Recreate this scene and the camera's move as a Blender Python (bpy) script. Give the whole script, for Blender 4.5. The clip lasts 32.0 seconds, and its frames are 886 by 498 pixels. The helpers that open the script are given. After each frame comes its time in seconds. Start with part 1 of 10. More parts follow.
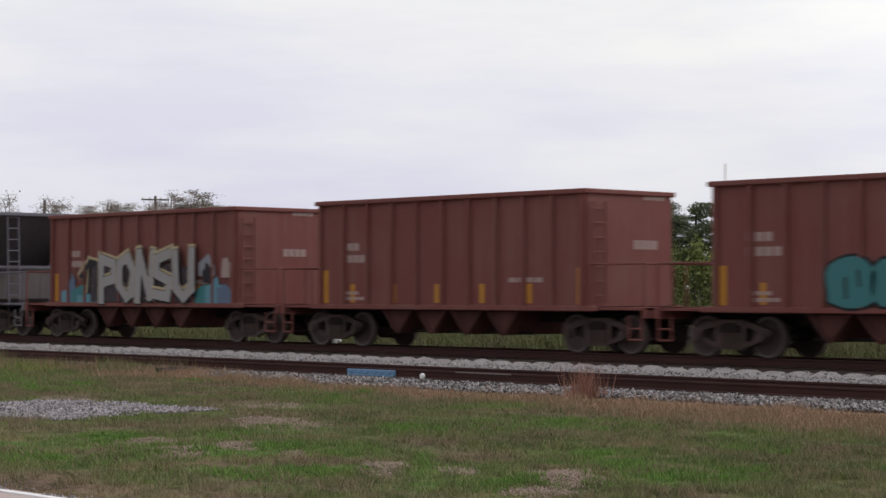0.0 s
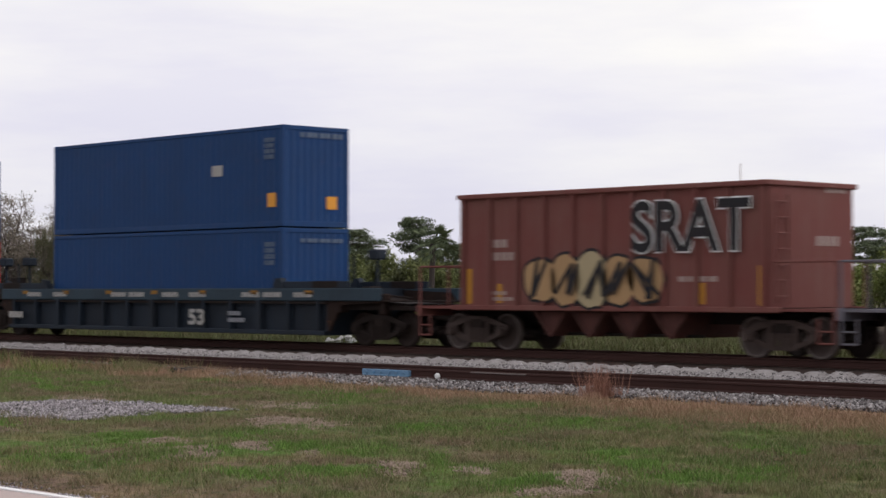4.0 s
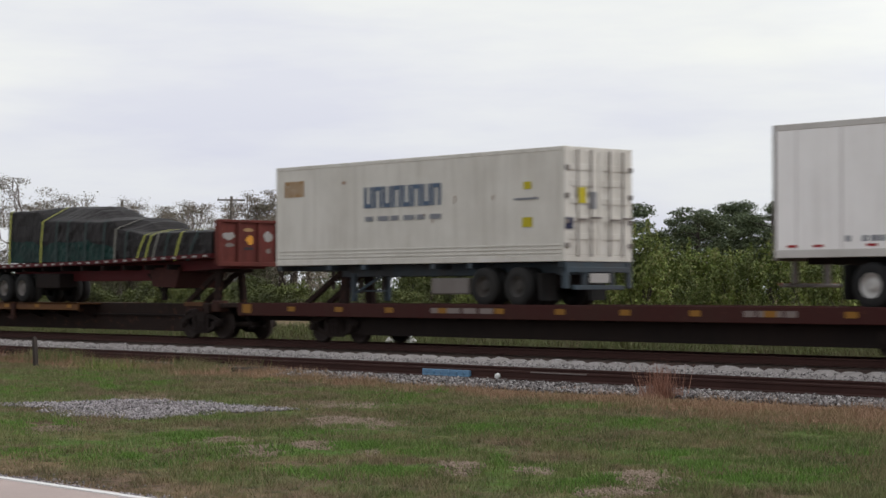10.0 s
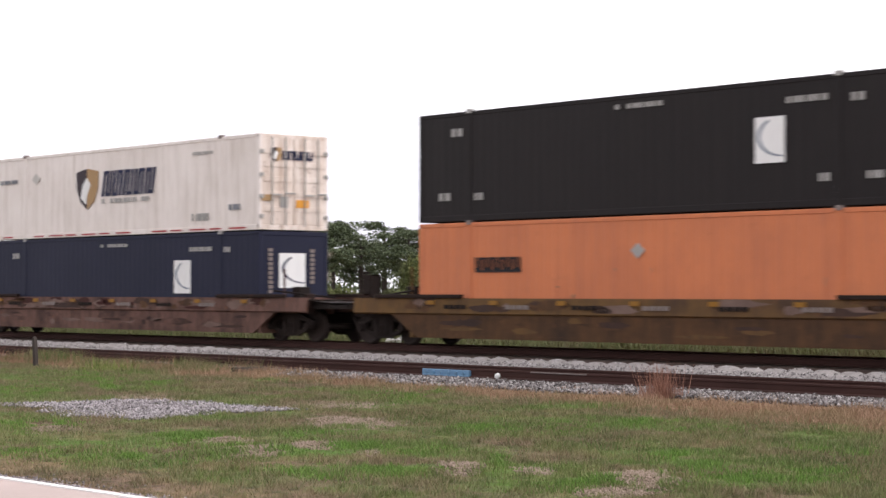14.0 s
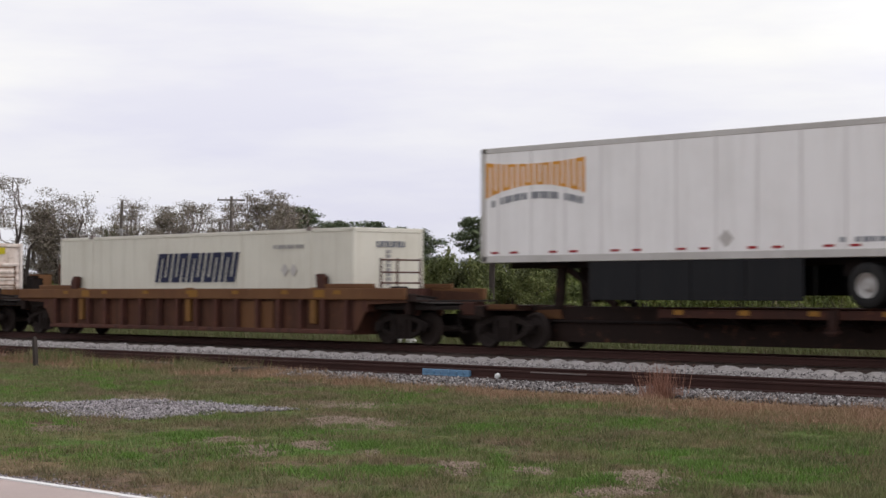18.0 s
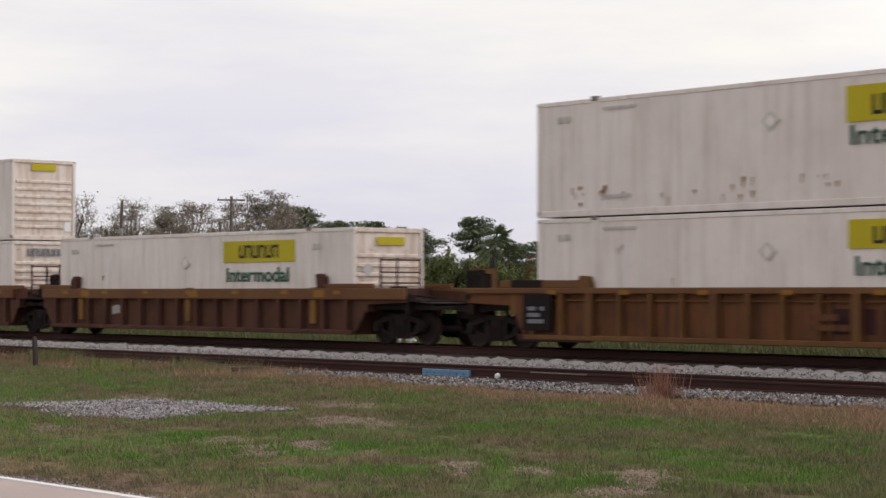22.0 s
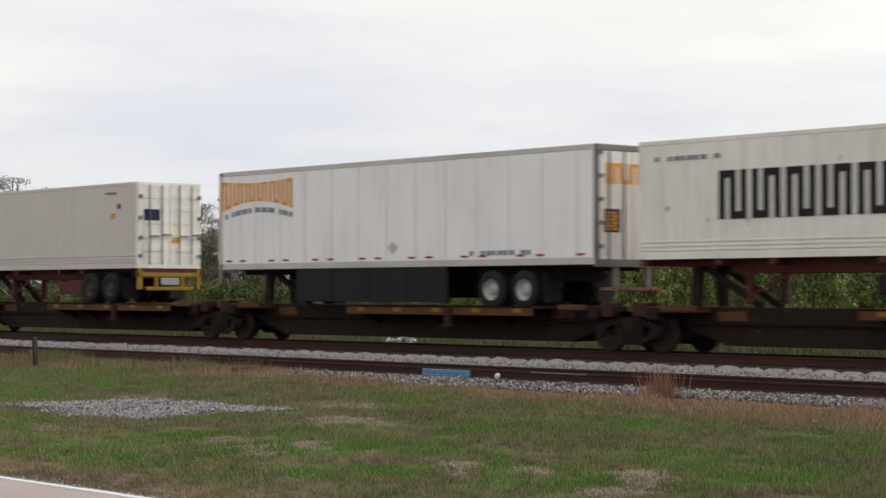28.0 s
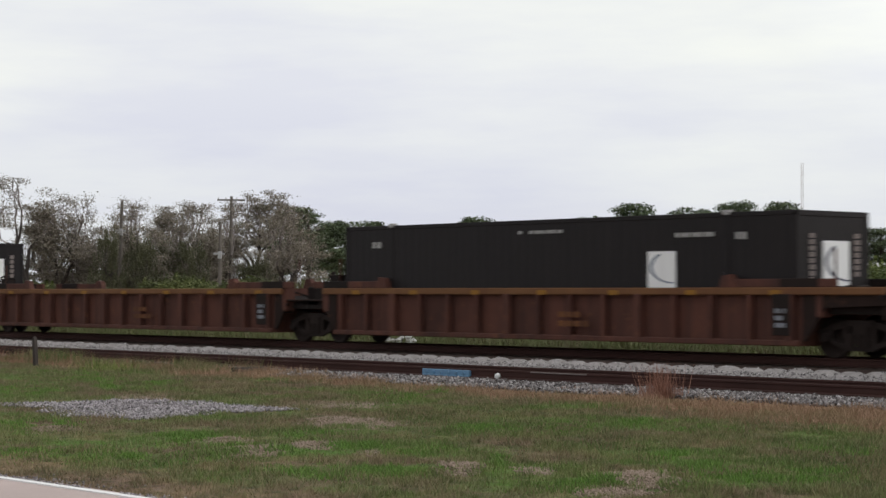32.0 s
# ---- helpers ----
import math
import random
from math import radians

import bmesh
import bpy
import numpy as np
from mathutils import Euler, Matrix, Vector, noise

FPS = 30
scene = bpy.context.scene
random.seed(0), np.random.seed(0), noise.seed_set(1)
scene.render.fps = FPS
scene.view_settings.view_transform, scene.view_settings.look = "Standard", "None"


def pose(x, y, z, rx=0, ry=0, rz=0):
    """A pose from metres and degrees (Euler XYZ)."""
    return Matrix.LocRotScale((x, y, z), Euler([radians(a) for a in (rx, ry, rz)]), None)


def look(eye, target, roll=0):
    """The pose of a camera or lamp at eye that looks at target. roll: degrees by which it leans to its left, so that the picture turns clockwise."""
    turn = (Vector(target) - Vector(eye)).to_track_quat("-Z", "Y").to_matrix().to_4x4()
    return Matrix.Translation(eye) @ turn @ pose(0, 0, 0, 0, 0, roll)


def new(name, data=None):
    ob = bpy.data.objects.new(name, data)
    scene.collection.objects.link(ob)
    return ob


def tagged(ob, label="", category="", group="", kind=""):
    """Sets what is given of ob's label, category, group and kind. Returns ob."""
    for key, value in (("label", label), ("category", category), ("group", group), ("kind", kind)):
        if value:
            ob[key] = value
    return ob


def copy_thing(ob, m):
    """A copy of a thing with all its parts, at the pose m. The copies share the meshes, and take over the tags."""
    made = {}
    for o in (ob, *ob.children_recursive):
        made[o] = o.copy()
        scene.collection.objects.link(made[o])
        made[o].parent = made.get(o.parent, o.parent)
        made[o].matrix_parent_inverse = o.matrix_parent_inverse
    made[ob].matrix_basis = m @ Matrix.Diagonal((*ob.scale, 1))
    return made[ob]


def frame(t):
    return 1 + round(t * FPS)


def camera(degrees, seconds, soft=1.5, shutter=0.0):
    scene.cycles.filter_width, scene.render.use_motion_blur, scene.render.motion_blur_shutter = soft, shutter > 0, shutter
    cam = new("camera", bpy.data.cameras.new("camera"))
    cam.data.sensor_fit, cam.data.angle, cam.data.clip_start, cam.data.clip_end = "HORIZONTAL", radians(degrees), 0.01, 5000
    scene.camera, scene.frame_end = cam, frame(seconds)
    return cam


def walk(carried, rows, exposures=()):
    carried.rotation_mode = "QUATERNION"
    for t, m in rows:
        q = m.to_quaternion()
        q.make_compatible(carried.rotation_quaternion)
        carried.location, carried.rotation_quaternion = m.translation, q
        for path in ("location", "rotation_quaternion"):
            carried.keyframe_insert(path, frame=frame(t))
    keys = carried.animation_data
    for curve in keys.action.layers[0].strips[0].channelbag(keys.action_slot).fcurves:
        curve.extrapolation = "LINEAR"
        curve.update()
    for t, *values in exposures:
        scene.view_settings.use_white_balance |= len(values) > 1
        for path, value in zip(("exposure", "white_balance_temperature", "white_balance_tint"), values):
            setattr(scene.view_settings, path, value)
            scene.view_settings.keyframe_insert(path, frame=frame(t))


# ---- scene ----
# A freight train passes on the farther of two tracks, under an overcast sky.
# X runs along the tracks, Y away from the road, z = 0 is the top of the train's rails.

cam = camera(25.12, 32.0, soft=1.55, shutter=0.24)
EYE = (0.0, 0.0, 1.47)
AIM_A = pose(*EYE, 91.234, 0, 46.97)
AIM_B = pose(*EYE, 91.234, 0, 49.13)
walk(cam, [(0, AIM_A), (3.5, AIM_A), (4.0, pose(*EYE, 91.234, 0, 47.4)), (4.5, pose(*EYE, 91.234, 0, 48.1)),
           (5.0, pose(*EYE, 91.234, 0, 48.8)), (5.4, AIM_B), (8, AIM_B), (20, AIM_B), (32, AIM_B)],
     exposures=[(0, -0.12, 6500, 12), (1, -0.12, 6512, 12), (2, -0.12, 6525, 12), (3, -0.12, 6538, 13), (3.5, -0.1, 6544, 13), (5.5, 0.45, 6700, 16), (6, 0.6, 6683, 16),
                (7, 0.31, 6650, 15), (8, 0.1, 6550, 9), (9, -0.15, 6533, 9), (10, -0.1, 6517, 8), (11, -0.02, 6500, 8), (12, 0.02, 6550, 12), (13, 0.08, 6550, 10),
                (14, 0.68, 6650, 14), (14.5, 0.75, 6633, 14), (16.5, 0.08, 6567, 12), (17, 0.08, 6550, 12), (18, 0, 6550, 12), (19, -0.24, 6550, 13), (20, -0.25, 6550, 13),
                (21, -0.02, 6700, 13), (22, -0.05, 6800, 12), (23, -0.32, 6750, 12), (24, -0.05, 6950, 11), (25, -0.05, 6750, 8), (25.5, -0.05, 6700, 8), (27.5, -0.05, 6700, 8),
                (28, -0.02, 6683, 7), (29, -0.06, 6650, 6), (30, 0.05, 6650, 4), (31, 0.74, 6550, 8), (31.5, 0.4, 6550, 8), (32, -0.08, 6550, 7)])

# ---- world and light ----
world = bpy.data.worlds.new("overcast_sky")
scene.world = world
world.use_nodes = True
wn, wl = world.node_tree.nodes, world.node_tree.links
wn.clear()


def wnode(kind, **inputs):
    nd = wn.new(kind)
    for k, v in inputs.items():
        nd.inputs[k.replace("_", " ")].default_value = v
    return nd


SUN_EL, SUN_AZ = 38.0, -30.0      # height, and degrees to the right of straight across the tracks
w_out = wn.new("ShaderNodeOutputWorld")
w_bg = wn.new("ShaderNodeBackground")
w_sky = wn.new("ShaderNodeTexSky")
w_sky.sky_type, w_sky.sun_disc = "NISHITA", False
w_sky.sun_elevation, w_sky.sun_rotation = radians(SUN_EL), radians(-SUN_AZ)
w_tc = wn.new("ShaderNodeTexCoord")
w_sep = wn.new("ShaderNodeSeparateXYZ")
wl.new(w_tc.outputs["Generated"], w_sep.inputs[0])
# cloud deck: greyer and bluer towards the horizon, in the haze
w_lum = wn.new("ShaderNodeValToRGB")
w_els = w_lum.color_ramp.elements
w_els[0].position, w_els[0].color = 0.0, (0.775, 0.79, 0.90, 1)
w_els[1].position, w_els[1].color = 1.0, (0.755, 0.755, 0.755, 1)
for at, tone in ((0.05, (0.855, 0.865, 0.95, 1)), (0.105, (0.985, 0.985, 1.0, 1)), (0.2, (1.0, 1.0, 1.0, 1))):
    w_els.new(at).color = tone
wl.new(w_sep.outputs["Z"], w_lum.inputs[0])
w_map = wn.new("ShaderNodeMapping")
w_map.inputs["Scale"].default_value = (1.0, 1.0, 5.5)
wl.new(w_tc.outputs["Generated"], w_map.inputs[0])
w_n1 = wnode("ShaderNodeTexNoise", Scale=3.2, Detail=6.0, Roughness=0.55)
wl.new(w_map.outputs[0], w_n1.inputs["Vector"])
w_ramp = wn.new("ShaderNodeValToRGB")
w_ramp.color_ramp.elements[0].position, w_ramp.color_ramp.elements[0].color = 0.37, (0.82, 0.82, 0.90, 1)
w_ramp.color_ramp.elements[1].position, w_ramp.color_ramp.elements[1].color = 0.63, (1.0, 1.0, 0.955, 1)
wl.new(w_n1.outputs["Fac"], w_ramp.inputs[0])
# the veiled sun brightens the clouds round its own direction
sun_dir = Vector((math.sin(radians(-SUN_AZ)) * math.cos(radians(SUN_EL)), math.cos(radians(SUN_AZ)) * math.cos(radians(SUN_EL)), math.sin(radians(SUN_EL))))
w_dot = wn.new("ShaderNodeVectorMath")
w_dot.operation = "DOT_PRODUCT"
w_dot.inputs[1].default_value = sun_dir
wl.new(w_tc.outputs["Generated"], w_dot.inputs[0])
w_glow = wn.new("ShaderNodeMapRange")
w_glow.inputs["From Min"].default_value, w_glow.inputs["From Max"].default_value = 0.35, 1.0
w_glow.inputs["To Min"].default_value, w_glow.inputs["To Max"].default_value = 1.0, 1.9
wl.new(w_dot.outputs["Value"], w_glow.inputs["Value"])
w_mul = wn.new("ShaderNodeVectorMath")
w_mul.operation = "MULTIPLY"
wl.new(w_lum.outputs[0], w_mul.inputs[0])
wl.new(w_ramp.outputs[0], w_mul.inputs[1])
w_gain = wn.new("ShaderNodeMath")
w_gain.operation, w_gain.inputs[1].default_value = "MULTIPLY", 1.06
wl.new(w_glow.outputs[0], w_gain.inputs[0])
w_sc = wn.new("ShaderNodeVectorMath")
w_sc.operation = "SCALE"
wl.new(w_mul.outputs[0], w_sc.inputs[0])
wl.new(w_gain.outputs[0], w_sc.inputs["Scale"])
w_blue = wn.new("ShaderNodeVectorMath")
w_blue.operation = "SCALE"
w_blue.inputs["Scale"].default_value = 0.10
wl.new(w_sky.outputs[0], w_blue.inputs[0])
w_mix = wn.new("ShaderNodeMix")
w_mix.data_type = "RGBA"
w_mix.inputs[0].default_value = 0.9
wl.new(w_blue.outputs[0], w_mix.inputs[6])
wl.new(w_sc.outputs[0], w_mix.inputs[7])
wl.new(w_mix.outputs[2], w_bg.inputs["Color"])
w_bg.inputs["Strength"].default_value = 1.0
wl.new(w_bg.outputs[0], w_out.inputs[0])

sun = new("sun", bpy.data.lights.new("sun", "SUN"))
sun.data.energy, sun.data.angle, sun.data.color = 0.8, radians(25), (1.0, 0.97, 0.92)
sun.matrix_world = look(sun_dir * 100, (0, 0, 0))

# ---- materials ----


def tex(nt, kind, **inputs):
    nd = nt.nodes.new(kind)
    for k, v in inputs.items():
        nd.inputs[k.replace("_", " ")].default_value = v
    return nd


def blend(nt, fac, a, b):
    """A colour mix; each of fac, a and b is a socket or a value."""
    nd = nt.nodes.new("ShaderNodeMix")
    nd.data_type = "RGBA"
    for i, v in ((0, fac), (6, a), (7, b)):
        if isinstance(v, bpy.types.NodeSocket):
            nt.links.new(v, nd.inputs[i])
        else:
            nd.inputs[i].default_value = v if i == 0 else (*v, 1)
    return nd.outputs[2]


def ramp(nt, src, lo, hi):
    nd = tex(nt, "ShaderNodeMapRange", From_Min=lo, From_Max=hi)
    nt.links.new(src, nd.inputs["Value"])
    return nd.outputs[0]


def surface(name, rgb, rough=0.6, metal=0.0, dirt=(0.09, 0.065, 0.05), grime=0.35, streak=0.3, scale=1.0, bump=0.25, grain=30.0, spot=0.0, vary=0.12, spec=None):
    """Painted or bare surface with stains at a large scale, vertical streaks, grain and a fine relief."""
    mt = bpy.data.materials.new(name)
    mt.use_nodes = True
    nt = mt.node_tree
    bs = nt.nodes["Principled BSDF"]
    tc = nt.nodes.new("ShaderNodeTexCoord")
    oi = nt.nodes.new("ShaderNodeObjectInfo")
    src = tc.outputs["Object"]
    shift = nt.nodes.new("ShaderNodeVectorMath")
    nt.links.new(src, shift.inputs[0])
    comb = nt.nodes.new("ShaderNodeCombineXYZ")
    mulr = nt.nodes.new("ShaderNodeMath")
    mulr.operation = "MULTIPLY"
    mulr.inputs[1].default_value = 37.0
    nt.links.new(oi.outputs["Random"], mulr.inputs[0])
    nt.links.new(mulr.outputs[0], comb.inputs[0])
    nt.links.new(mulr.outputs[0], comb.inputs[2])
    nt.links.new(comb.outputs[0], shift.inputs[1])
    src = shift.outputs[0]
    big = tex(nt, "ShaderNodeTexNoise", Scale=0.55 * scale, Detail=5.0, Roughness=0.6)
    nt.links.new(src, big.inputs["Vector"])
    mp = nt.nodes.new("ShaderNodeMapping")
    mp.inputs["Scale"].default_value = (3.2, 3.2, 0.22)
    nt.links.new(src, mp.inputs[0])
    st = tex(nt, "ShaderNodeTexNoise", Scale=1.3 * scale, Detail=4.0, Roughness=0.65)
    nt.links.new(mp.outputs[0], st.inputs["Vector"])
    fine = tex(nt, "ShaderNodeTexNoise", Scale=grain, Detail=3.0, Roughness=0.7)
    nt.links.new(src, fine.inputs["Vector"])
    lo = tuple(c * (1 - vary) for c in rgb)
    hi = tuple(min(1.0, c * (1 + vary)) for c in rgb)
    col = blend(nt, fine.outputs["Fac"], lo, hi)

    def weigh(sock, k):
        m2 = nt.nodes.new("ShaderNodeMath")
        m2.operation = "MULTIPLY"
        m2.inputs[1].default_value = k
        nt.links.new(sock, m2.inputs[0])
        return m2.outputs[0]
    if grime > 0:
        col = blend(nt, weigh(ramp(nt, big.outputs["Fac"], 0.42, 0.72), grime), col, dirt)
    if streak > 0:
        col = blend(nt, weigh(ramp(nt, st.outputs["Fac"], 0.48, 0.75), streak), col, dirt)
    if spot > 0:
        sp = tex(nt, "ShaderNodeTexNoise", Scale=3.5 * scale, Detail=6.0, Roughness=0.75)
        nt.links.new(src, sp.inputs["Vector"])
        col = blend(nt, weigh(ramp(nt, sp.outputs["Fac"], 0.58, 0.66), spot), col, (0.17, 0.07, 0.035))
    nt.links.new(col, bs.inputs["Base Color"])
    bs.inputs["Metallic"].default_value = metal
    bs.inputs["Specular IOR Level"].default_value = spec if spec is not None else 0.12 + 0.25 * min(1.0, max(rgb))
    rr = tex(nt, "ShaderNodeMapRange", To_Min=max(0.05, rough - 0.1), To_Max=min(1.0, rough + 0.15))
    nt.links.new(big.outputs["Fac"], rr.inputs["Value"])
    nt.links.new(rr.outputs[0], bs.inputs["Roughness"])
    if bump > 0:
        bp = tex(nt, "ShaderNodeBump", Strength=bump, Distance=0.02)
        nt.links.new(fine.outputs["Fac"], bp.inputs["Height"])
        nt.links.new(bp.outputs[0], bs.inputs["Normal"])
    return mt


def plain(name, rgb, rough=0.6, metal=0.0):
    return surface(name, rgb, rough, metal, grime=0.12, streak=0.1, bump=0.05, vary=0.06)


def lawn_tint(nt, base, k=1.0):
    """Vivid growth, dry straw and the reddish verge along the ballast, in patches of the lawn."""
    ge = nt.nodes.new("ShaderNodeNewGeometry")

    sp = nt.nodes.new("ShaderNodeSeparateXYZ")
    nt.links.new(ge.outputs["Position"], sp.inputs[0])

    def calc(op, a, b):
        nd = nt.nodes.new("ShaderNodeMath")
        nd.operation = op
        for i, v in enumerate((a, b)):
            if isinstance(v, bpy.types.NodeSocket):
                nt.links.new(v, nd.inputs[i])
            else:
                nd.inputs[i].default_value = v
        return nd.outputs[0]

    # watered strip between the road's dry edge and the middle of the lawn
    roadside = ramp(nt, sp.outputs["Y"], 11.2, 9.6)
    strip = calc("MULTIPLY", ramp(nt, sp.outputs["Y"], 16.2, 14.0), ramp(nt, sp.outputs["Y"], 10.2, 12.0))

    def patches(scale, lo, hi, off, detail=5.0, extra=None, by=0.0):
        ad = nt.nodes.new("ShaderNodeVectorMath")
        ad.inputs[1].default_value = (off, off * 0.7, 0)
        nt.links.new(ge.outputs["Position"], ad.inputs[0])
        nz = tex(nt, "ShaderNodeTexNoise", Scale=scale, Detail=detail, Roughness=0.62)
        nt.links.new(ad.outputs[0], nz.inputs["Vector"])
        fac = nz.outputs["Fac"] if extra is None else calc("MULTIPLY_ADD", extra, by)
        if extra is not None:
            nt.links.new(nz.outputs["Fac"], fac.node.inputs[2])
        return ramp(nt, fac, lo, hi), nz.outputs["Fac"]
    vivid, _ = patches(0.42, 0.40, 0.58, 11.0, 5.0, strip, 0.13)
    dry, _ = patches(0.8, 0.46, 0.68, 31.0, 9.0, roadside, 0.2)
    # dark mottling, painted in for the shade among the tufts
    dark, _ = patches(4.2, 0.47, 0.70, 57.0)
    col = blend(nt, vivid, base, (0.115 * k, 0.205 * k, 0.041 * k))
    col = blend(nt, dry, col, (0.27 * k, 0.192 * k, 0.118 * k))
    brown, _ = patches(0.6, 0.48, 0.66, 71.0, 7.0, ramp(nt, sp.outputs["X"], -13.0, -22.0), 0.06)
    col = blend(nt, brown, col, (0.2 * k, 0.134 * k, 0.098 * k))
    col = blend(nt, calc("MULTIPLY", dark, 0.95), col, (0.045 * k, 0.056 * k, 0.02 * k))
    # verge: how far a place lies beyond the slanting edge of the mown grass
    m1 = nt.nodes.new("ShaderNodeMath")
    m1.operation, m1.inputs[1].default_value = "MULTIPLY_ADD", 0.2
    nt.links.new(sp.outputs["X"], m1.inputs[0])
    nt.links.new(sp.outputs["Y"], m1.inputs[2])
    _, wob = patches(0.9, 0.4, 0.6, 83.0)
    m2 = nt.nodes.new("ShaderNodeMath")
    m2.operation, m2.inputs[1].default_value = "MULTIPLY_ADD", 4.5
    nt.links.new(wob, m2.inputs[0])
    nt.links.new(m1.outputs[0], m2.inputs[2])
    verge = calc("MULTIPLY", ramp(nt, m2.outputs[0], 19.2, 22.2), calc("ADD", calc("MULTIPLY", ramp(nt, sp.outputs["X"], -37.0, -31.0), 0.6), 0.3))
    return blend(nt, verge, col, (0.33 * k, 0.205 * k, 0.135 * k))


def island(name, cols, rough=0.8, patch=None, patch_scale=0.2, sheen=0.3, lawn=False):
    """Loose pieces (leaves, blades, stones): the colour runs over cols from piece to piece, and in patches."""
    mt = bpy.data.materials.new(name)
    mt.use_nodes = True
    nt = mt.node_tree
    bs = nt.nodes["Principled BSDF"]
    ge = nt.nodes.new("ShaderNodeNewGeometry")
    cr = nt.nodes.new("ShaderNodeValToRGB")
    els = cr.color_ramp.elements
    while len(els) < len(cols):
        els.new(0.5)
    for i, c in enumerate(cols):
        els[i].position = i / max(1, len(cols) - 1)
        els[i].color = (*c, 1)
    nt.links.new(ge.outputs["Random Per Island"], cr.inputs[0])
    col = cr.outputs[0]
    if patch:
        nz = tex(nt, "ShaderNodeTexNoise", Scale=patch_scale, Detail=5.0, Roughness=0.6)
        nt.links.new(ge.outputs["Position"], nz.inputs["Vector"])
        col = blend(nt, ramp(nt, nz.outputs["Fac"], 0.46, 0.62), col, patch)
    if lawn:
        tint = nt.nodes.new("ShaderNodeMix")
        tint.data_type = "RGBA"
        tint.inputs[0].default_value = 0.62
        nt.links.new(col, tint.inputs[6])
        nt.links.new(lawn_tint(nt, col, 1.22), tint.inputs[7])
        col = tint.outputs[2]
    nt.links.new(col, bs.inputs["Base Color"])
    bs.inputs["Roughness"].default_value = rough
    bs.inputs["Specular IOR Level"].default_value = sheen
    return mt


HOPPER_BROWN = surface("hopper_oxide_red", (0.165, 0.056, 0.05), 0.7, spot=0.15, grime=0.35, streak=0.4, dirt=(0.2, 0.12, 0.1))
HOPPER_GRAY = surface("hopper_gray", (0.14, 0.136, 0.163), 0.65, grime=0.3, streak=0.3, dirt=(0.2, 0.175, 0.17))
END_GRAY = surface("hopper_gray_end", (0.125, 0.108, 0.108), 0.75, grime=0.6, streak=0.6, dirt=(0.05, 0.041, 0.04), scale=2.0)
HOPPER_TAN = surface("hopper_tan", (0.36, 0.3, 0.28), 0.7, grime=0.4, streak=0.5, dirt=(0.22, 0.15, 0.11))
HOPPER_TAN_END = surface("hopper_tan_rusty_end", (0.36, 0.275, 0.205), 0.75, grime=0.8, streak=0.6, dirt=(0.14, 0.072, 0.046), spot=0.5, scale=0.9)
SLOPE_DARK = surface("hopper_slope_sheet", (0.062, 0.056, 0.06), 0.75, dirt=(0.1, 0.095, 0.09))
# the chutes take a darker tone than the body of their car
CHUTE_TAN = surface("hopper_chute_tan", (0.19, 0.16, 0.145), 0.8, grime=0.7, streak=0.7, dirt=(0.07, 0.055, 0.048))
CHUTE = surface("hopper_chute_dark_red", (0.095, 0.04, 0.035), 0.8, grime=0.5, streak=0.5, dirt=(0.03, 0.02, 0.018))
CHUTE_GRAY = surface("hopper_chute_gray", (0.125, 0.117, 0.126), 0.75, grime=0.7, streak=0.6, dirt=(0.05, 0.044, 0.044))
UNDER = surface("underframe_black", (0.017, 0.013, 0.0125), 0.85, grime=0.4, dirt=(0.034, 0.023, 0.02))
BOGIE = surface("cast_steel_grimy", (0.022, 0.0165, 0.0155), 0.85, grime=0.5, dirt=(0.036, 0.025, 0.021))
BOGIE_LIGHT = surface("cast_steel_dusty", (0.075, 0.055, 0.05), 0.8, grime=0.6, dirt=(0.035, 0.025, 0.023))
WHEEL = surface("wheel_steel", (0.03, 0.0225, 0.021), 0.7, grime=0.5, dirt=(0.042, 0.029, 0.025))
WHEEL_LIGHT = surface("wheel_steel_dusty", (0.075, 0.057, 0.053), 0.6, metal=0.1, grime=0.5, dirt=(0.05, 0.036, 0.032))
TREAD = surface("wheel_tread_worn", (0.14, 0.115, 0.108), 0.5, metal=0.2, grime=0.5, dirt=(0.08, 0.065, 0.06))
TTX = surface("well_car_yellow_rusty", (0.165, 0.08, 0.03), 0.7, grime=0.7, streak=0.6, dirt=(0.07, 0.03, 0.02), spot=0.4)
TTX_PANEL = surface("well_car_side_rusty_brown", (0.16, 0.066, 0.028), 0.75, grime=0.75, streak=0.95, dirt=(0.042, 0.023, 0.02), spot=0.6)
TTX_PANEL_B = surface("well_car_side_dark_brown", (0.11, 0.05, 0.032), 0.8, grime=0.6, streak=0.6, dirt=(0.045, 0.026, 0.022), spot=0.5)
HANGER = surface("well_car_hanger_yellow", (0.23, 0.115, 0.035), 0.75, grime=0.6, streak=0.5, dirt=(0.09, 0.045, 0.026), spot=0.4)
TTX_RED = surface("well_car_oxide", (0.105, 0.044, 0.033), 0.75, grime=0.7, streak=0.8, dirt=(0.04, 0.023, 0.021), spot=0.5)
TTX_CHORD = surface("well_car_chord_orange", (0.165, 0.08, 0.036), 0.7, grime=0.6, streak=0.3, dirt=(0.1, 0.042, 0.025), spot=0.3)
OCHRE = surface("well_car_ochre", (0.14, 0.078, 0.03), 0.75, grime=0.9, streak=0.6, dirt=(0.055, 0.034, 0.026), spot=0.6, scale=1.8)
OCHRE_LOW = surface("well_car_ochre_soiled", (0.10, 0.052, 0.026), 0.8, grime=0.9, streak=0.7, dirt=(0.035, 0.024, 0.02), spot=0.5, scale=1.8)
RUSTMIX = surface("well_car_rust", (0.15, 0.083, 0.068), 0.8, grime=0.9, streak=0.8, dirt=(0.032, 0.021, 0.02), spot=0.8, scale=2.0)
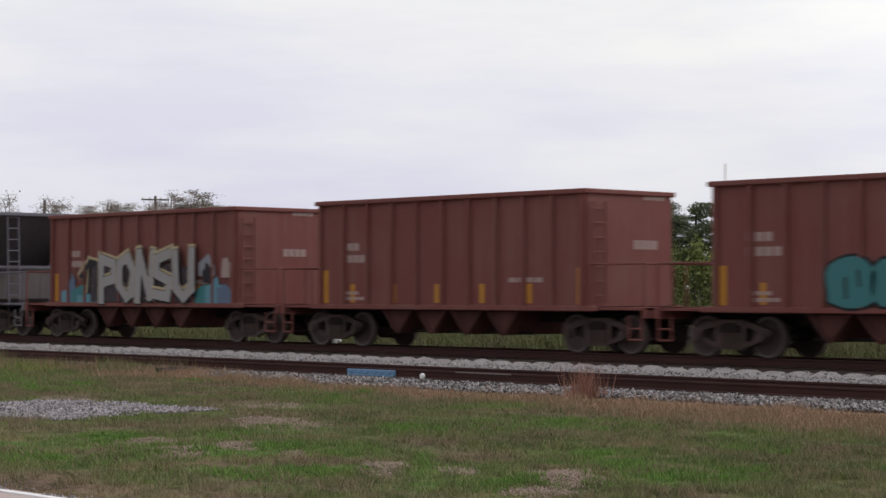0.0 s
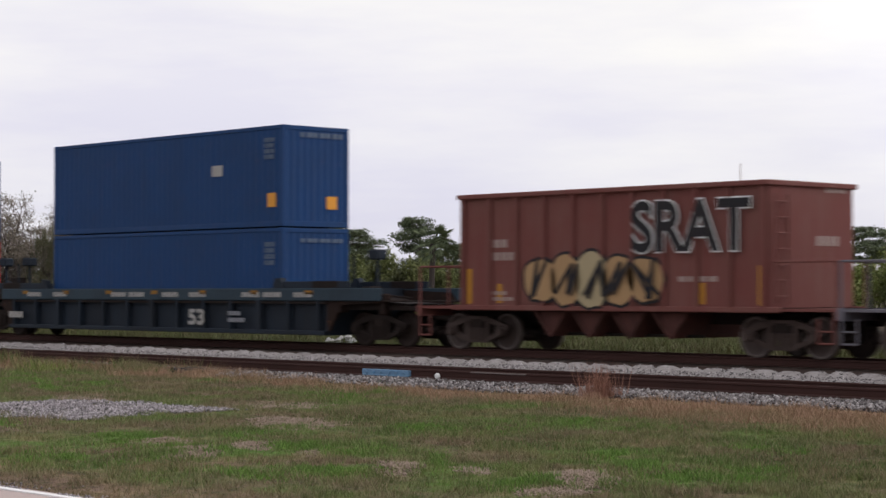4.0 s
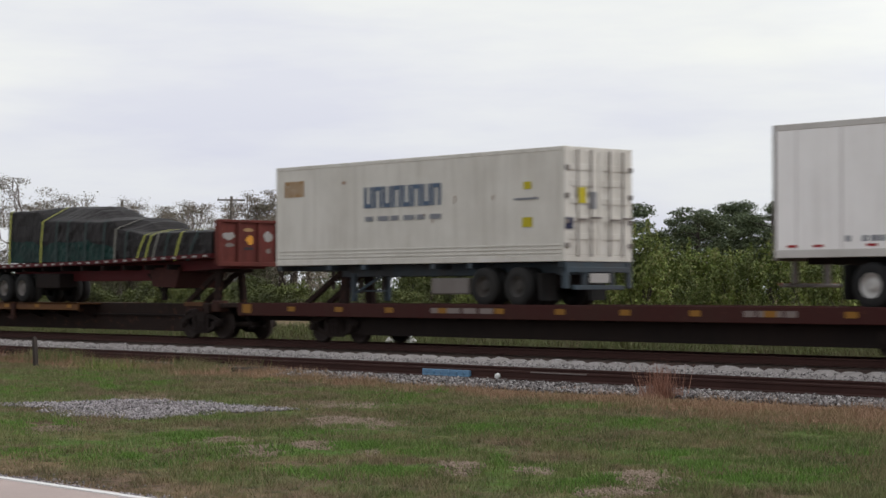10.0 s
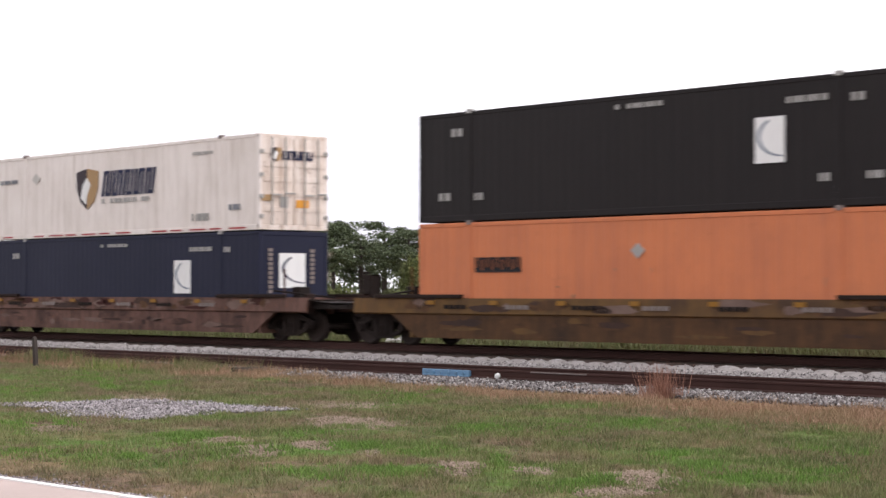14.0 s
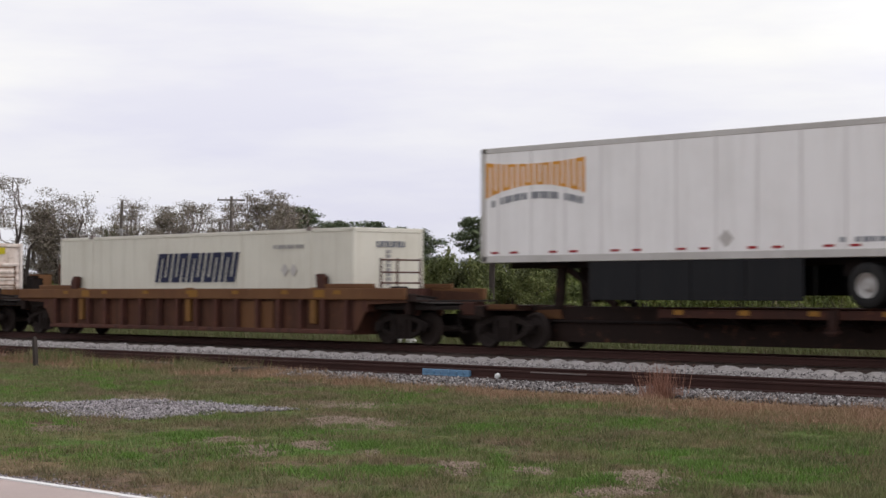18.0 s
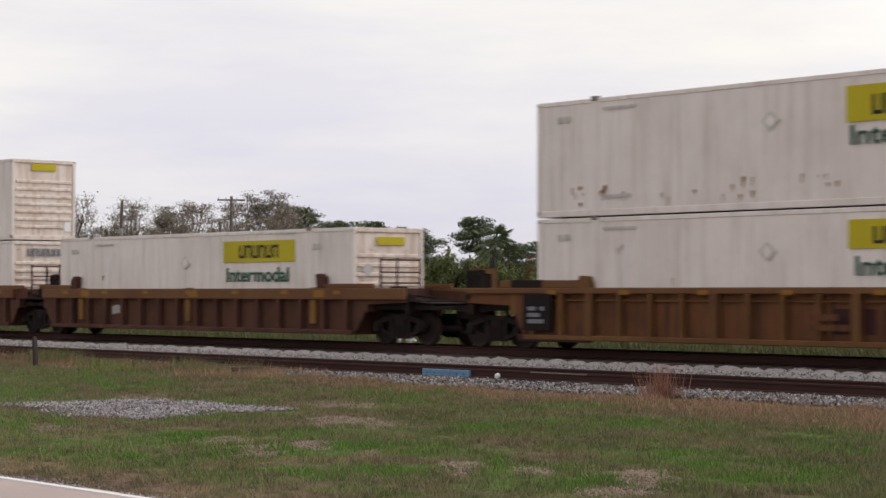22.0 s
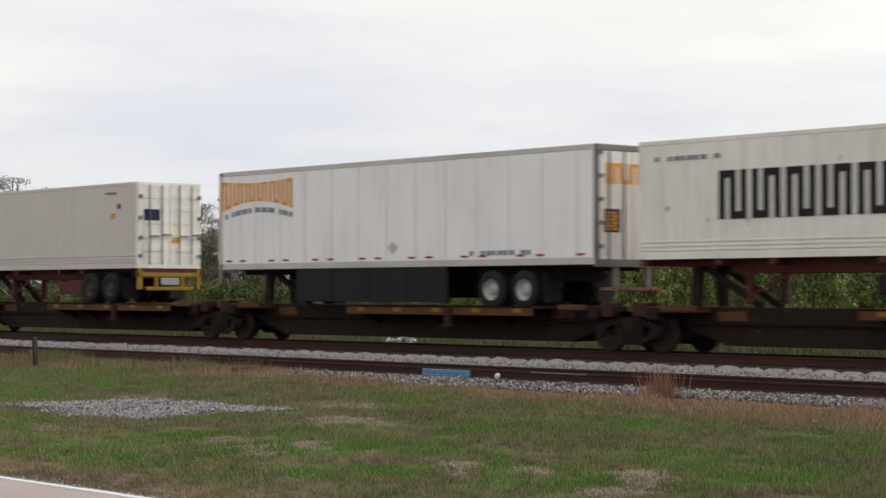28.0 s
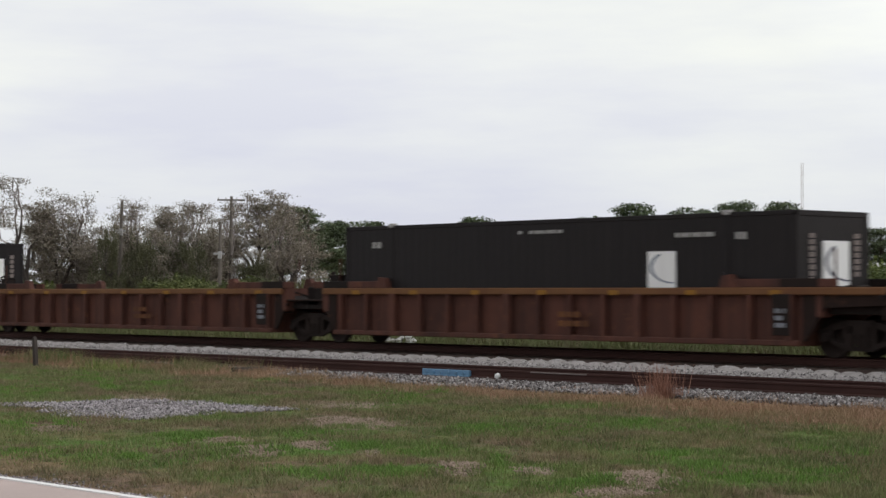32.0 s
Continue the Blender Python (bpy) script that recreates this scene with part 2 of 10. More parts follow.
MAROON = surface("well_car_maroon", (0.055, 0.018, 0.02), 0.7, grime=0.5, streak=0.4, dirt=(0.035, 0.024, 0.024))
WELL_BLUE = surface("well_car_slate_blue", (0.018, 0.026, 0.039), 0.65, grime=0.5, streak=0.4, dirt=(0.02, 0.02, 0.022))
WELL_BLUE_TOP = surface("well_car_blue_chord", (0.03, 0.052, 0.072), 0.6, grime=0.4, streak=0.2, dirt=(0.02, 0.022, 0.028))
FLAT_RED = surface("flatcar_oxide", (0.05, 0.016, 0.015), 0.8, grime=0.5, streak=0.4, dirt=(0.05, 0.03, 0.024), spot=0.3)
FLAT_DECK = surface("flatcar_deck", (0.09, 0.03, 0.024), 0.85, grime=0.6, dirt=(0.05, 0.03, 0.027))
SPINE = surface("spine_car_black_rust", (0.021, 0.0135, 0.012), 0.8, grime=0.6, streak=0.5, dirt=(0.03, 0.018, 0.015), spot=0.4)
SPINE_Y = surface("spine_platform_yellow", (0.12, 0.055, 0.022), 0.75, grime=0.7, streak=0.5, dirt=(0.06, 0.03, 0.022), spot=0.5)
SPINE_R = surface("spine_platform_rust", (0.055, 0.023, 0.017), 0.8, grime=0.7, streak=0.5, dirt=(0.028, 0.018, 0.016), spot=0.5)
STAND = surface("hitch_stand_rusty", (0.028, 0.0165, 0.0145), 0.85, grime=0.6, dirt=(0.016, 0.013, 0.012), spot=0.35)
WHITE_VAN = surface("trailer_white", (0.90, 0.885, 0.885), 0.45, grime=0.14, streak=0.18, dirt=(0.42, 0.39, 0.36), bump=0.05, vary=0.03)
# trailer ends: the side's white greyed, so their shade is in the base colour
WHITE_END_SHADED = surface("trailer_white_shaded_end", (0.77, 0.735, 0.705), 0.45, grime=0.2, streak=0.25, dirt=(0.42, 0.37, 0.31), bump=0.05, vary=0.03)
JOINT_GREY = surface("panel_joint_grey", (0.79, 0.77, 0.77), 0.5, grime=0.2, streak=0.3, dirt=(0.4, 0.37, 0.35), bump=0.05)
ALU = surface("aluminium_rail", (0.56, 0.54, 0.52), 0.45, metal=0.2, grime=0.3, streak=0.2, dirt=(0.25, 0.22, 0.2), bump=0.05)
ALU_DARK = surface("dull_rear_frame", (0.20, 0.18, 0.17), 0.55, metal=0.3, grime=0.3)
REEFER = surface("reefer_offwhite", (0.66, 0.635, 0.59), 0.55, grime=0.3, streak=0.4, dirt=(0.36, 0.33, 0.28), spot=0.05, bump=0.05, vary=0.04)
REEFER_W = surface("reefer_white", (0.86, 0.835, 0.78), 0.55, grime=0.25, streak=0.4, dirt=(0.4, 0.35, 0.28), spot=0.06, bump=0.05, vary=0.04)
REEFER_GREY = surface("reefer_pale_grey", (0.63, 0.575, 0.55), 0.55, grime=0.2, streak=0.25, dirt=(0.4, 0.36, 0.33), bump=0.05, vary=0.04)
BOX_BLUE = surface("container_blue", (0.014, 0.052, 0.155), 0.5, grime=0.25, streak=0.3, dirt=(0.03, 0.045, 0.075), spot=0.08, spec=0.1)
BOX_BLUE_PALE = surface("container_faded_blue", (0.036, 0.10, 0.213), 0.55, grime=0.25, streak=0.3, dirt=(0.04, 0.07, 0.11), spot=0.06)
BOX_RED = surface("container_red", (0.4, 0.022, 0.032), 0.5, grime=0.2, streak=0.3, dirt=(0.24, 0.018, 0.022), spec=0.1)
BOX_MAROON = surface("container_maroon", (0.15, 0.035, 0.03), 0.55, grime=0.3, streak=0.3, dirt=(0.1, 0.03, 0.025))
BOX_BLACK = surface("container_black", (0.0165, 0.0137, 0.0145), 0.5, grime=0.25, streak=0.25, dirt=(0.03, 0.026, 0.025))
BOX_NAVY = surface("container_navy", (0.0145, 0.0165, 0.038), 0.5, grime=0.25, streak=0.25, dirt=(0.02, 0.022, 0.035))
BOX_ORANGE = surface("container_orange", (0.585, 0.19, 0.082), 0.55, grime=0.4, streak=0.45, dirt=(0.36, 0.125, 0.075), spot=0.12)
BOX_WHITE = surface("container_white", (0.78, 0.715, 0.685), 0.5, grime=0.25, streak=0.4, dirt=(0.38, 0.31, 0.25), spot=0.07, bump=0.05, vary=0.03)
BOX_IVORY = surface("container_ivory", (0.71, 0.685, 0.60), 0.5, grime=0.22, streak=0.3, dirt=(0.4, 0.36, 0.28), bump=0.05, vary=0.03)
BOX_WHITE_END = surface("container_white_rusty_end", (0.77, 0.685, 0.63), 0.5, grime=0.35, streak=0.75, dirt=(0.34, 0.19, 0.10), spot=0.5, bump=0.05, vary=0.03)
INK_BLACK, INK_GREY = plain("ink_black", (0.02, 0.02, 0.024)), plain("ink_grey", (0.22, 0.23, 0.26))
INK_WHITE, INK_PALE = plain("ink_white", (0.80, 0.80, 0.80)), plain("ink_pale", (0.32, 0.32, 0.33))
INK_ORANGE, INK_YELLOW = plain("ink_orange", (0.72, 0.32, 0.04)), plain("ink_yellow", (0.49, 0.41, 0.015))
INK_GREEN, INK_BLUE = plain("ink_green", (0.04, 0.11, 0.075)), plain("ink_blue", (0.024, 0.03, 0.072))
INK_AMBER = plain("reflector_amber", (0.45, 0.21, 0.025))
INK_CHALK = plain("ink_chalky_pink", (0.33, 0.25, 0.23))
INK_MARK, INK_RED = plain("safety_yellow_faded", (0.26, 0.125, 0.02)), plain("ink_red", (0.34, 0.02, 0.022))
INK_TEAL, INK_SILVER = plain("spray_teal", (0.045, 0.17, 0.18)), plain("spray_silver", (0.29, 0.28, 0.28))
INK_SKY, INK_TAN = plain("spray_sky_blue", (0.10, 0.24, 0.30)), plain("spray_tan", (0.38, 0.24, 0.12))
INK_PINK, INK_LILAC = plain("spray_pink", (0.55, 0.15, 0.15)), plain("spray_lilac", (0.13, 0.115, 0.18))
INK_LIME = plain("plate_yellow_green", (0.42, 0.42, 0.01))
INK_CREAM = plain("spray_cream", (0.40, 0.33, 0.20))
INK_ROSE, INK_DUSK = plain("ink_faded_rose", (0.30, 0.075, 0.072)), plain("panel_dark_brown", (0.05, 0.04, 0.048))
INK_SLATE = plain("ink_slate_blue", (0.10, 0.14, 0.21))
INK_FAINT = plain("ink_faint_grey", (0.52, 0.495, 0.475))
INK_RUST = surface("rust_stain", (0.25, 0.13, 0.075), 0.85, grime=0.5, dirt=(0.42, 0.31, 0.23))
INK_SOFT = plain("ink_soft_grey", (0.21, 0.175, 0.165))
INK_WINE = plain("spray_wine", (0.16, 0.03, 0.03))
INK_FADED = plain("ink_faded_grey", (0.36, 0.35, 0.34))
RUBBER = surface("tyre_rubber", (0.02, 0.02, 0.021), 0.85, grime=0.4, dirt=(0.06, 0.055, 0.05))
RIM = surface("wheel_rim_white", (0.45, 0.44, 0.43), 0.4, metal=0.3, grime=0.3)
# darker copy of the rim, with the shade below the trailer in its colour
RIM_DULL = surface("wheel_rim_dull", (0.17, 0.16, 0.155), 0.5, metal=0.2, grime=0.5)
RIM_DARK = surface("wheel_rim_grimy", (0.05, 0.048, 0.047), 0.6, grime=0.4)
SKIRT = surface("side_skirt_black", (0.012, 0.0125, 0.015), 0.5, grime=0.2, dirt=(0.03, 0.03, 0.03))
SKIRT_GREY = surface("side_skirt_grey", (0.045, 0.045, 0.05), 0.5, grime=0.2)
CHASSIS_BLUE = surface("chassis_blue_grey", (0.05, 0.072, 0.092), 0.6, grime=0.5)
CHASSIS_RED = surface("chassis_oxide", (0.10, 0.022, 0.022), 0.65, grime=0.5)
CHASSIS_YELLOW = surface("chassis_yellow", (0.32, 0.19, 0.02), 0.6, grime=0.3)
BED_RED = surface("flatbed_red", (0.085, 0.011, 0.014), 0.6, grime=0.4, dirt=(0.05, 0.02, 0.02))
BULK_RED = surface("bulkhead_rust_red", (0.15, 0.04, 0.034), 0.75, grime=0.7, streak=0.7, dirt=(0.07, 0.026, 0.022), spot=0.5, scale=2.0)
TARP = surface("tarp_black", (0.0145, 0.0125, 0.013), 0.5, grime=0.35, streak=0.2, dirt=(0.034, 0.029, 0.03), bump=0.6, grain=9.0)
TARP_GREEN = surface("tarp_green_black", (0.007, 0.036, 0.031), 0.5, grime=0.7, streak=0.5, dirt=(0.011, 0.012, 0.013), bump=0.6, grain=7.0, scale=2.0)
STRAP_Y, STRAP_G = plain("strap_yellow", (0.37, 0.38, 0.07)), plain("strap_slate", (0.03, 0.055, 0.055))
STRAP_P = plain("strap_pale", (0.2, 0.19, 0.165))
LUMBER = surface("sawn_pine", (0.34, 0.285, 0.175), 0.75, grime=0.5, streak=0.0, dirt=(0.19, 0.125, 0.055), grain=14.0, vary=0.35)
LUMBER_END = surface("sawn_pine_ends", (0.27, 0.205, 0.1), 0.8, grime=0.5, streak=0.0, dirt=(0.24, 0.15, 0.05), grain=14.0, vary=0.35)
LUMBER_PALE = surface("sawn_pine_pale", (0.37, 0.315, 0.2), 0.75, grime=0.5, streak=0.0, dirt=(0.22, 0.155, 0.075), grain=14.0, vary=0.35)
RAIL = surface("rail_rust", (0.062, 0.03, 0.026), 0.75, metal=0.1, grime=0.4, streak=0.0, dirt=(0.028, 0.018, 0.016), grain=60.0)
TIE = surface("tie_weathered_wood", (0.045, 0.032, 0.027), 0.9, grime=0.4, streak=0.0, dirt=(0.09, 0.075, 0.065))
BALLAST_DARK = surface("ballast_stained", (0.06, 0.042, 0.036), 0.95, grime=0.4, streak=0.0, dirt=(0.03, 0.022, 0.02), grain=16.0, bump=1.0, vary=0.35)
BALLAST_BED = surface("ballast_bed", (0.29, 0.268, 0.262), 0.95, grime=0.6, streak=0.0, dirt=(0.17, 0.152, 0.148), grain=20.0, bump=1.0, vary=0.5, scale=8.0)
BALLAST_MIX = surface("ballast_mixed", (0.12, 0.108, 0.10), 0.95, grime=0.5, streak=0.0, dirt=(0.06, 0.05, 0.045), grain=16.0, bump=1.0, vary=0.4)
PALE_STONES = island("gravel_stones", [(0.07, 0.063, 0.066), (0.185, 0.167, 0.175), (0.285, 0.257, 0.268), (0.45, 0.41, 0.425)])
SHOULDER_STONES = island("soiled_ballast_stones", [(0.03, 0.025, 0.025), (0.105, 0.093, 0.093), (0.2, 0.183, 0.183), (0.40, 0.375, 0.37)])
STONES = island("ballast_stones", [(0.04, 0.034, 0.035), (0.14, 0.128, 0.128), (0.255, 0.235, 0.235), (0.47, 0.44, 0.44)])
CLODS = island("sandy_clods", [(0.12, 0.088, 0.062), (0.21, 0.155, 0.118), (0.30, 0.225, 0.18)])
JOINT_BLUE = surface("joint_bar_blue", (0.12, 0.25, 0.40), 0.5, grime=0.4, dirt=(0.2, 0.22, 0.24))
ROAD = surface("concrete_road", (0.45, 0.36, 0.34), 0.9, grime=0.3, streak=0.0, dirt=(0.25, 0.22, 0.2), grain=25.0)
LINE = surface("road_line_white", (0.75, 0.74, 0.74), 0.8, grime=0.3, streak=0.0, dirt=(0.5, 0.48, 0.46))
POLE = surface("pole_wood_grey", (0.16, 0.14, 0.125), 0.9, grime=0.3, dirt=(0.09, 0.075, 0.065))
GALV = surface("galvanised", (0.45, 0.45, 0.45), 0.5, metal=0.4, grime=0.2)
MAST = surface("mast_galvanised", (0.62, 0.58, 0.58), 0.6, metal=0.1, grime=0.2)
BARK = surface("bark_grey", (0.062, 0.052, 0.048), 0.95, grime=0.5, streak=0.0, dirt=(0.05, 0.04, 0.035), grain=20, bump=0.8)
STUCCO = surface("stucco_beige", (0.27, 0.235, 0.19), 0.9, grime=0.2, dirt=(0.3, 0.26, 0.2))
ROOF = surface("roof_pale", (0.36, 0.35, 0.345), 0.8, grime=0.2)
OAK_LEAF = island("oak_leaves", [(0.11, 0.1, 0.07), (0.18, 0.16, 0.118), (0.255, 0.22, 0.18), (0.34, 0.29, 0.25)])
TWIG = island("bare_twigs", [(0.13, 0.107, 0.1), (0.19, 0.16, 0.15), (0.25, 0.215, 0.205)])
PINE_LEAF = island("pine_needles", [(0.042, 0.06, 0.03), (0.076, 0.1, 0.05), (0.125, 0.152, 0.08)])
BUSH_LEAF = island("bush_leaves", [(0.08, 0.108, 0.025), (0.15, 0.195, 0.046), (0.215, 0.255, 0.07), (0.235, 0.225, 0.1)], patch=(0.075, 0.095, 0.03), patch_scale=0.45)
FIELD = island("field_blades", [(0.05, 0.07, 0.02), (0.085, 0.105, 0.032), (0.12, 0.13, 0.05)], patch=(0.095, 0.08, 0.042), patch_scale=0.5)
EVERGREEN = island("evergreen_leaves", [(0.05, 0.053, 0.026), (0.085, 0.088, 0.045), (0.135, 0.128, 0.075)])
SCRUB_LEAF = island("scrub_leaves", [(0.07, 0.088, 0.027), (0.135, 0.158, 0.052), (0.195, 0.208, 0.08)], patch=(0.055, 0.062, 0.028), patch_scale=0.35)
BLADES = island("grass_blades", [(0.045, 0.068, 0.018), (0.085, 0.13, 0.032), (0.12, 0.155, 0.045), (0.2, 0.16, 0.095), (0.29, 0.21, 0.145)], lawn=True)
WEED = island("weed_leaves", [(0.06, 0.09, 0.024), (0.10, 0.135, 0.038), (0.145, 0.17, 0.058), (0.21, 0.165, 0.095)], patch=(0.2, 0.14, 0.09), patch_scale=0.8)
LUSH = island("lush_blades", [(0.065, 0.12, 0.024), (0.10, 0.195, 0.034), (0.135, 0.245, 0.044), (0.17, 0.27, 0.06)])
STRAW = island("dry_grass", [(0.21, 0.12, 0.078), (0.32, 0.195, 0.128), (0.40, 0.27, 0.185)], patch=(0.22, 0.16, 0.088), patch_scale=0.9)
REED = island("dry_red_grass", [(0.17, 0.08, 0.056), (0.26, 0.127, 0.09), (0.33, 0.18, 0.13)])
RUBBLE = surface("white_rubble", (0.46, 0.455, 0.44), 0.9, grime=0.5, dirt=(0.25, 0.27, 0.24), grain=8)

# ---- mesh helpers ----
FINE = ("number_mark", "small_print", "lettering_mark", "twig_work", "reflective_tape", "stem_work")


class Form:
    """Gathers vertices and faces of one mesh."""

    def __init__(self):
        self.v, self.f = [], []

    def add(self, verts, faces):
        n = len(self.v)
        self.v += [tuple(p) for p in verts]
        self.f += [tuple(n + i for i in q) for q in faces]
        return self

    def box(self, x0, x1, y0, y1, z0, z1):
        x0, x1, y0, y1, z0, z1 = min(x0, x1), max(x0, x1), min(y0, y1), max(y0, y1), min(z0, z1), max(z0, z1)
        return self.add([(x, y, z) for x in (x0, x1) for y in (y0, y1) for z in (z0, z1)],
                        [(0, 1, 3, 2), (4, 6, 7, 5), (0, 4, 5, 1), (2, 3, 7, 6), (0, 2, 6, 4), (1, 5, 7, 3)])

    def rbox(self, x0, x1, y0, y1, z0, z1, c=0.02):
        """A box with chamfered edges."""
        vs, idx = [], {}
        for ix, x in ((0, x0), (1, x1)):
            for iy, y in ((0, y0), (1, y1)):
                for iz, z in ((0, z0), (1, z1)):
                    sx, sy, sz = (c, -c)[ix], (c, -c)[iy], (c, -c)[iz]
                    for k, p in enumerate(((x, y + sy, z + sz), (x + sx, y, z + sz), (x + sx, y + sy, z))):
                        idx[ix, iy, iz, k] = len(vs)
                        vs.append(p)
        g = idx
        fs = []
        for a in (0, 1):
            fs.append((g[a, 0, 0, 0], g[a, 1, 0, 0], g[a, 1, 1, 0], g[a, 0, 1, 0]))
            fs.append((g[0, a, 0, 1], g[1, a, 0, 1], g[1, a, 1, 1], g[0, a, 1, 1]))
            fs.append((g[0, 0, a, 2], g[1, 0, a, 2], g[1, 1, a, 2], g[0, 1, a, 2]))
            for b in (0, 1):
                fs.append((g[a, b, 0, 0], g[a, b, 1, 0], g[a, b, 1, 1], g[a, b, 0, 1]))
                fs.append((g[a, 0, b, 0], g[a, 1, b, 0], g[a, 1, b, 2], g[a, 0, b, 2]))
                fs.append((g[0, a, b, 1], g[1, a, b, 1], g[1, a, b, 2], g[0, a, b, 2]))
                for d in (0, 1):
                    fs.append((g[a, b, d, 0], g[a, b, d, 1], g[a, b, d, 2]))
        return self.add(vs, fs)

    def prism(self, pts, axis, a, b):
        """A polygon of (u, v) drawn out along an axis: 'y' takes (x, z), 'x' takes (y, z), 'z' takes (x, y)."""
        put = {"y": lambda p, d: (p[0], d, p[1]), "x": lambda p, d: (d, p[0], p[1]), "z": lambda p, d: (p[0], p[1], d)}[axis]
        n = len(pts)
        return self.add([put(p, a) for p in pts] + [put(p, b) for p in pts],
                        [tuple(range(n)), tuple(range(2 * n - 1, n - 1, -1))] + [(i, (i + 1) % n, n + (i + 1) % n, n + i) for i in range(n)])

    def rod(self, p, q, r, n=6, r2=None):
        """A round bar from p to q."""
        p, q = Vector(p), Vector(q)
        r2 = r if r2 is None else r2
        d = (q - p).normalized()
        u = d.orthogonal().normalized()
        w = d.cross(u)
        ring = [u * math.cos(2 * math.pi * i / n) + w * math.sin(2 * math.pi * i / n) for i in range(n)]
        return self.add([p + r * k for k in ring] + [q + r2 * k for k in ring],
                        [tuple(range(n - 1, -1, -1)), tuple(range(n, 2 * n))] + [(i, (i + 1) % n, n + (i + 1) % n, n + i) for i in range(n)])

    def bar(self, p, q, w, h):
        """A rectangular bar from p to q, w thick across y, h across the other way."""
        p, q = Vector(p), Vector(q)
        d = (q - p).normalized()
        u = Vector((0, 1, 0)) if abs(d.y) < 0.9 else Vector((1, 0, 0))
        s = d.cross(u).normalized()
        u, s = u * w / 2, s * h / 2
        return self.add([e + a * u + b * s for e in (p, q) for a, b in ((-1, -1), (1, -1), (1, 1), (-1, 1))],
                        [(0, 1, 2, 3), (7, 6, 5, 4), (0, 4, 5, 1), (1, 5, 6, 2), (2, 6, 7, 3), (3, 7, 4, 0)])

    def lathe(self, prof, c, n=24, caps=True):
        """A profile of (radius, y) turned about the y axis through c."""
        vs = [(c[0] + r * math.cos(2 * math.pi * i / n), c[1] + y, c[2] + r * math.sin(2 * math.pi * i / n)) for r, y in prof for i in range(n)]
        m = len(prof)
        fs = [(j * n + i, j * n + (i + 1) % n, (j + 1) * n + (i + 1) % n, (j + 1) * n + i) for j in range(m - 1) for i in range(n)]
        if caps:
            fs += [tuple(range(n)), tuple(range((m - 1) * n, m * n))]
        return self.add(vs, fs)

    def mesh(self, name, mat, smooth=False):
        me = bpy.data.meshes.new(name)
        me.from_pydata(self.v, [], self.f)
        bm = bmesh.new()
        bm.from_mesh(me)
        bmesh.ops.recalc_face_normals(bm, faces=bm.faces)
        bm.to_mesh(me)
        bm.free()
        if smooth:
            me.polygons.foreach_set("use_smooth", [True] * len(me.polygons))
        me.materials.append(mat)
        return me


def part(name, form, mat, parent, label="", smooth=False):
    """One mesh object under a thing or a part. form: a Form, or a mesh to share."""
    me = form.mesh(name, mat, smooth) if isinstance(form, Form) else form
    ob = new(name, me)
    ob.parent = parent
    if label:
        tagged(ob, label)
    if name in FINE:
        tagged(ob, kind="stuff")
    return ob


def thing(name, label, category, group="", m=None, kind=""):
    ob = new(name)
    ob.empty_display_size = 0.3
    if m is not None:
        ob.matrix_basis = m
    return tagged(ob, label, category, group, kind)


def solid(name, form, mat, label, category="", group="", kind="", smooth=False):
    return tagged(new(name, form.mesh(name, mat, smooth)), label, category, group, kind)


def loose(name, verts, faces, mat):
    me = bpy.data.meshes.new(name)
    me.from_pydata(verts, [], faces)
    me.materials.append(mat)
    return me


def fast_mesh(name, verts, tris, mat):
    """A mesh of triangles from arrays."""
    me = bpy.data.meshes.new(name)
    nv, nt = len(verts), len(tris)
    me.vertices.add(nv)
    me.vertices.foreach_set("co", np.asarray(verts, np.float32).ravel())
    me.loops.add(3 * nt)
    me.loops.foreach_set("vertex_index", np.asarray(tris, np.int32).ravel())
    me.polygons.add(nt)
    me.polygons.foreach_set("loop_start", np.arange(0, 3 * nt, 3, dtype=np.int32))
    me.update(calc_edges=True)
    me.materials.append(mat)
    return me

# ---- setting: ground, road, tracks ----
TRACK_FAR, TRACK_NEAR = 36.04, 28.45       # centre lines
ZN = -0.14                                  # rail top of the near track
GAUGE = 0.7175
GROUND_Z = -0.30


# low hummocks of bare soil in the lawn (x, y, height, half-width)
MOUNDS = [(-12.75, 13.5, 0.07, 0.6), (-18.0, 12.9, 0.045, 0.5), (-14.8, 13.0, 0.04, 0.5), (-22.44, 12.82, 0.04, 0.6), (-18.1, 13.8, 0.04, 0.4)]


def ground_height(x, y):
    """Rolling lawn, a low bed under each track, a flat field beyond."""
    h = GROUND_Z + 0.05 * noise.noise((x * 0.13, y * 0.13, 3.1)) + 0.02 * noise.noise((x * 0.6, y * 0.6, 0.4))
    for mx, my, high, wide in MOUNDS:
        h += high * math.exp(-((x - mx) ** 2 + (y - my) ** 2) / (wide * wide))
    if y < 9.4:
        h = GROUND_Z - 0.06
    for c, half, top in ((TRACK_NEAR, 2.1, ZN - 0.26), (TRACK_FAR, 2.4, -0.27)):
        k = max(0.0, min(1.0, (half + 0.6 - abs(y - c)) / 0.6))
        h = h * (1 - k) + (top - 0.12) * k
    return h


def graded(lo, hi, near_lo, near_hi, step, grow):
    """Coordinates that are close together in the middle and spread outwards."""
    out, x = [], near_lo
    while x < near_hi:
        out.append(x)
        x += step
    st = step
    left = [near_lo]
    while left[-1] > lo:
        st *= grow
        left.append(left[-1] - st)
    st = step
    right = [near_hi]
    while right[-1] < hi:
        st *= grow
        right.append(right[-1] + st)
    return left[:0:-1] + out + right


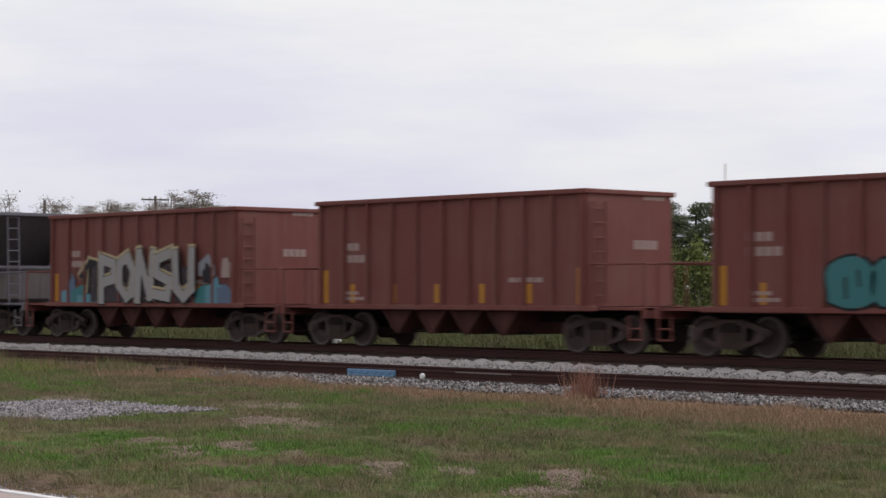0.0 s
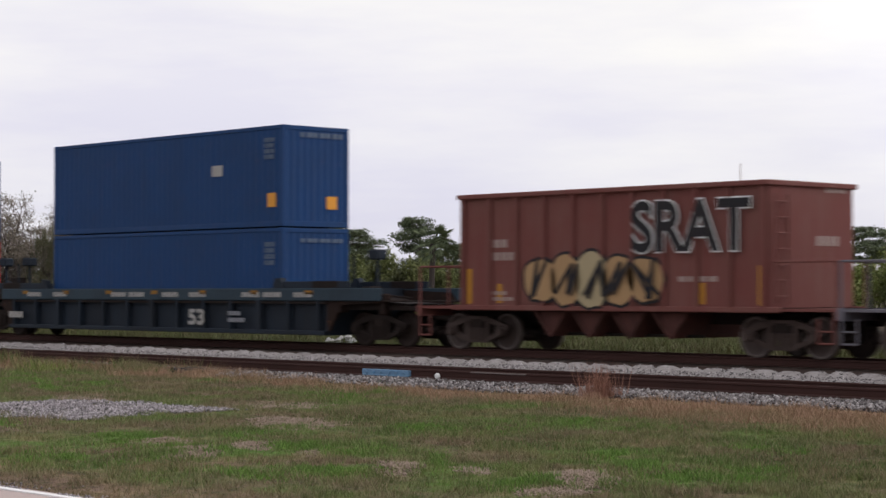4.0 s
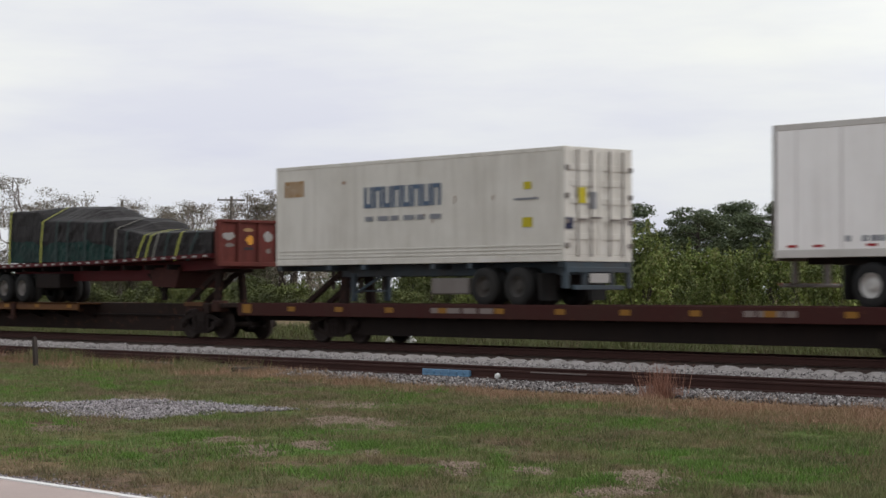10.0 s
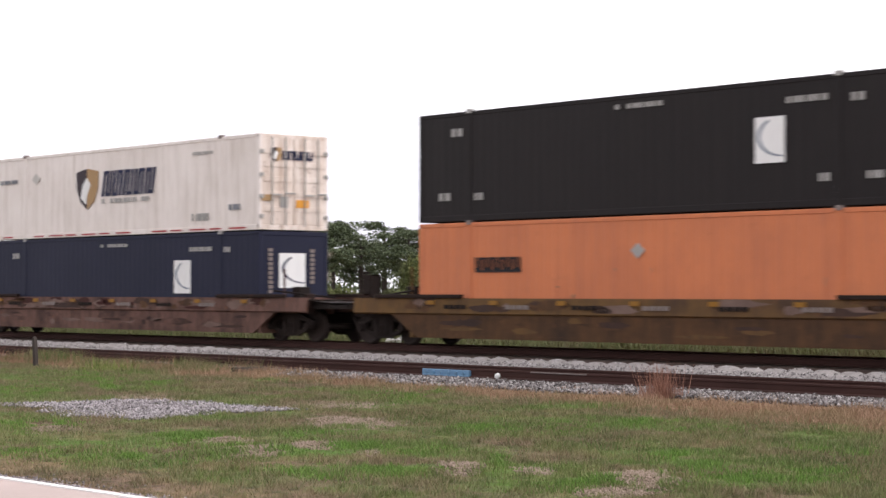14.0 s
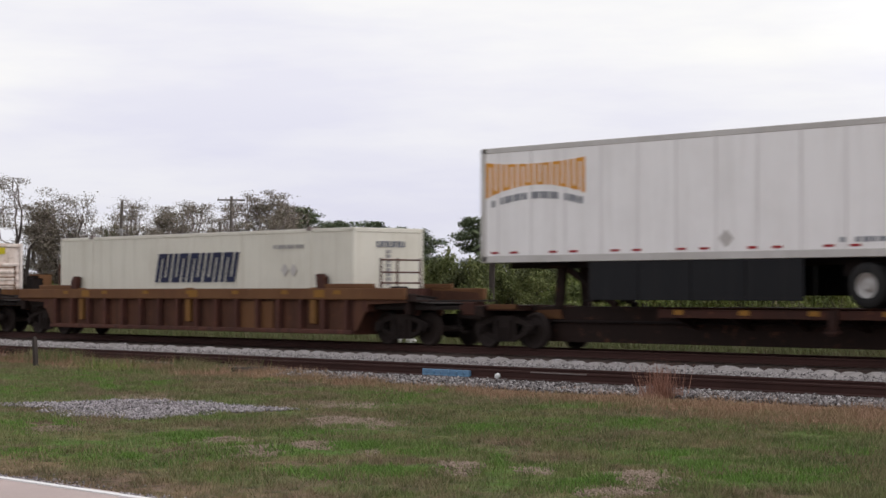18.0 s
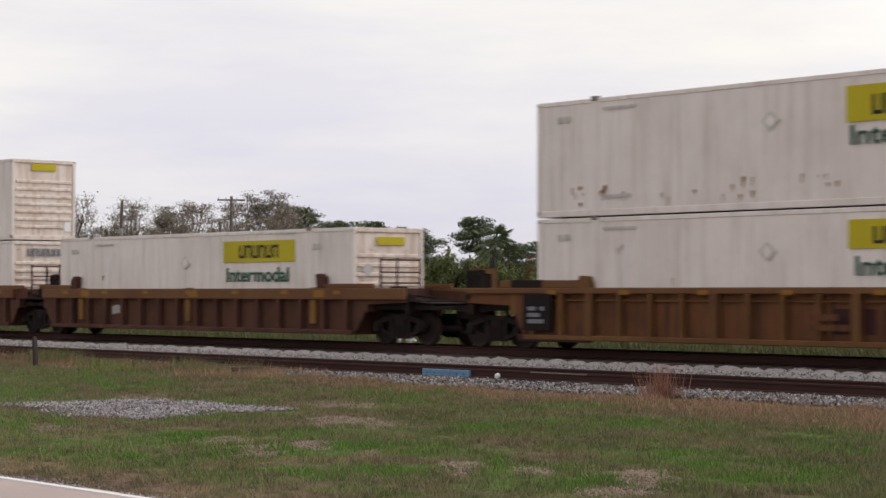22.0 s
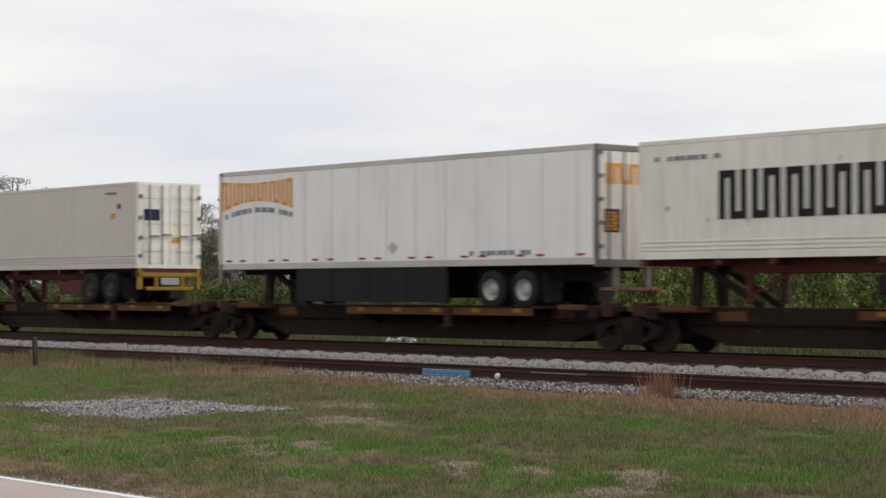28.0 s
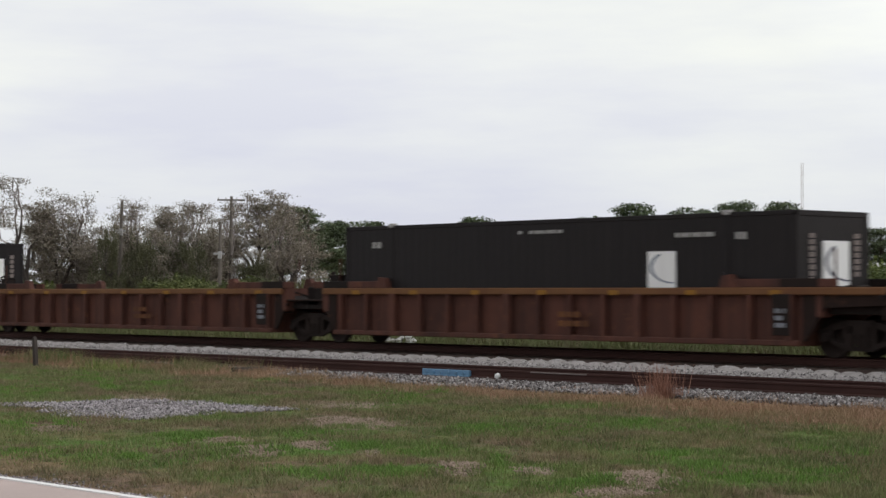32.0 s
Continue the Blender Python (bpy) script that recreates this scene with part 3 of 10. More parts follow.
gx = graded(-3500, 3500, -75, -8, 0.5, 1.18)
gy = graded(-2500, 4000, 8.5, 42, 0.4, 1.18)
gv = [(x, y, ground_height(x, y)) for y in gy for x in gx]
nx = len(gx)
gf = [(j * nx + i, j * nx + i + 1, (j + 1) * nx + i + 1, (j + 1) * nx + i) for j in range(len(gy) - 1) for i in range(nx - 1)]


def lawn_material():
    mt = bpy.data.materials.new("lawn")
    mt.use_nodes = True
    nt = mt.node_tree
    bs = nt.nodes["Principled BSDF"]
    ge = nt.nodes.new("ShaderNodeNewGeometry")
    n1 = tex(nt, "ShaderNodeTexNoise", Scale=0.75, Detail=5.0, Roughness=0.6)
    n2 = tex(nt, "ShaderNodeTexNoise", Scale=2.6, Detail=6.0, Roughness=0.7)
    n3 = tex(nt, "ShaderNodeTexNoise", Scale=22.0, Detail=4.0, Roughness=0.7)
    for n in (n1, n2, n3):
        nt.links.new(ge.outputs["Position"], n.inputs["Vector"])
    green = blend(nt, n3.outputs["Fac"], (0.03, 0.042, 0.013), (0.085, 0.105, 0.032))
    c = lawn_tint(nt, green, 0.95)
    c = blend(nt, ramp(nt, n2.outputs["Fac"], 0.60, 0.68), c, (0.22, 0.16, 0.125))
    fine = blend(nt, ramp(nt, n3.outputs["Fac"], 0.35, 0.65), (0.5, 0.5, 0.5), (1.2, 1.2, 1.2))
    mul = nt.nodes.new("ShaderNodeMix")
    mul.data_type, mul.blend_type = "RGBA", "MULTIPLY"
    mul.inputs[0].default_value = 1.0
    nt.links.new(c, mul.inputs[6])
    nt.links.new(fine, mul.inputs[7])
    c = mul.outputs[2]
    nt.links.new(c, bs.inputs["Base Color"])
    bs.inputs["Roughness"].default_value = 0.95
    bs.inputs["Specular IOR Level"].default_value = 0.1
    bp = tex(nt, "ShaderNodeBump", Strength=0.8, Distance=0.05)
    nt.links.new(n3.outputs["Fac"], bp.inputs["Height"])
    nt.links.new(bp.outputs[0], bs.inputs["Normal"])
    return mt


LAWN = lawn_material()
ground = tagged(new("ground", loose("ground", gv, gf, LAWN)), "patchy green and dry brown grass ground", "ground", kind="structure")

# the road on which the camera's side lies, with its painted edge line
road = solid("road", Form().prism([(-8.5, GROUND_Z - 0.3), (9.2, GROUND_Z - 0.3), (9.2, GROUND_Z + 0.03), (4.2, GROUND_Z + 0.07), (-3.0, GROUND_Z + 0.05), (-8.5, GROUND_Z + 0.02)], "x", -600, 600),
             ROAD, "pale worn road surface beside the grass", "road", kind="structure")
solid("road_edge_line", Form().box(-600, 600, 9.0, 9.09, GROUND_Z + 0.02, GROUND_Z + 0.043), LINE, "painted white edge line of the road", "road marking", kind="structure")


def rail_profile(y, top):
    """A rail in section, as (y, z)."""
    h = [(0.036, 0), (0.037, -0.035), (0.012, -0.05), (0.009, -0.145), (0.07, -0.168), (0.07, -0.18)]
    return [(y - a, top + b) for a, b in h[::-1]] + [(y + a, top + b) for a, b in h]


def track(name, label, cy, top, bed_mat, bed_half, ballast_top):
    tr = thing(name, label, "railway track", kind="structure")
    for sgn in (-1, 1):
        part("rail", Form().prism(rail_profile(cy + sgn * GAUGE, top), "x", -1000, 1000), RAIL, tr)
    shoulder = bed_half + 0.75
    part("ballast_bed", Form().prism([(cy - shoulder, top - 0.62), (cy - bed_half, ballast_top), (cy + bed_half, ballast_top), (cy + shoulder, top - 0.62)], "x", -1000, 1000), bed_mat, tr)
    return tr


track_far = track("track_far", "rusty main track on dark stained ballast", TRACK_FAR, 0.0, BALLAST_DARK, 1.65, -0.2)
track_near = track("track_near", "rusty siding track in pale grey ballast", TRACK_NEAR, ZN, BALLAST_MIX, 1.5, ZN - 0.21)

# ---- the train: running gear and car bodies ----
MOVERS = []


def rolling(name, label, category, s, z=0.0, group=""):
    """A thing that rides with the train; s: its place along the train."""
    ob = thing(name, label, category, group, pose(s, TRACK_FAR, z))
    MOVERS.append((ob, s, z))
    return ob


def bogie_meshes():
    fr = Form()
    # an open cast frame: sloping upper arms, a lower sling round the spring nest, bearing ends
    for k in (-1, 1):
        fr.bar((k * 1.12, 0, 0.56), (k * 0.36, 0, 0.78), 0.13, 0.13).bar((k * 0.86, 0, 0.42), (k * 0.30, 0, 0.24), 0.12, 0.11).bar((k * 0.36, 0, 0.25), (k * 0.36, 0, 0.80), 0.12, 0.12)
        fr.rbox(k * 0.9 - 0.13, k * 0.9 + 0.13, -0.10, 0.10, 0.36, 0.62, 0.03)
        fr.rod((k * 0.9, -0.19, 0.46), (k * 0.9, -0.05, 0.46), 0.105, 10)
    fr.bar((-0.42, 0, 0.79), (0.42, 0, 0.79), 0.13, 0.12).bar((-0.38, 0, 0.23), (0.38, 0, 0.23), 0.13, 0.1)
    for x in (-0.2, 0.0, 0.2):
        fr.rod((x, -0.06, 0.26), (x, -0.06, 0.56), 0.075, 8)
    side = fr.mesh("side_frame", BOGIE)
    light = fr.mesh("side_frame", BOGIE_LIGHT)
    bo = Form().rbox(-0.22, 0.22, -1.05, 1.05, 0.52, 0.80, 0.03).rod((0, 0, 0.8), (0, 0, 0.95), 0.2, 12)
    bo.bar((-0.62, -0.45, 0.5), (-0.62, 0.45, 0.5), 0.1, 0.12).bar((0.62, -0.45, 0.5), (0.62, 0.45, 0.5), 0.1, 0.12)
    wh = Form().lathe([(0.09, 0.05), (0.12, 0.05), (0.30, 0.0), (0.40, 0.02), (0.41, 0.055), (0.46, 0.055), (0.462, -0.05), (0.485, -0.055), (0.485, -0.08), (0.40, -0.08), (0.12, -0.05), (0.09, -0.05)], (0, 0, 0), 28)
    ax = Form().rod((0, -0.95, 0), (0, 0.95, 0), 0.085, 10)
    return side, light, bo.mesh("truck", BOGIE), wh.mesh("wheel", WHEEL, True), wh.mesh("wheel", WHEEL_LIGHT, True), ax.mesh("axle", WHEEL, True)


SIDE_FRAME, SIDE_FRAME_LIGHT, BOLSTER, WHEEL_MESH, WHEEL_MESH_LIGHT, AXLE_MESH = bogie_meshes()


TREAD_MESH = Form().lathe([(0.405, 0.05), (0.41, 0.062), (0.464, 0.062), (0.466, -0.045), (0.46, -0.05)], (0, 0, 0), 28, False).mesh("wheel_tread", TREAD, True)


def bogie(car, x, light=False):
    """A two-axle truck under a car at x."""
    tr = part("truck", BOLSTER, None, car)
    tr.location.x = x
    for sy in (-1, 1):
        sf = part("side_frame", SIDE_FRAME_LIGHT if light else SIDE_FRAME, None, tr)
        sf.location.y, sf.rotation_euler.z = sy * 0.98, 0 if sy < 0 else math.pi
    for ax in (-0.88, 0.88):
        a = part("axle", AXLE_MESH, None, tr)
        a.location = (ax, 0, 0.46)
        for sy in (-1, 1):
            w = part("wheel", WHEEL_MESH_LIGHT if light else WHEEL_MESH, None, tr)
            w.location, w.rotation_euler.z = (ax, sy * 0.755, 0.46), 0 if sy > 0 else math.pi
            if light:
                r = part("wheel_tread", TREAD_MESH, None, tr)
                r.location, r.rotation_euler.z = w.location, w.rotation_euler.z
    return tr


def couplers(car, x0, x1):
    for x, d in ((x0, -1), (x1, 1)):
        if x is None:
            continue
        part("coupler", Form().rbox(x - 0.45, x + 0.45, -0.11, 0.11, 0.72, 0.96, 0.03).rbox(x + d * 0.3 - 0.15, x + d * 0.3 + 0.15, -0.2, 0.2, 0.70, 1.0, 0.05), BOGIE, car)
        part("air_hose", Form().rod((x - d * 0.2, -0.3, 0.72), (x + d * 0.05, -0.3, 0.35), 0.03).rod((x + d * 0.05, -0.3, 0.35), (x + d * 0.3, -0.25, 0.42), 0.03), UNDER, car)


def ladder(name, car, x, y, z0, z1, mat, across="y", width=0.42, n=6, lean=0.0):
    """A ladder: two stiles and n rungs. across: the way its rungs run."""
    f = Form()
    d = Vector((0, width / 2, 0)) if across == "y" else Vector((width / 2, 0, 0))
    a, b = Vector((x, y, z0)), Vector((x + lean, y, z1))
    for k in (-1, 1):
        f.rod(a + k * d, b + k * d, 0.028, 6)
    for i in range(n):
        c = a.lerp(b, (i + 0.5) / n)
        f.rod(c - d, c + d, 0.02, 6)
    return part(name, f, mat, car)


def hopper_car(s0, s1, style, label):
    """An open-top hopper car whose body reaches from s0 to s1 along the train."""
    s, h = (s0 + s1) / 2, (s1 - s0) / 2
    car = rolling("hopper_car", label, "hopper car", s, group="hopper cars of the train")
    w, zb = 1.52, 1.12
    top = {"gray": 4.16, "brown": 3.92, "tan": 3.92}[style]
    mat = {"gray": HOPPER_GRAY, "brown": HOPPER_BROWN, "tan": HOPPER_TAN}[style]
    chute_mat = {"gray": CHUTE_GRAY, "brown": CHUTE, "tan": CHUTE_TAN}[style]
    sill = h + 1.75
    # side walls and their posts
    ends = h if style != "gray" else h - 0.12
    for sy in (-1, 1):
        if style == "gray":
            prof = [(-ends, zb), (ends, zb), (ends, top - 0.55), (h, top - 0.1), (-h, top - 0.1), (-ends, top - 0.55)]
            part("side_wall", Form().prism(prof, "y", sy * w, sy * (w - 0.04)), mat, car)
        else:
            part("side_wall", Form().box(-h, h, sy * w, sy * (w - 0.04), zb, top - 0.1), mat, car)
        npost = {"gray": 11, "brown": 11, "tan": 10}[style]
        for i in range(npost):
            x = -ends + 0.12 + (2 * ends - 0.24) * i / (npost - 1)
            part("side_post", Form().prism([(x - 0.06, sy * w), (x - 0.04, sy * (w + 0.11)), (x + 0.04, sy * (w + 0.11)), (x + 0.06, sy * w)], "z", zb, top - 0.1), mat, car)
        part("top_chord", Form().rbox(-h - 0.06, h + 0.06, sy * (w + 0.06) - 0.07, sy * (w + 0.06) + 0.07, top - 0.12, top, 0.02), mat, car)
        part("side_sill", Form().rbox(-h - 0.3, h + 0.3, sy * (w + 0.02) - 0.07, sy * (w + 0.02) + 0.07, zb - 0.11, zb + 0.02, 0.02), mat if style != "gray" else HOPPER_GRAY, car)
    if style == "tan":
        for sy in (-1, 1):
            part("diagonal_brace", Form().bar((-h + 0.15, sy * (w + 0.05), zb), (-h + 1.05, sy * (w + 0.05), top - 0.15), 0.08, 0.10), CHUTE_TAN, car)
    # ends
    for d in (-1, 1):
        part("end_chord", Form().rbox(d * h - 0.07, d * h + 0.07, -w, w, top - 0.12, top, 0.02), mat, car)
        if style == "gray":
            part("slope_sheet", Form().prism([(d * h, top - 0.1), (d * (h - 1.5), 2.3), (d * (h - 1.5) - d * 0.05, 2.3), (d * h - d * 0.06, top - 0.1)], "y", -w + 0.05, w - 0.05), SLOPE_DARK, car)
            part("end_box", Form().rbox(d * (h - 1.5), d * (h - 0.14), -w + 0.05, w - 0.05, zb, 2.28, 0.12), END_GRAY, car)
            part("end_beam", Form().bar((d * (h - 0.12), -w, 2.32), (d * (h - 0.12), w, 2.32), 0.08, 0.08), mat, car)
            for y in (-w + 0.05, w - 0.05):
                part("corner_post", Form().box(d * (h - 0.3), d * (h - 0.12), y - 0.06, y + 0.06, zb, top - 0.1), mat, car)
            ladder("end_ladder", car, d * (h + 0.06), -w + 0.75, 0.8, top + 0.02, mat, n=9, lean=-d * 0.12)
        else:
            part("end_wall", Form().box(d * h, d * (h - 0.05), -w + 0.04, w - 0.04, zb, top - 0.1), HOPPER_TAN_END if style == "tan" else mat, car)
            if style == "tan":
                rnd = random.Random(3 + d)
                for i in range(13):
                    y, zt = -w + 0.2 + (i + rnd.random()) * (2 * w - 0.4) / 13, rnd.uniform(1.9, top - 0.15)
                    wd, run = rnd.uniform(0.02, 0.13), rnd.uniform(0.5, 1.6)
                    part("rust_streak", Form().prism([(y - wd, zt), (y - 0.6 * wd, zt - 0.6 * run), (y - 0.1 * wd, max(zb + 0.05, zt - run)), (y + 0.5 * wd, zt - 0.5 * run), (y + wd, zt - 0.1), (y + 0.3 * wd, zt + 0.12)], "x", d * h, d * (h + 0.006)), INK_RUST, car)
            ladder("end_ladder", car, d * (h + 0.09), -w + 0.35, 1.2, top - 0.3, mat, n=7)
        # platform beyond the body
        part("end_platform", Form().box(d * h, d * sill, -1.4, 1.4, zb - 0.08, zb - 0.02), mat, car)
        part("end_sill", Form().rbox(d * (sill - 0.12), d * sill, -1.45, 1.45, 0.85, 1.12, 0.02), mat, car)
        part("draft_sill", Form().box(d * (h - 1.5), d * (sill + 0.1), -0.25, 0.25, 0.78, 1.05), UNDER, car)
        part("handrail", Form().rod((d * (sill - 0.05), -1.4, 1.05), (d * (sill - 0.05), -1.4, 2.12), 0.03).rod((d * (sill - 0.05), -1.4, 2.12), (d * h, -1.4, 2.12), 0.025)
             .rod((d * (sill - 0.05), -1.4, 2.12), (d * (sill - 0.05), 1.4, 2.12), 0.025).rod((d * (sill - 0.05), 1.4, 1.05), (d * (sill - 0.05), 1.4, 2.12), 0.03)
             .rod((d * (sill - 0.05), -0.4, 1.05), (d * (sill - 0.05), -0.4, 2.12), 0.025), mat, car)
        part("step", Form().rod((d * (sill - 0.1), -1.45, 0.9), (d * (sill - 0.1), -1.45, 0.35), 0.025).rod((d * (sill - 0.5), -1.45, 0.9), (d * (sill - 0.5), -1.45, 0.35), 0.025)
             .rod((d * (sill - 0.1), -1.45, 0.36), (d * (sill - 0.5), -1.45, 0.36), 0.025).rod((d * (sill - 0.1), -1.45, 0.62), (d * (sill - 0.5), -1.45, 0.62), 0.02), mat, car)
    part("load_floor", Form().box(-h + 0.1, h - 0.1, -w + 0.05, w - 0.05, 2.2, 2.25), SLOPE_DARK, car)
    # centre sill and discharge chutes
    part("centre_sill", Form().box(-h, h, -0.3, 0.3, 0.72, 1.05), UNDER, car)
    part("belly", Form().box(-h + 0.3, h - 0.3, -1.35, 1.35, 0.98, zb), UNDER, car)
    span = 2 * (h - 2.35)
    chutes = 4 if style == "brown" else 3
    for i in range(chutes):
        a = -span / 2 + span * i / chutes
        b = a + span / chutes
        c = (a + b) / 2
        if style == "gray":
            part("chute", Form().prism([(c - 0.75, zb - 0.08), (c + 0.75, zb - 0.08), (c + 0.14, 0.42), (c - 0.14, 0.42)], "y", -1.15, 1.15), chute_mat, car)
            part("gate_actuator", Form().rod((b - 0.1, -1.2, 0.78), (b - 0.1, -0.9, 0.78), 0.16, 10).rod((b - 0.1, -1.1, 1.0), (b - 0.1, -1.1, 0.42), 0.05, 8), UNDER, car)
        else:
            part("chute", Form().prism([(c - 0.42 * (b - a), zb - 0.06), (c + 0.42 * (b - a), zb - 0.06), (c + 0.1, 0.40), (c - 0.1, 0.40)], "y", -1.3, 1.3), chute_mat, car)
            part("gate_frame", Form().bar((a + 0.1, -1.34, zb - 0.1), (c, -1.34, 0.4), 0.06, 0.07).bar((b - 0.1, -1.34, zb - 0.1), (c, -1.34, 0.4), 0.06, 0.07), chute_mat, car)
    part("bottom_pipe", Form().rod((-span / 2, -0.9, 0.45), (span / 2, -0.9, 0.45), 0.04), UNDER, car)
    k = 4.85 if style != "gray" else 5.1
    bogie(car, -k, True)
    bogie(car, k, True)
    couplers(car, -sill - 0.1, sill + 0.1)
    # safety yellow stripes, number bars
    for x, z0, z1 in ((-ends + 0.3, zb + 0.05, 2.05), (ends - 0.22, zb + 0.05, 2.05)):
        part("reflector_stripe", Form().box(x - 0.09, x + 0.09, -w - 0.006, -w, z0, z1), INK_AMBER, car)
    marks = {"brown": 5, "tan": 4, "gray": 3}[style]
    for i in range(marks):
        x = -ends + (i + 1.0) * 2 * ends / (marks + 1) - 0.25
        part("reflector_stripe", Form().box(x - 0.08, x + 0.08, -w - 0.006, -w, zb + 0.07, zb + 0.55), INK_AMBER, car)
    if style == "gray":
        pitch = (2 * ends - 0.24) / (npost - 1)
        bay = lambda x: -ends + 0.12 + round((x + ends - 0.12) / pitch) * pitch + 0.08
        for x in (bay(-2.25), bay(0.6), bay(0.6) + pitch):
            part("placard", Form().box(x, x + 0.36, -w - 0.012, -w, 1.32, 1.72), INK_LIME, car, "yellow square placard")
        part("placard", Form().box(bay(-2.25) - 0.02, bay(-2.25) + 0.38, -w - 0.01, -w, 1.75, 2.0), INK_WHITE, car)
        f = Form()
        for i in range(20):
            a = 0.012 * (i * 7 % 5)
            if i not in (4, 12):
                f.box(bay(h - 1.5) + 0.02 + a, bay(h - 1.5) + 0.23, -w - 0.009, -w, 1.35 + i * 0.132, 1.35 + i * 0.132 + 0.085)
        part("lettering_mark", f, INK_FADED, car, "upright row of pale lettering bars")
        f = Form()
        for i in range(9):
            f.box(-h + 0.35, -h + 0.47, -w - 0.009, -w, 2.6 + i * 0.13, 2.6 + i * 0.13 + 0.09)
            f.box(h - 0.5, h - 0.38, -w - 0.009, -w, 2.7 + i * 0.13, 2.7 + i * 0.13 + 0.09)
        part("lettering_mark", f, INK_PALE, car)
        number_bars(car, -h + 0.9, 3.45, 2, 0.85, INK_DUSK, w)
        number_bars(car, -h + 0.9, 1.35, 3, 0.9, INK_DUSK, w, 0.06)
    elif style == "brown":
        number_bars(car, -h + 0.95, 2.25, 2, 1.0, INK_CHALK, w, 0.2)
        number_bars(car, -h + 1.0, 1.25, 2, 0.9, INK_CHALK, w, 0.09)
        number_bars(car, h - 2.6, 1.7, 1, 1.2, INK_CHALK, w, 0.12)
        f = Form()
        for i in range(4):
            f.box(h + 0.003, h + 0.011, 0.15 + i * 0.22, 0.15 + i * 0.22 + 0.17, 2.5, 2.72)
            f.box(h + 0.003, h + 0.011, 0.5 + i * 0.2, 0.5 + i * 0.2 + 0.16, 3.7, 3.8)
        part("number_mark", f, INK_CHALK, car)
    else:
        number_bars(car, -h + 1.5, 2.25, 2, 0.62, INK_DUSK, w, 0.2)
        number_bars(car, -h + 0.9, 1.75, 2, 0.5, INK_GREY, w, 0.07)
        part("placard", Form().box(h - 1.25, h - 0.95, -w - 0.01, -w, 1.45, 1.72), INK_BLACK, car)
        part("placard", Form().box(h - 1.22, h - 0.98, -w - 0.01, -w, 1.75, 2.0), INK_WHITE, car)
        for x in (-3.2, -1.5, 0.6, 2.2):
            number_bars(car, x, 2.05, 1, 0.4, INK_GREY, w, 0.06)
    return car


def number_bars(car, x, z, rows, width, mat, w, hgt=0.17, name="number_mark"):
    """Rows of short bars where a number or small print stands."""
    f = Form()
    for r in range(rows):
        k = 4
        for i in range(k):
            if (i + r) % 5 == 4:
                continue
            f.box(x + i * width / k, x + (i + 0.8) * width / k, -w - 0.009, -w + 0.002, z + r * hgt * 1.6, z + r * hgt * 1.6 + hgt)
    return part(name, f, mat, car)


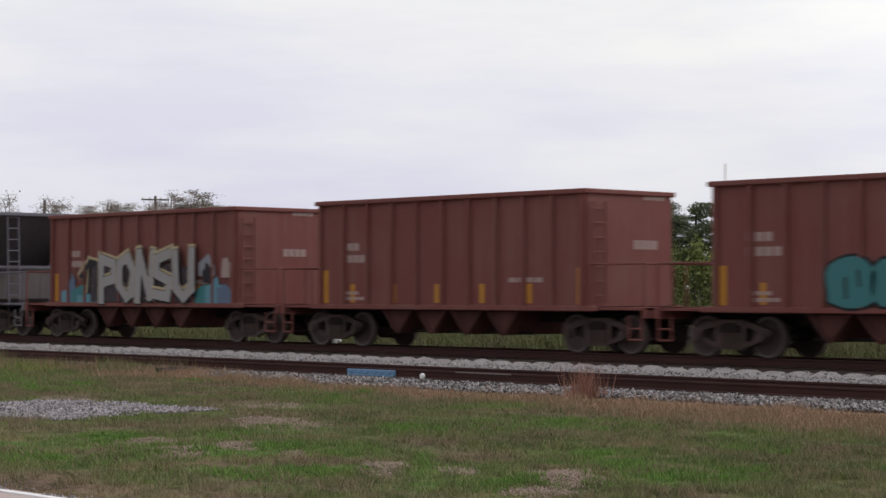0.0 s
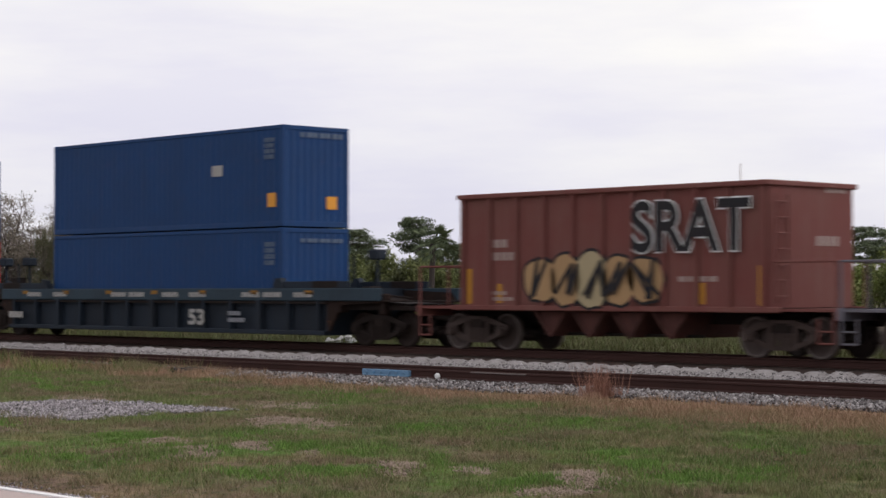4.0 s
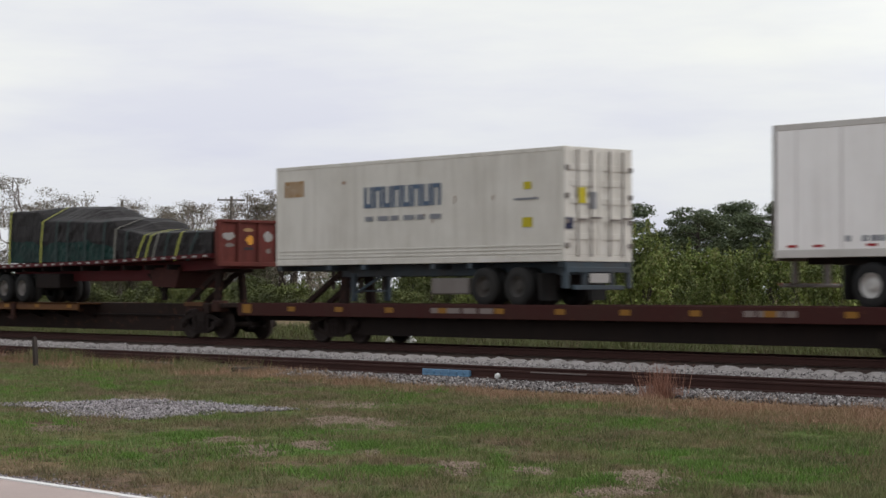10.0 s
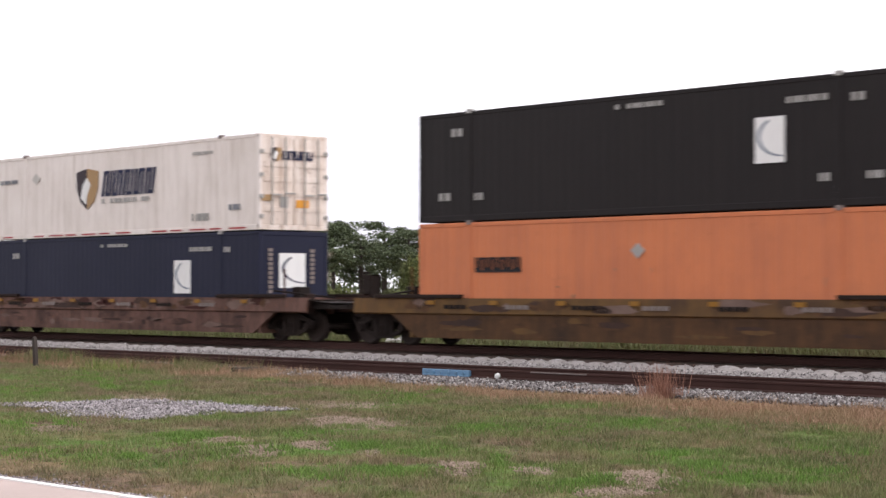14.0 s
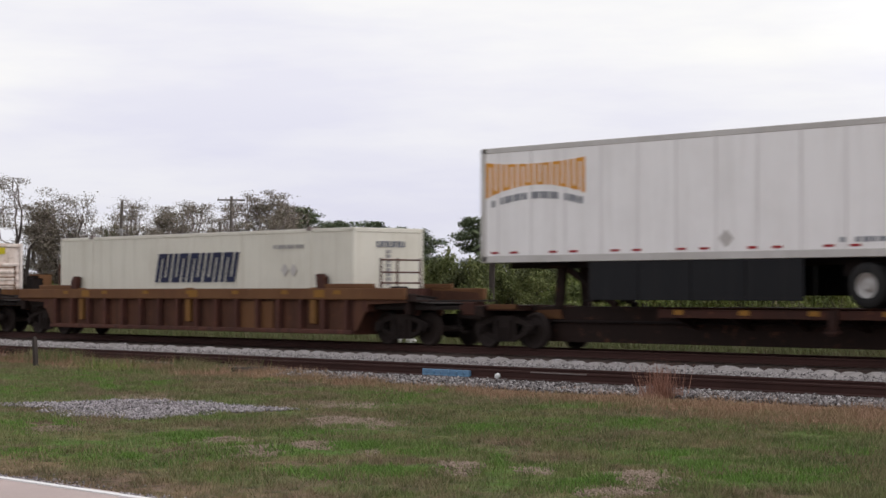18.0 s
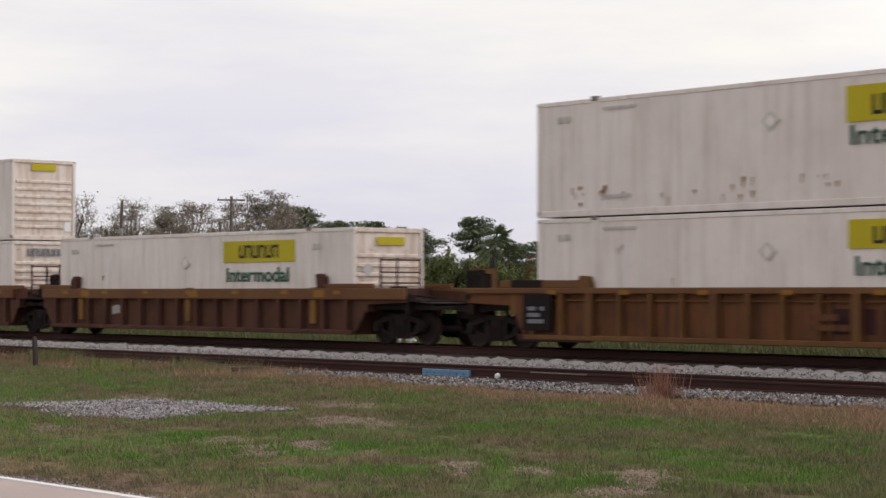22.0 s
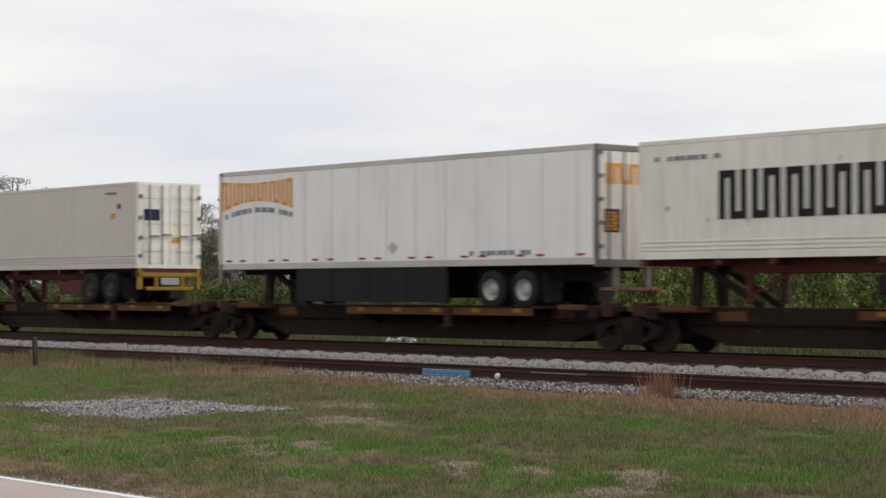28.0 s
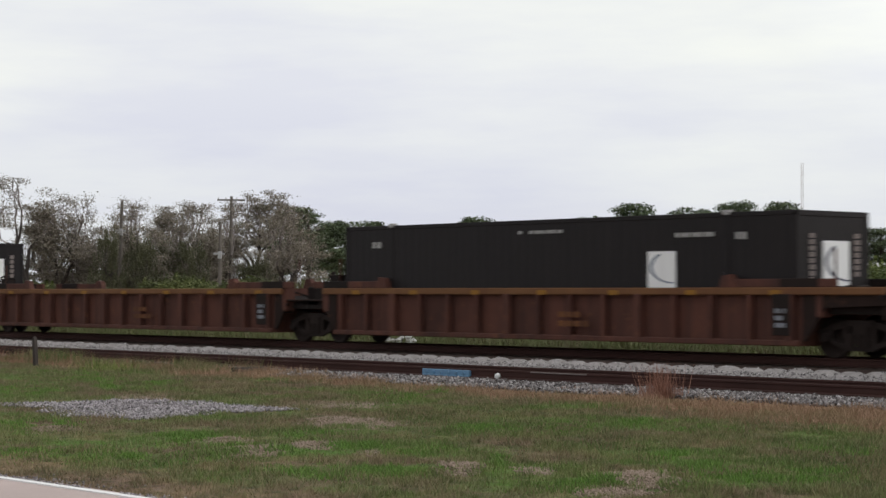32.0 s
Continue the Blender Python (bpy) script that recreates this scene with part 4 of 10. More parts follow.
def well_car(s, hw, left, right, style, label, trucks, cpl, ribs=None):
    """A container well car (or one platform of an articulated set). hw: half the well; left, right: the ends of its body from the middle."""
    car = rolling("well_car", label, "well car", s, group="well cars of the train")
    chord, panel, post = {"ttx": (TTX_CHORD, TTX_PANEL, TTX), "red": (TTX_CHORD, TTX_RED, TTX_RED), "blue": (WELL_BLUE_TOP, WELL_BLUE, WELL_BLUE),
                          "ochre": (OCHRE, OCHRE_LOW, OCHRE), "rust": (RUSTMIX, RUSTMIX, RUSTMIX), "maroon": (MAROON, MAROON, MAROON), "forty": (TTX_CHORD, TTX, TTX), "ttxb": (TTX_CHORD, TTX_PANEL_B, TTX_RED)}[style]
    zt, zb = (1.57, 0.27) if style not in ("forty", "ochre", "rust") else (1.30, 0.24)
    smooth = style in ("ochre", "rust", "maroon")
    end_in = hw + 0.25
    for sy in (-1, 1):
        y = sy * 1.46
        if smooth:
            lo = end_in - 0.35
            part("side_panel", Form().prism([(-end_in - 0.9, zb + 0.72), (-lo, zb), (lo, zb), (end_in + 0.9, zb + 0.72)], "y", y - sy * 0.02, y - sy * 0.12), panel, car)
            part("top_chord", Form().prism([(y, zt), (y - sy * 0.12, zt), (y - sy * 0.02, zb + 0.62), (y + sy * 0.04, zb + 0.66)], "x", left + 0.9, right - 0.9), chord, car)
        else:
            bc = {"ttx": 1.42, "red": 1.40, "forty": 1.12, "blue": 1.22, "ttxb": 1.25}[style]
            part("top_chord", Form().rbox(left + 1.0, right - 1.0, y - 0.07, y + 0.07, bc, zt, 0.02), chord, car)
            part("side_panel", Form().box(-end_in, end_in, y - sy * 0.10, y - sy * 0.14, zb, bc), panel, car)
            part("bottom_chord", Form().rbox(-end_in, end_in, y - 0.10, y + 0.02, zb, zb + 0.13, 0.02), post, car)
            n = {"ttx": 17, "red": 15, "blue": 13, "forty": 13, "ttxb": 16}[style] if ribs is None else ribs
            if style == "blue":
                part("shelf", Form().box(-end_in, end_in, y - sy * 0.1, y + sy * 0.06, 1.14, 1.2), UNDER, car)
            if style == "ttx":
                part("inner_rail", Form().rbox(-end_in, end_in, y - sy * 0.1, y - sy * 0.04, 1.24, 1.29, 0.01), post, car)
                for d in (-1, 1):
                    part("foot_plate", Form().rbox(d * (end_in - 2.3), d * (end_in + 0.2), y - 0.09, y + 0.06, zb - 0.05, zb + 0.14, 0.02), MAROON, car, "dark maroon end foot")
            if style == "ttxb":
                for u in (0.1, 0.5, 0.9):
                    x = -end_in + 0.3 + (2 * end_in - 0.6) * u
                    part("hanger", Form().rbox(x - 0.13, x + 0.13, y - 0.02, y + 0.13, zb + 0.28, zt + 0.03, 0.015), HANGER, car, "wide hanger bracket with worn yellow paint")
                    part("yellow_patch", Form().box(x + sy * -0.14, x + sy * -0.62, y - 0.076, y + 0.076, bc + 0.06, zt - 0.05), INK_MARK, car)
            for i in range(n):
                x = -end_in + 0.3 + (2 * end_in - 0.6) * i / (n - 1)
                big = i % 4 == 2 and style != "ttxb"
                g = 0.11 if big else (0.075 if style == "ttxb" else 0.055)
                part("side_post", Form().rbox(x - g, x + g, y - (0.10 if sy < 0 else 0.10) , y + 0.10, zb + 0.05, bc + (0.02 if big else 0), 0.015), post, car)
    part("well_floor", Form().box(-hw - 0.1, hw + 0.1, -1.36, 1.36, zb + 0.02, zb + 0.08), UNDER, car)
    for d, end in ((-1, left), (1, right)):
        e = abs(end)
        part("end_bulkhead", Form().box(d * (hw + 0.12), d * (hw + 0.24), -1.4, 1.4, zb, zt), post, car)
        part("end_platform", Form().prism([(d * (hw + 0.2), 0.98), (d * (e - 0.2), 0.98), (d * (e - 0.2), 1.08), (d * (e - 0.9), 1.14), (d * (hw + 0.8), 1.2), (d * (hw + 0.2), zt - 0.2)], "y", -1.2, 1.2), UNDER, car)
        part("end_tread", Form().rbox(d * (hw + 0.5), d * (e - 0.35), -1.42, -0.8, 1.2, 1.25, 0.01), STAND, car)
        part("valve_box", Form().rbox(d * (hw + 0.85), d * (hw + 1.2), -0.7, -0.25, 1.15, 1.62, 0.03), UNDER, car)
        part("air_pipe", Form().rod((d * (hw + 0.3), -1.3, 1.3), (d * (e - 0.3), -1.1, 1.12), 0.035).rod((d * (hw + 0.5), -1.1, 1.5), (d * (e - 0.7), -0.6, 1.3), 0.03), UNDER, car)
        for sy in (-1, 1):
            y = sy * 1.44
            if not smooth:
                part("end_side_plate", Form().prism([(d * end_in, zb + 0.1), (d * (end_in + 0.12), zb + 0.14), (d * (end_in + 0.62), 1.12), (d * (e - 1.0), 1.18), (d * (e - 1.25), zt - 0.12), (d * end_in, zt - 0.05)], "y", y, y - sy * 0.06), SPINE if style in ("red", "blue") else panel, car)
                if style == "ttxb":
                    part("guide_plate", Form().rbox(d * (hw - 1.2), d * (hw + 1.1), y - 0.05, y + 0.06, zt, zt + 0.13, 0.015), chord, car)
                    part("guide_hump", Form().prism([(d * (hw - 1.4), zt), (d * (hw - 1.45), zt + 0.4), (d * (hw - 1.25), zt + 0.42), (d * (hw - 1.1), zt + 0.3), (d * (hw - 1.05), zt)], "y", y - 0.08, y + 0.1), TTX_RED, car)
                if style in ("ttx", "red", "blue"):
                    part("guide_plate", Form().rbox(d * (hw - 1.95), d * (hw + 1.2), y - 0.05, y + 0.06, zt, zt + 0.19, 0.015), {"ttx": chord, "red": TTX_RED, "blue": WELL_BLUE}[style], car)
                    part("end_cover", Form().rbox(d * (hw - 0.35), d * (hw + 0.75), y - 0.055, y + 0.066, zt - 0.03, zt + 0.2, 0.015), UNDER, car, "black painted end cover")
                    part("guide_hump", Form().prism([(d * (hw - 2.1), zt), (d * (hw - 2.0), zt + 0.27), (d * (hw - 1.75), zt + 0.3), (d * (hw - 1.55), zt)], "y", y - 0.08, y + 0.1), post, car)
            else:
                part("guide_plate", Form().rbox(d * (hw - 1.95), d * (hw + 1.6), y - 0.1, y + 0.02, zt, zt + 0.1, 0.015), SPINE, car)
        full = style in ("ttx", "ttxb")
        if style in ("ttx", "ttxb") and d == -1:
            part("brake_housing", Form().rbox(d * (e - 0.45), d * (e - 0.4), -0.75, 0.1, 1.5, 2.1, 0.015), TTX_CHORD, car, "worn ochre brake housing plate")
            part("brake_gear", Form().rbox(d * (e - 0.75), d * (e - 0.45), -0.9, -0.6, 1.1, 2.05, 0.03).rod((d * (e - 0.6), -1.1, 1.1), (d * (e - 0.6), -1.1, 2.3), 0.035), UNDER, car)
        for yy in (-0.9, -0.3, 0.55) if full else (-0.9,):
            part("rail_post", Form().rod((d * (hw + 0.75), yy, zt - 0.2), (d * (hw + 0.75), yy, zt + 0.85), 0.03), post, car)
        for zz in (0.15, 0.45, 0.8) if full else ():
            part("hand_rail", Form().rod((d * (hw + 0.75), -0.9, zt + zz), (d * (hw + 0.75), 0.55, zt + zz), 0.025), post, car)
        part("crossover_step", Form().box(d * (e - 1.1), d * (e - 0.2), -1.2, 1.2, 1.2, 1.24), UNDER, car)
        part("end_bracket", Form().rbox(d * (hw + 0.62), d * (hw + 0.82), -1.45, -1.1, 0.9, zt + 0.05, 0.03), post if style in ("ttx", "ttxb", "forty", "red") else STAND, car)
        part("end_bracket", Form().rbox(d * (e - 1.15), d * (e - 0.95), -1.38, -1.1, 0.85, 1.42, 0.03), STAND, car)
        if style == "blue":
            x = d * (hw + 1.05)
            part("end_stand", Form().rbox(x - 0.04, x + 0.04, -0.34, -0.26, 1.1, 2.35, 0.015).rbox(x - 0.2, x + 0.2, -0.5, -0.1, 2.35, 2.64, 0.04).rod((x, -0.3, 1.9), (x - d * 0.5, -0.3, 1.2), 0.03), WELL_BLUE, car)
        if d == -1:
            part("brake_wheel", Form().lathe([(0.24, 0.0), (0.27, 0.015), (0.3, 0.0), (0.27, -0.015), (0.24, 0.0)], (d * (e - 0.8), -0.95, 1.75), 16, False), BOGIE, car)
            part("brake_stand", Form().rbox(d * (e - 0.95), d * (e - 0.65), -0.95, -0.55, 1.1, 1.95, 0.03), UNDER, car)
    for x in trucks:
        bogie(car, x)
    couplers(car, left if cpl[0] else None, right if cpl[1] else None)
    # small marks on the side
    for i in range(7):
        x = -hw + 0.6 + i * (2 * hw - 1.2) / 6
        part("reflector_stripe", Form().box(x, x + 0.32, -1.545, -1.53, zt - 0.17, zt - 0.06), INK_MARK, car)
    if style == "ttx":
        for k in range(3):
            part("name_block", Form().box(1.27 + k * 0.7, 1.27 + k * 0.7 + 0.45, -1.365, -1.355, 0.55, 1.1), MAROON, car)
    return car


def spine_unit(s, x0, x1, trucks, cpl, yellow, label, deck, hitch):
    """One platform of an articulated spine car. deck: (from, to) of the wheel platform; hitch: where the trailer stand is, or None."""
    car = rolling("spine_car", label, "spine car", s, group="spine cars of the train")
    plat = SPINE_Y if yellow else SPINE_R
    part("spine_beam", Form().prism([(x0 + 0.2, 0.95), (x0 + 1.7, 0.5), (x0 + 2.6, 0.20), (x1 - 2.6, 0.20), (x1 - 1.7, 0.5), (x1 - 0.2, 0.95), (x1 - 0.2, 1.10), (x0 + 0.2, 1.10)], "y", -0.42, 0.42), SPINE, car)
    a, b = deck
    for sy in (-1, 1):
        part("wheel_platform", Form().rbox(a, b, sy * 0.4, sy * 1.34, 1.04, 1.10, 0.015).box(a, b, sy * 1.28, sy * 1.34, 0.86, 1.1), plat, car, "worn yellow wheel platform" if yellow else "rusty wheel platform")
        for i in range(6):
            x = a + 0.4 + (b - a - 0.8) * i / 5
            part("outrigger", Form().prism([(sy * 0.4, 0.55), (sy * 1.3, 0.9), (sy * 1.3, 1.02), (sy * 0.4, 1.02)], "x", x - 0.05, x + 0.05), SPINE, car)
        part("side_step", Form().rbox((a + b) / 2 + 0.5, (a + b) / 2 + 0.72, sy * 1.36, sy * 1.42, 0.5, 1.08, 0.02).rbox((a + b) / 2 + 0.4, (a + b) / 2 + 0.82, sy * 1.36, sy * 1.46, 0.55, 0.62, 0.01), SPINE_R, car)
    for d, e in ((-1, x0), (1, x1)):
        part("end_platform", Form().rbox(e - d * 2.1, e - d * 0.15, -1.2, 1.2, 0.98, 1.12, 0.02), SPINE if d > 0 else plat, car)
        part("end_bracket", Form().rbox(e - d * 0.75, e - d * 0.35, -1.25, -0.85, 0.85, 1.2, 0.03), SPINE_R, car)
        part("end_sill_plate", Form().rbox(e - d * 2.3, e - d * 1.3, -1.22, -1.15, 1.02, 1.15, 0.01), SPINE_Y, car, "end plate with worn orange paint")
        part("sill_bracket", Form().prism([(e - d * 3.3, 0.78), (e - d * 2.4, 0.78), (e - d * 2.35, 1.0), (e - d * 3.2, 1.02)], "y", -0.5, -0.44), SPINE_Y if d < 0 else SPINE_R, car)
        part("cross_beam", Form().rbox(e - d * 1.15, e - d * 0.85, -1.3, 1.3, 0.8, 1.1, 0.02), SPINE, car)
    if hitch is not None:
        d = 1 if hitch > (a + b) / 2 else -1
        part("hitch_stand", Form().bar((hitch, -0.5, 1.1), (hitch, -0.4, 2.1), 0.14, 0.26).bar((hitch, 0.5, 1.1), (hitch, 0.4, 2.1), 0.14, 0.26).rbox(hitch - 0.4, hitch + 0.4, -0.6, 0.6, 2.08, 2.2, 0.03), STAND, car)
        part("hitch_strut", Form().bar((hitch - d * 0.2, -0.35, 2.05), (hitch - d * 1.9, -0.35, 1.12), 0.13, 0.15).bar((hitch - d * 0.2, 0.35, 2.05), (hitch - d * 1.9, 0.35, 1.12), 0.13, 0.15), STAND, car)
    part("brake_pipe", Form().rod((x0 + 1.0, -0.5, 0.72), (x1 - 1.0, -0.5, 0.72), 0.035), UNDER, car)
    for x in trucks:
        bogie(car, x)
    couplers(car, x0 if cpl[0] else None, x1 if cpl[1] else None)
    for i in range(5):
        x = a + 0.5 + (b - a - 1.2) * i / 4
        part("reflector_stripe", Form().box(x, x + 0.3, -1.352, -1.34, 0.93, 1.05), INK_MARK, car)
    return car


def long_flat(s0, s1, trucks, label, stands, cpl):
    """An 89-foot flat car, one half of a drawbar pair."""
    s = (s0 + s1) / 2
    h = (s1 - s0) / 2
    car = rolling("flat_car", label, "flat car", s, group="flat cars of the train")
    part("deck", Form().box(-h, h, -1.3, 1.3, 1.02, 1.10), FLAT_DECK, car)
    for sy in (-1, 1):
        part("side_sill", Form().rbox(-h, h, sy * 1.36 - 0.06, sy * 1.36 + 0.06, 0.76, 1.14, 0.015), FLAT_RED, car)
        part("lower_sill", Form().prism([(-h + 3.5, 0.76), (-h + 4.3, 0.25), (h - 4.3, 0.25), (h - 3.5, 0.76)], "y", sy * 0.95, sy * 0.85), UNDER, car)
    for d in (-1, 1):
        part("end_sill", Form().rbox(d * (h - 0.1), d * h, -1.34, 1.34, 0.72, 1.14, 0.015), FLAT_RED, car)
    part("centre_sill", Form().box(-h + 0.2, h - 0.2, -0.35, 0.35, 0.6, 1.02), UNDER, car)
    for i in range(10):
        x = -h + 1.4 + (2 * h - 2.8) * i / 9
        part("cross_bearer", Form().box(x - 0.06, x + 0.06, -1.3, 1.3, 0.72, 1.02), UNDER, car)
    part("brake_rigging", Form().rbox(-1.4, 0.2, -0.9, -0.5, 0.42, 0.75, 0.04).rod((-h + 5, -0.8, 0.55), (h - 5, -0.8, 0.55), 0.03), UNDER, car)
    for x in stands:
        d = 1 if x > 0 else -1
        part("hitch_stand", Form().bar((x, -0.5, 1.1), (x, -0.4, 2.1), 0.14, 0.34).bar((x, 0.5, 1.1), (x, 0.4, 2.1), 0.14, 0.34).rbox(x - 0.4, x + 0.4, -0.6, 0.6, 2.08, 2.2, 0.03), STAND, car)
        part("hitch_strut", Form().bar((x - 0.2, -0.4, 2.05), (x - 1.9, -0.4, 1.12), 0.13, 0.15).bar((x - 0.2, 0.4, 2.05), (x - 1.9, 0.4, 1.12), 0.13, 0.15), STAND, car)
    for x in trucks:
        bogie(car, x)
    couplers(car, -h if cpl[0] else None, h if cpl[1] else None)
    n = 13
    for i in range(n):
        x = -h + 0.5 + (2 * h - 1.0) * i / (n - 1)
        g, z = (0.22, 0.13) if i in (0, n - 1) else (0.17, 0.07)
        part("reflector_stripe", Form().box(x - g, x + g, -1.435, -1.42, 0.97 - z, 0.97 + z), INK_MARK, car)
    number_bars(car, -h + 9.0, 0.9, 1, 2.6, INK_SOFT, 1.42, 0.14)
    number_bars(car, h - 8.0, 0.9, 1, 1.6, INK_SOFT, 1.42, 0.14)
    return car

# ---- the train: containers and trailers ----
SIZES = {}


def corrugated(f, x0, x1, y, z0, z1, sgn, pitch, depth):
    """A wall along x with trapezoid flutes, drawn into f."""
    n = max(2, round((x1 - x0) / pitch))
    p = (x1 - x0) / n
    pts = [(x0, y)]
    for i in range(n):
        a = x0 + i * p
        pts += [(a + 0.25 * p, y), (a + 0.38 * p, y + sgn * depth), (a + 0.82 * p, y + sgn * depth), (a + 0.95 * p, y)]
    pts.append((x1, y))
    m = len(pts)
    f.add([(px, py, z) for z in (z0, z1) for px, py in pts], [(i, i + 1, m + i + 1, m + i) for i in range(m - 1)])


def end_doors(box, x, w, h, mat, rod_mat, d=1):
    """Two door leaves with lock rods, hinges and handles at the end x."""
    for k, (a, b) in enumerate(((-w / 2 + 0.08, -0.01), (0.01, w / 2 - 0.08))):
        leaf = Form().rbox(x - d * 0.06, x + d * 0.0, a, b, 0.16, h - 0.12, 0.01)
        for zz in (0.55, 1.0, 1.45, 1.9, 2.3):
            leaf.rbox(x, x + d * 0.02, a + 0.1, b - 0.1, zz, zz + 0.16, 0.006)
        door = part("door", leaf, mat, box)
        for q in (0.3, 0.72):
            yy = a + (b - a) * q
            part("lock_rod", Form().rod((x + d * 0.06, yy, 0.12), (x + d * 0.06, yy, h - 0.08), 0.022), rod_mat, door)
            part("handle", Form().rbox(x + d * 0.05, x + d * 0.09, yy - 0.02, yy + 0.34, 1.0 + 0.12 * q, 1.05 + 0.12 * q, 0.01), rod_mat, door)
        hy = a if k == 0 else b
        for zz in (0.35, 0.95, 1.6, 2.3):
            part("hinge", Form().rbox(x, x + d * 0.05, hy - 0.07, hy + 0.07, zz, zz + 0.12, 0.01), rod_mat, door)


def container(name, label, s0, s1, z, mat, kind, right="front", w=None, h=2.896, group="", end_mat=None, rod=None):
    """A freight container from s0 to s1 along the train, its floor z above the rails. kind: 'iso' with deep flutes, 'dom' for a 53-foot box, 'reefer' smooth."""
    L = s1 - s0
    w = w or (2.44 if kind != "dom" else 2.59)
    s = (s0 + s1) / 2
    box = rolling(name, label, "container" if kind != "reefer" else "reefer container", s, z, group)
    end_mat = end_mat or mat
    rod = rod or ALU_DARK
    e = L / 2
    hy = w / 2
    rail_t, rail_b = 0.11, 0.16
    for sy in (-1, 1):
        f = Form()
        if kind == "iso":
            corrugated(f, -e + 0.12, e - 0.12, sy * (hy - 0.01), rail_b, h - rail_t, -sy, 0.276, 0.026)
        elif kind == "dom":
            corrugated(f, -e + 0.1, e - 0.1, sy * (hy - 0.012), rail_b, h - rail_t, -sy, 0.3, 0.003 if mat in (BOX_BLACK, BOX_NAVY) else 0.013)
        else:
            f.box(-e + 0.1, e - 0.1, sy * (hy - 0.01), sy * (hy - 0.06), rail_b, h - rail_t)
            for zz in (0.2, 0.3, 0.4):
                part("side_rib", Form().rbox(-e + 0.1, e - 0.1, sy * hy - 0.012, sy * hy + 0.004, zz, zz + 0.04, 0.004), mat, box)
        part("side_panel", f, mat, box)
        part("top_rail", Form().rbox(-e, e, sy * (hy - 0.04) - 0.04, sy * (hy - 0.04) + 0.04, h - rail_t, h, 0.012), mat, box)
        part("bottom_rail", Form().rbox(-e, e, sy * (hy - 0.04) - 0.04, sy * (hy - 0.04) + 0.04, 0.0, rail_b, 0.012), mat, box)
        for d in (-1, 1):
            part("corner_post", Form().rbox(d * (e - 0.075) - 0.075, d * (e - 0.075) + 0.075, sy * (hy - 0.06) - 0.06, sy * (hy - 0.06) + 0.06, 0.05, h - 0.05, 0.012), mat if kind != "reefer" else end_mat, box)
            if kind == "dom":
                x = d * 6.05
                part("lift_post", Form().rbox(x - 0.09, x + 0.09, sy * (hy - 0.03) - 0.035, sy * (hy - 0.03) + 0.037, 0.0, h, 0.012), mat, box)
                part("lift_casting", Form().rbox(x - 0.1, x + 0.1, sy * (hy - 0.06) - 0.1, sy * (hy - 0.06) + 0.07, h - 0.06, h + 0.055, 0.012), INK_SOFT if mat not in (BOX_BLACK, BOX_NAVY) else INK_FADED, box)
            else:
                for zz in (0.0, h - 0.118):
                    part("corner_casting", Form().rbox(d * (e - 0.09) - 0.092, d * (e - 0.09) + 0.092, sy * (hy - 0.08) - 0.083, sy * (hy - 0.08) + 0.083, zz, zz + 0.122, 0.015), mat if kind == "iso" else end_mat, box)
    roof = Form()
    corrugated(roof, -e + 0.1, e - 0.1, 0, -hy + 0.06, hy - 0.06, 1, 0.6, 0.02)
    roof.v = [(x, zz, h - 0.03 + y) for x, y, zz in roof.v]
    part("roof", roof, mat, box)
    part("floor", Form().box(-e + 0.1, e - 0.1, -hy + 0.05, hy - 0.05, 0.01, 0.15), UNDER, box)
    for d, style in ((-1, "front"), (1, right)):
        x = d * e
        part("end_header", Form().rbox(x - d * 0.1, x, -hy + 0.1, hy - 0.1, h - 0.13, h, 0.012), end_mat, box)
        part("end_sill", Form().rbox(x - d * 0.1, x, -hy + 0.1, hy - 0.1, 0.0, 0.16, 0.012), end_mat, box)
        if style == "doors":
            end_doors(box, x, w, h, end_mat, rod, d)
        elif style == "ribs":
            f = Form().box(x - d * 0.1, x - d * 0.05, -hy + 0.1, hy - 0.1, 0.16, h - 0.13)
            for i in range(7):
                zz = 0.42 + i * 0.27
                part("end_rib", Form().rbox(x - d * 0.06, x - d * 0.005, -hy + 0.16, hy - 0.16, zz, zz + 0.12, 0.02), end_mat, box)
            part("end_wall", f, end_mat, box)
        elif style == "flutes":
            f = Form()
            corrugated(f, -hy + 0.1, hy - 0.1, 0, 0.16, h - 0.13, 1, 0.25, 0.02)
            f.v = [(x - d * 0.01 - d * y, px, zz) for px, y, zz in f.v]
            part("end_wall", f, end_mat, box)
        else:
            part("end_wall", Form().box(x - d * 0.06, x - d * 0.015, -hy + 0.1, hy - 0.1, 0.16, h - 0.13), end_mat, box)
    SIZES[box.name] = (w, L, 0.032 if right == "doors" else 0.008)
    return box


def sign(box, name, a, b, z0, z1, mat, label="", proud=0.014):
    """A flat mark on the near side; a, b: metres from the left end."""
    w, L, ep = SIZES[box.name]
    return part(name, Form().box(a - L / 2, b - L / 2, -w / 2 - proud, -w / 2 + 0.004, z0, z1), mat, box, label)


def end_sign(box, name, a, b, z0, z1, mat, label="", proud=0.0):
    """A flat mark on the right-hand end; a, b: metres from its near edge."""
    w, L, ep = SIZES[box.name]
    return part(name, Form().box(L / 2 - 0.02, L / 2 + ep + proud, a - w / 2, b - w / 2, z0, z1), mat, box, label)


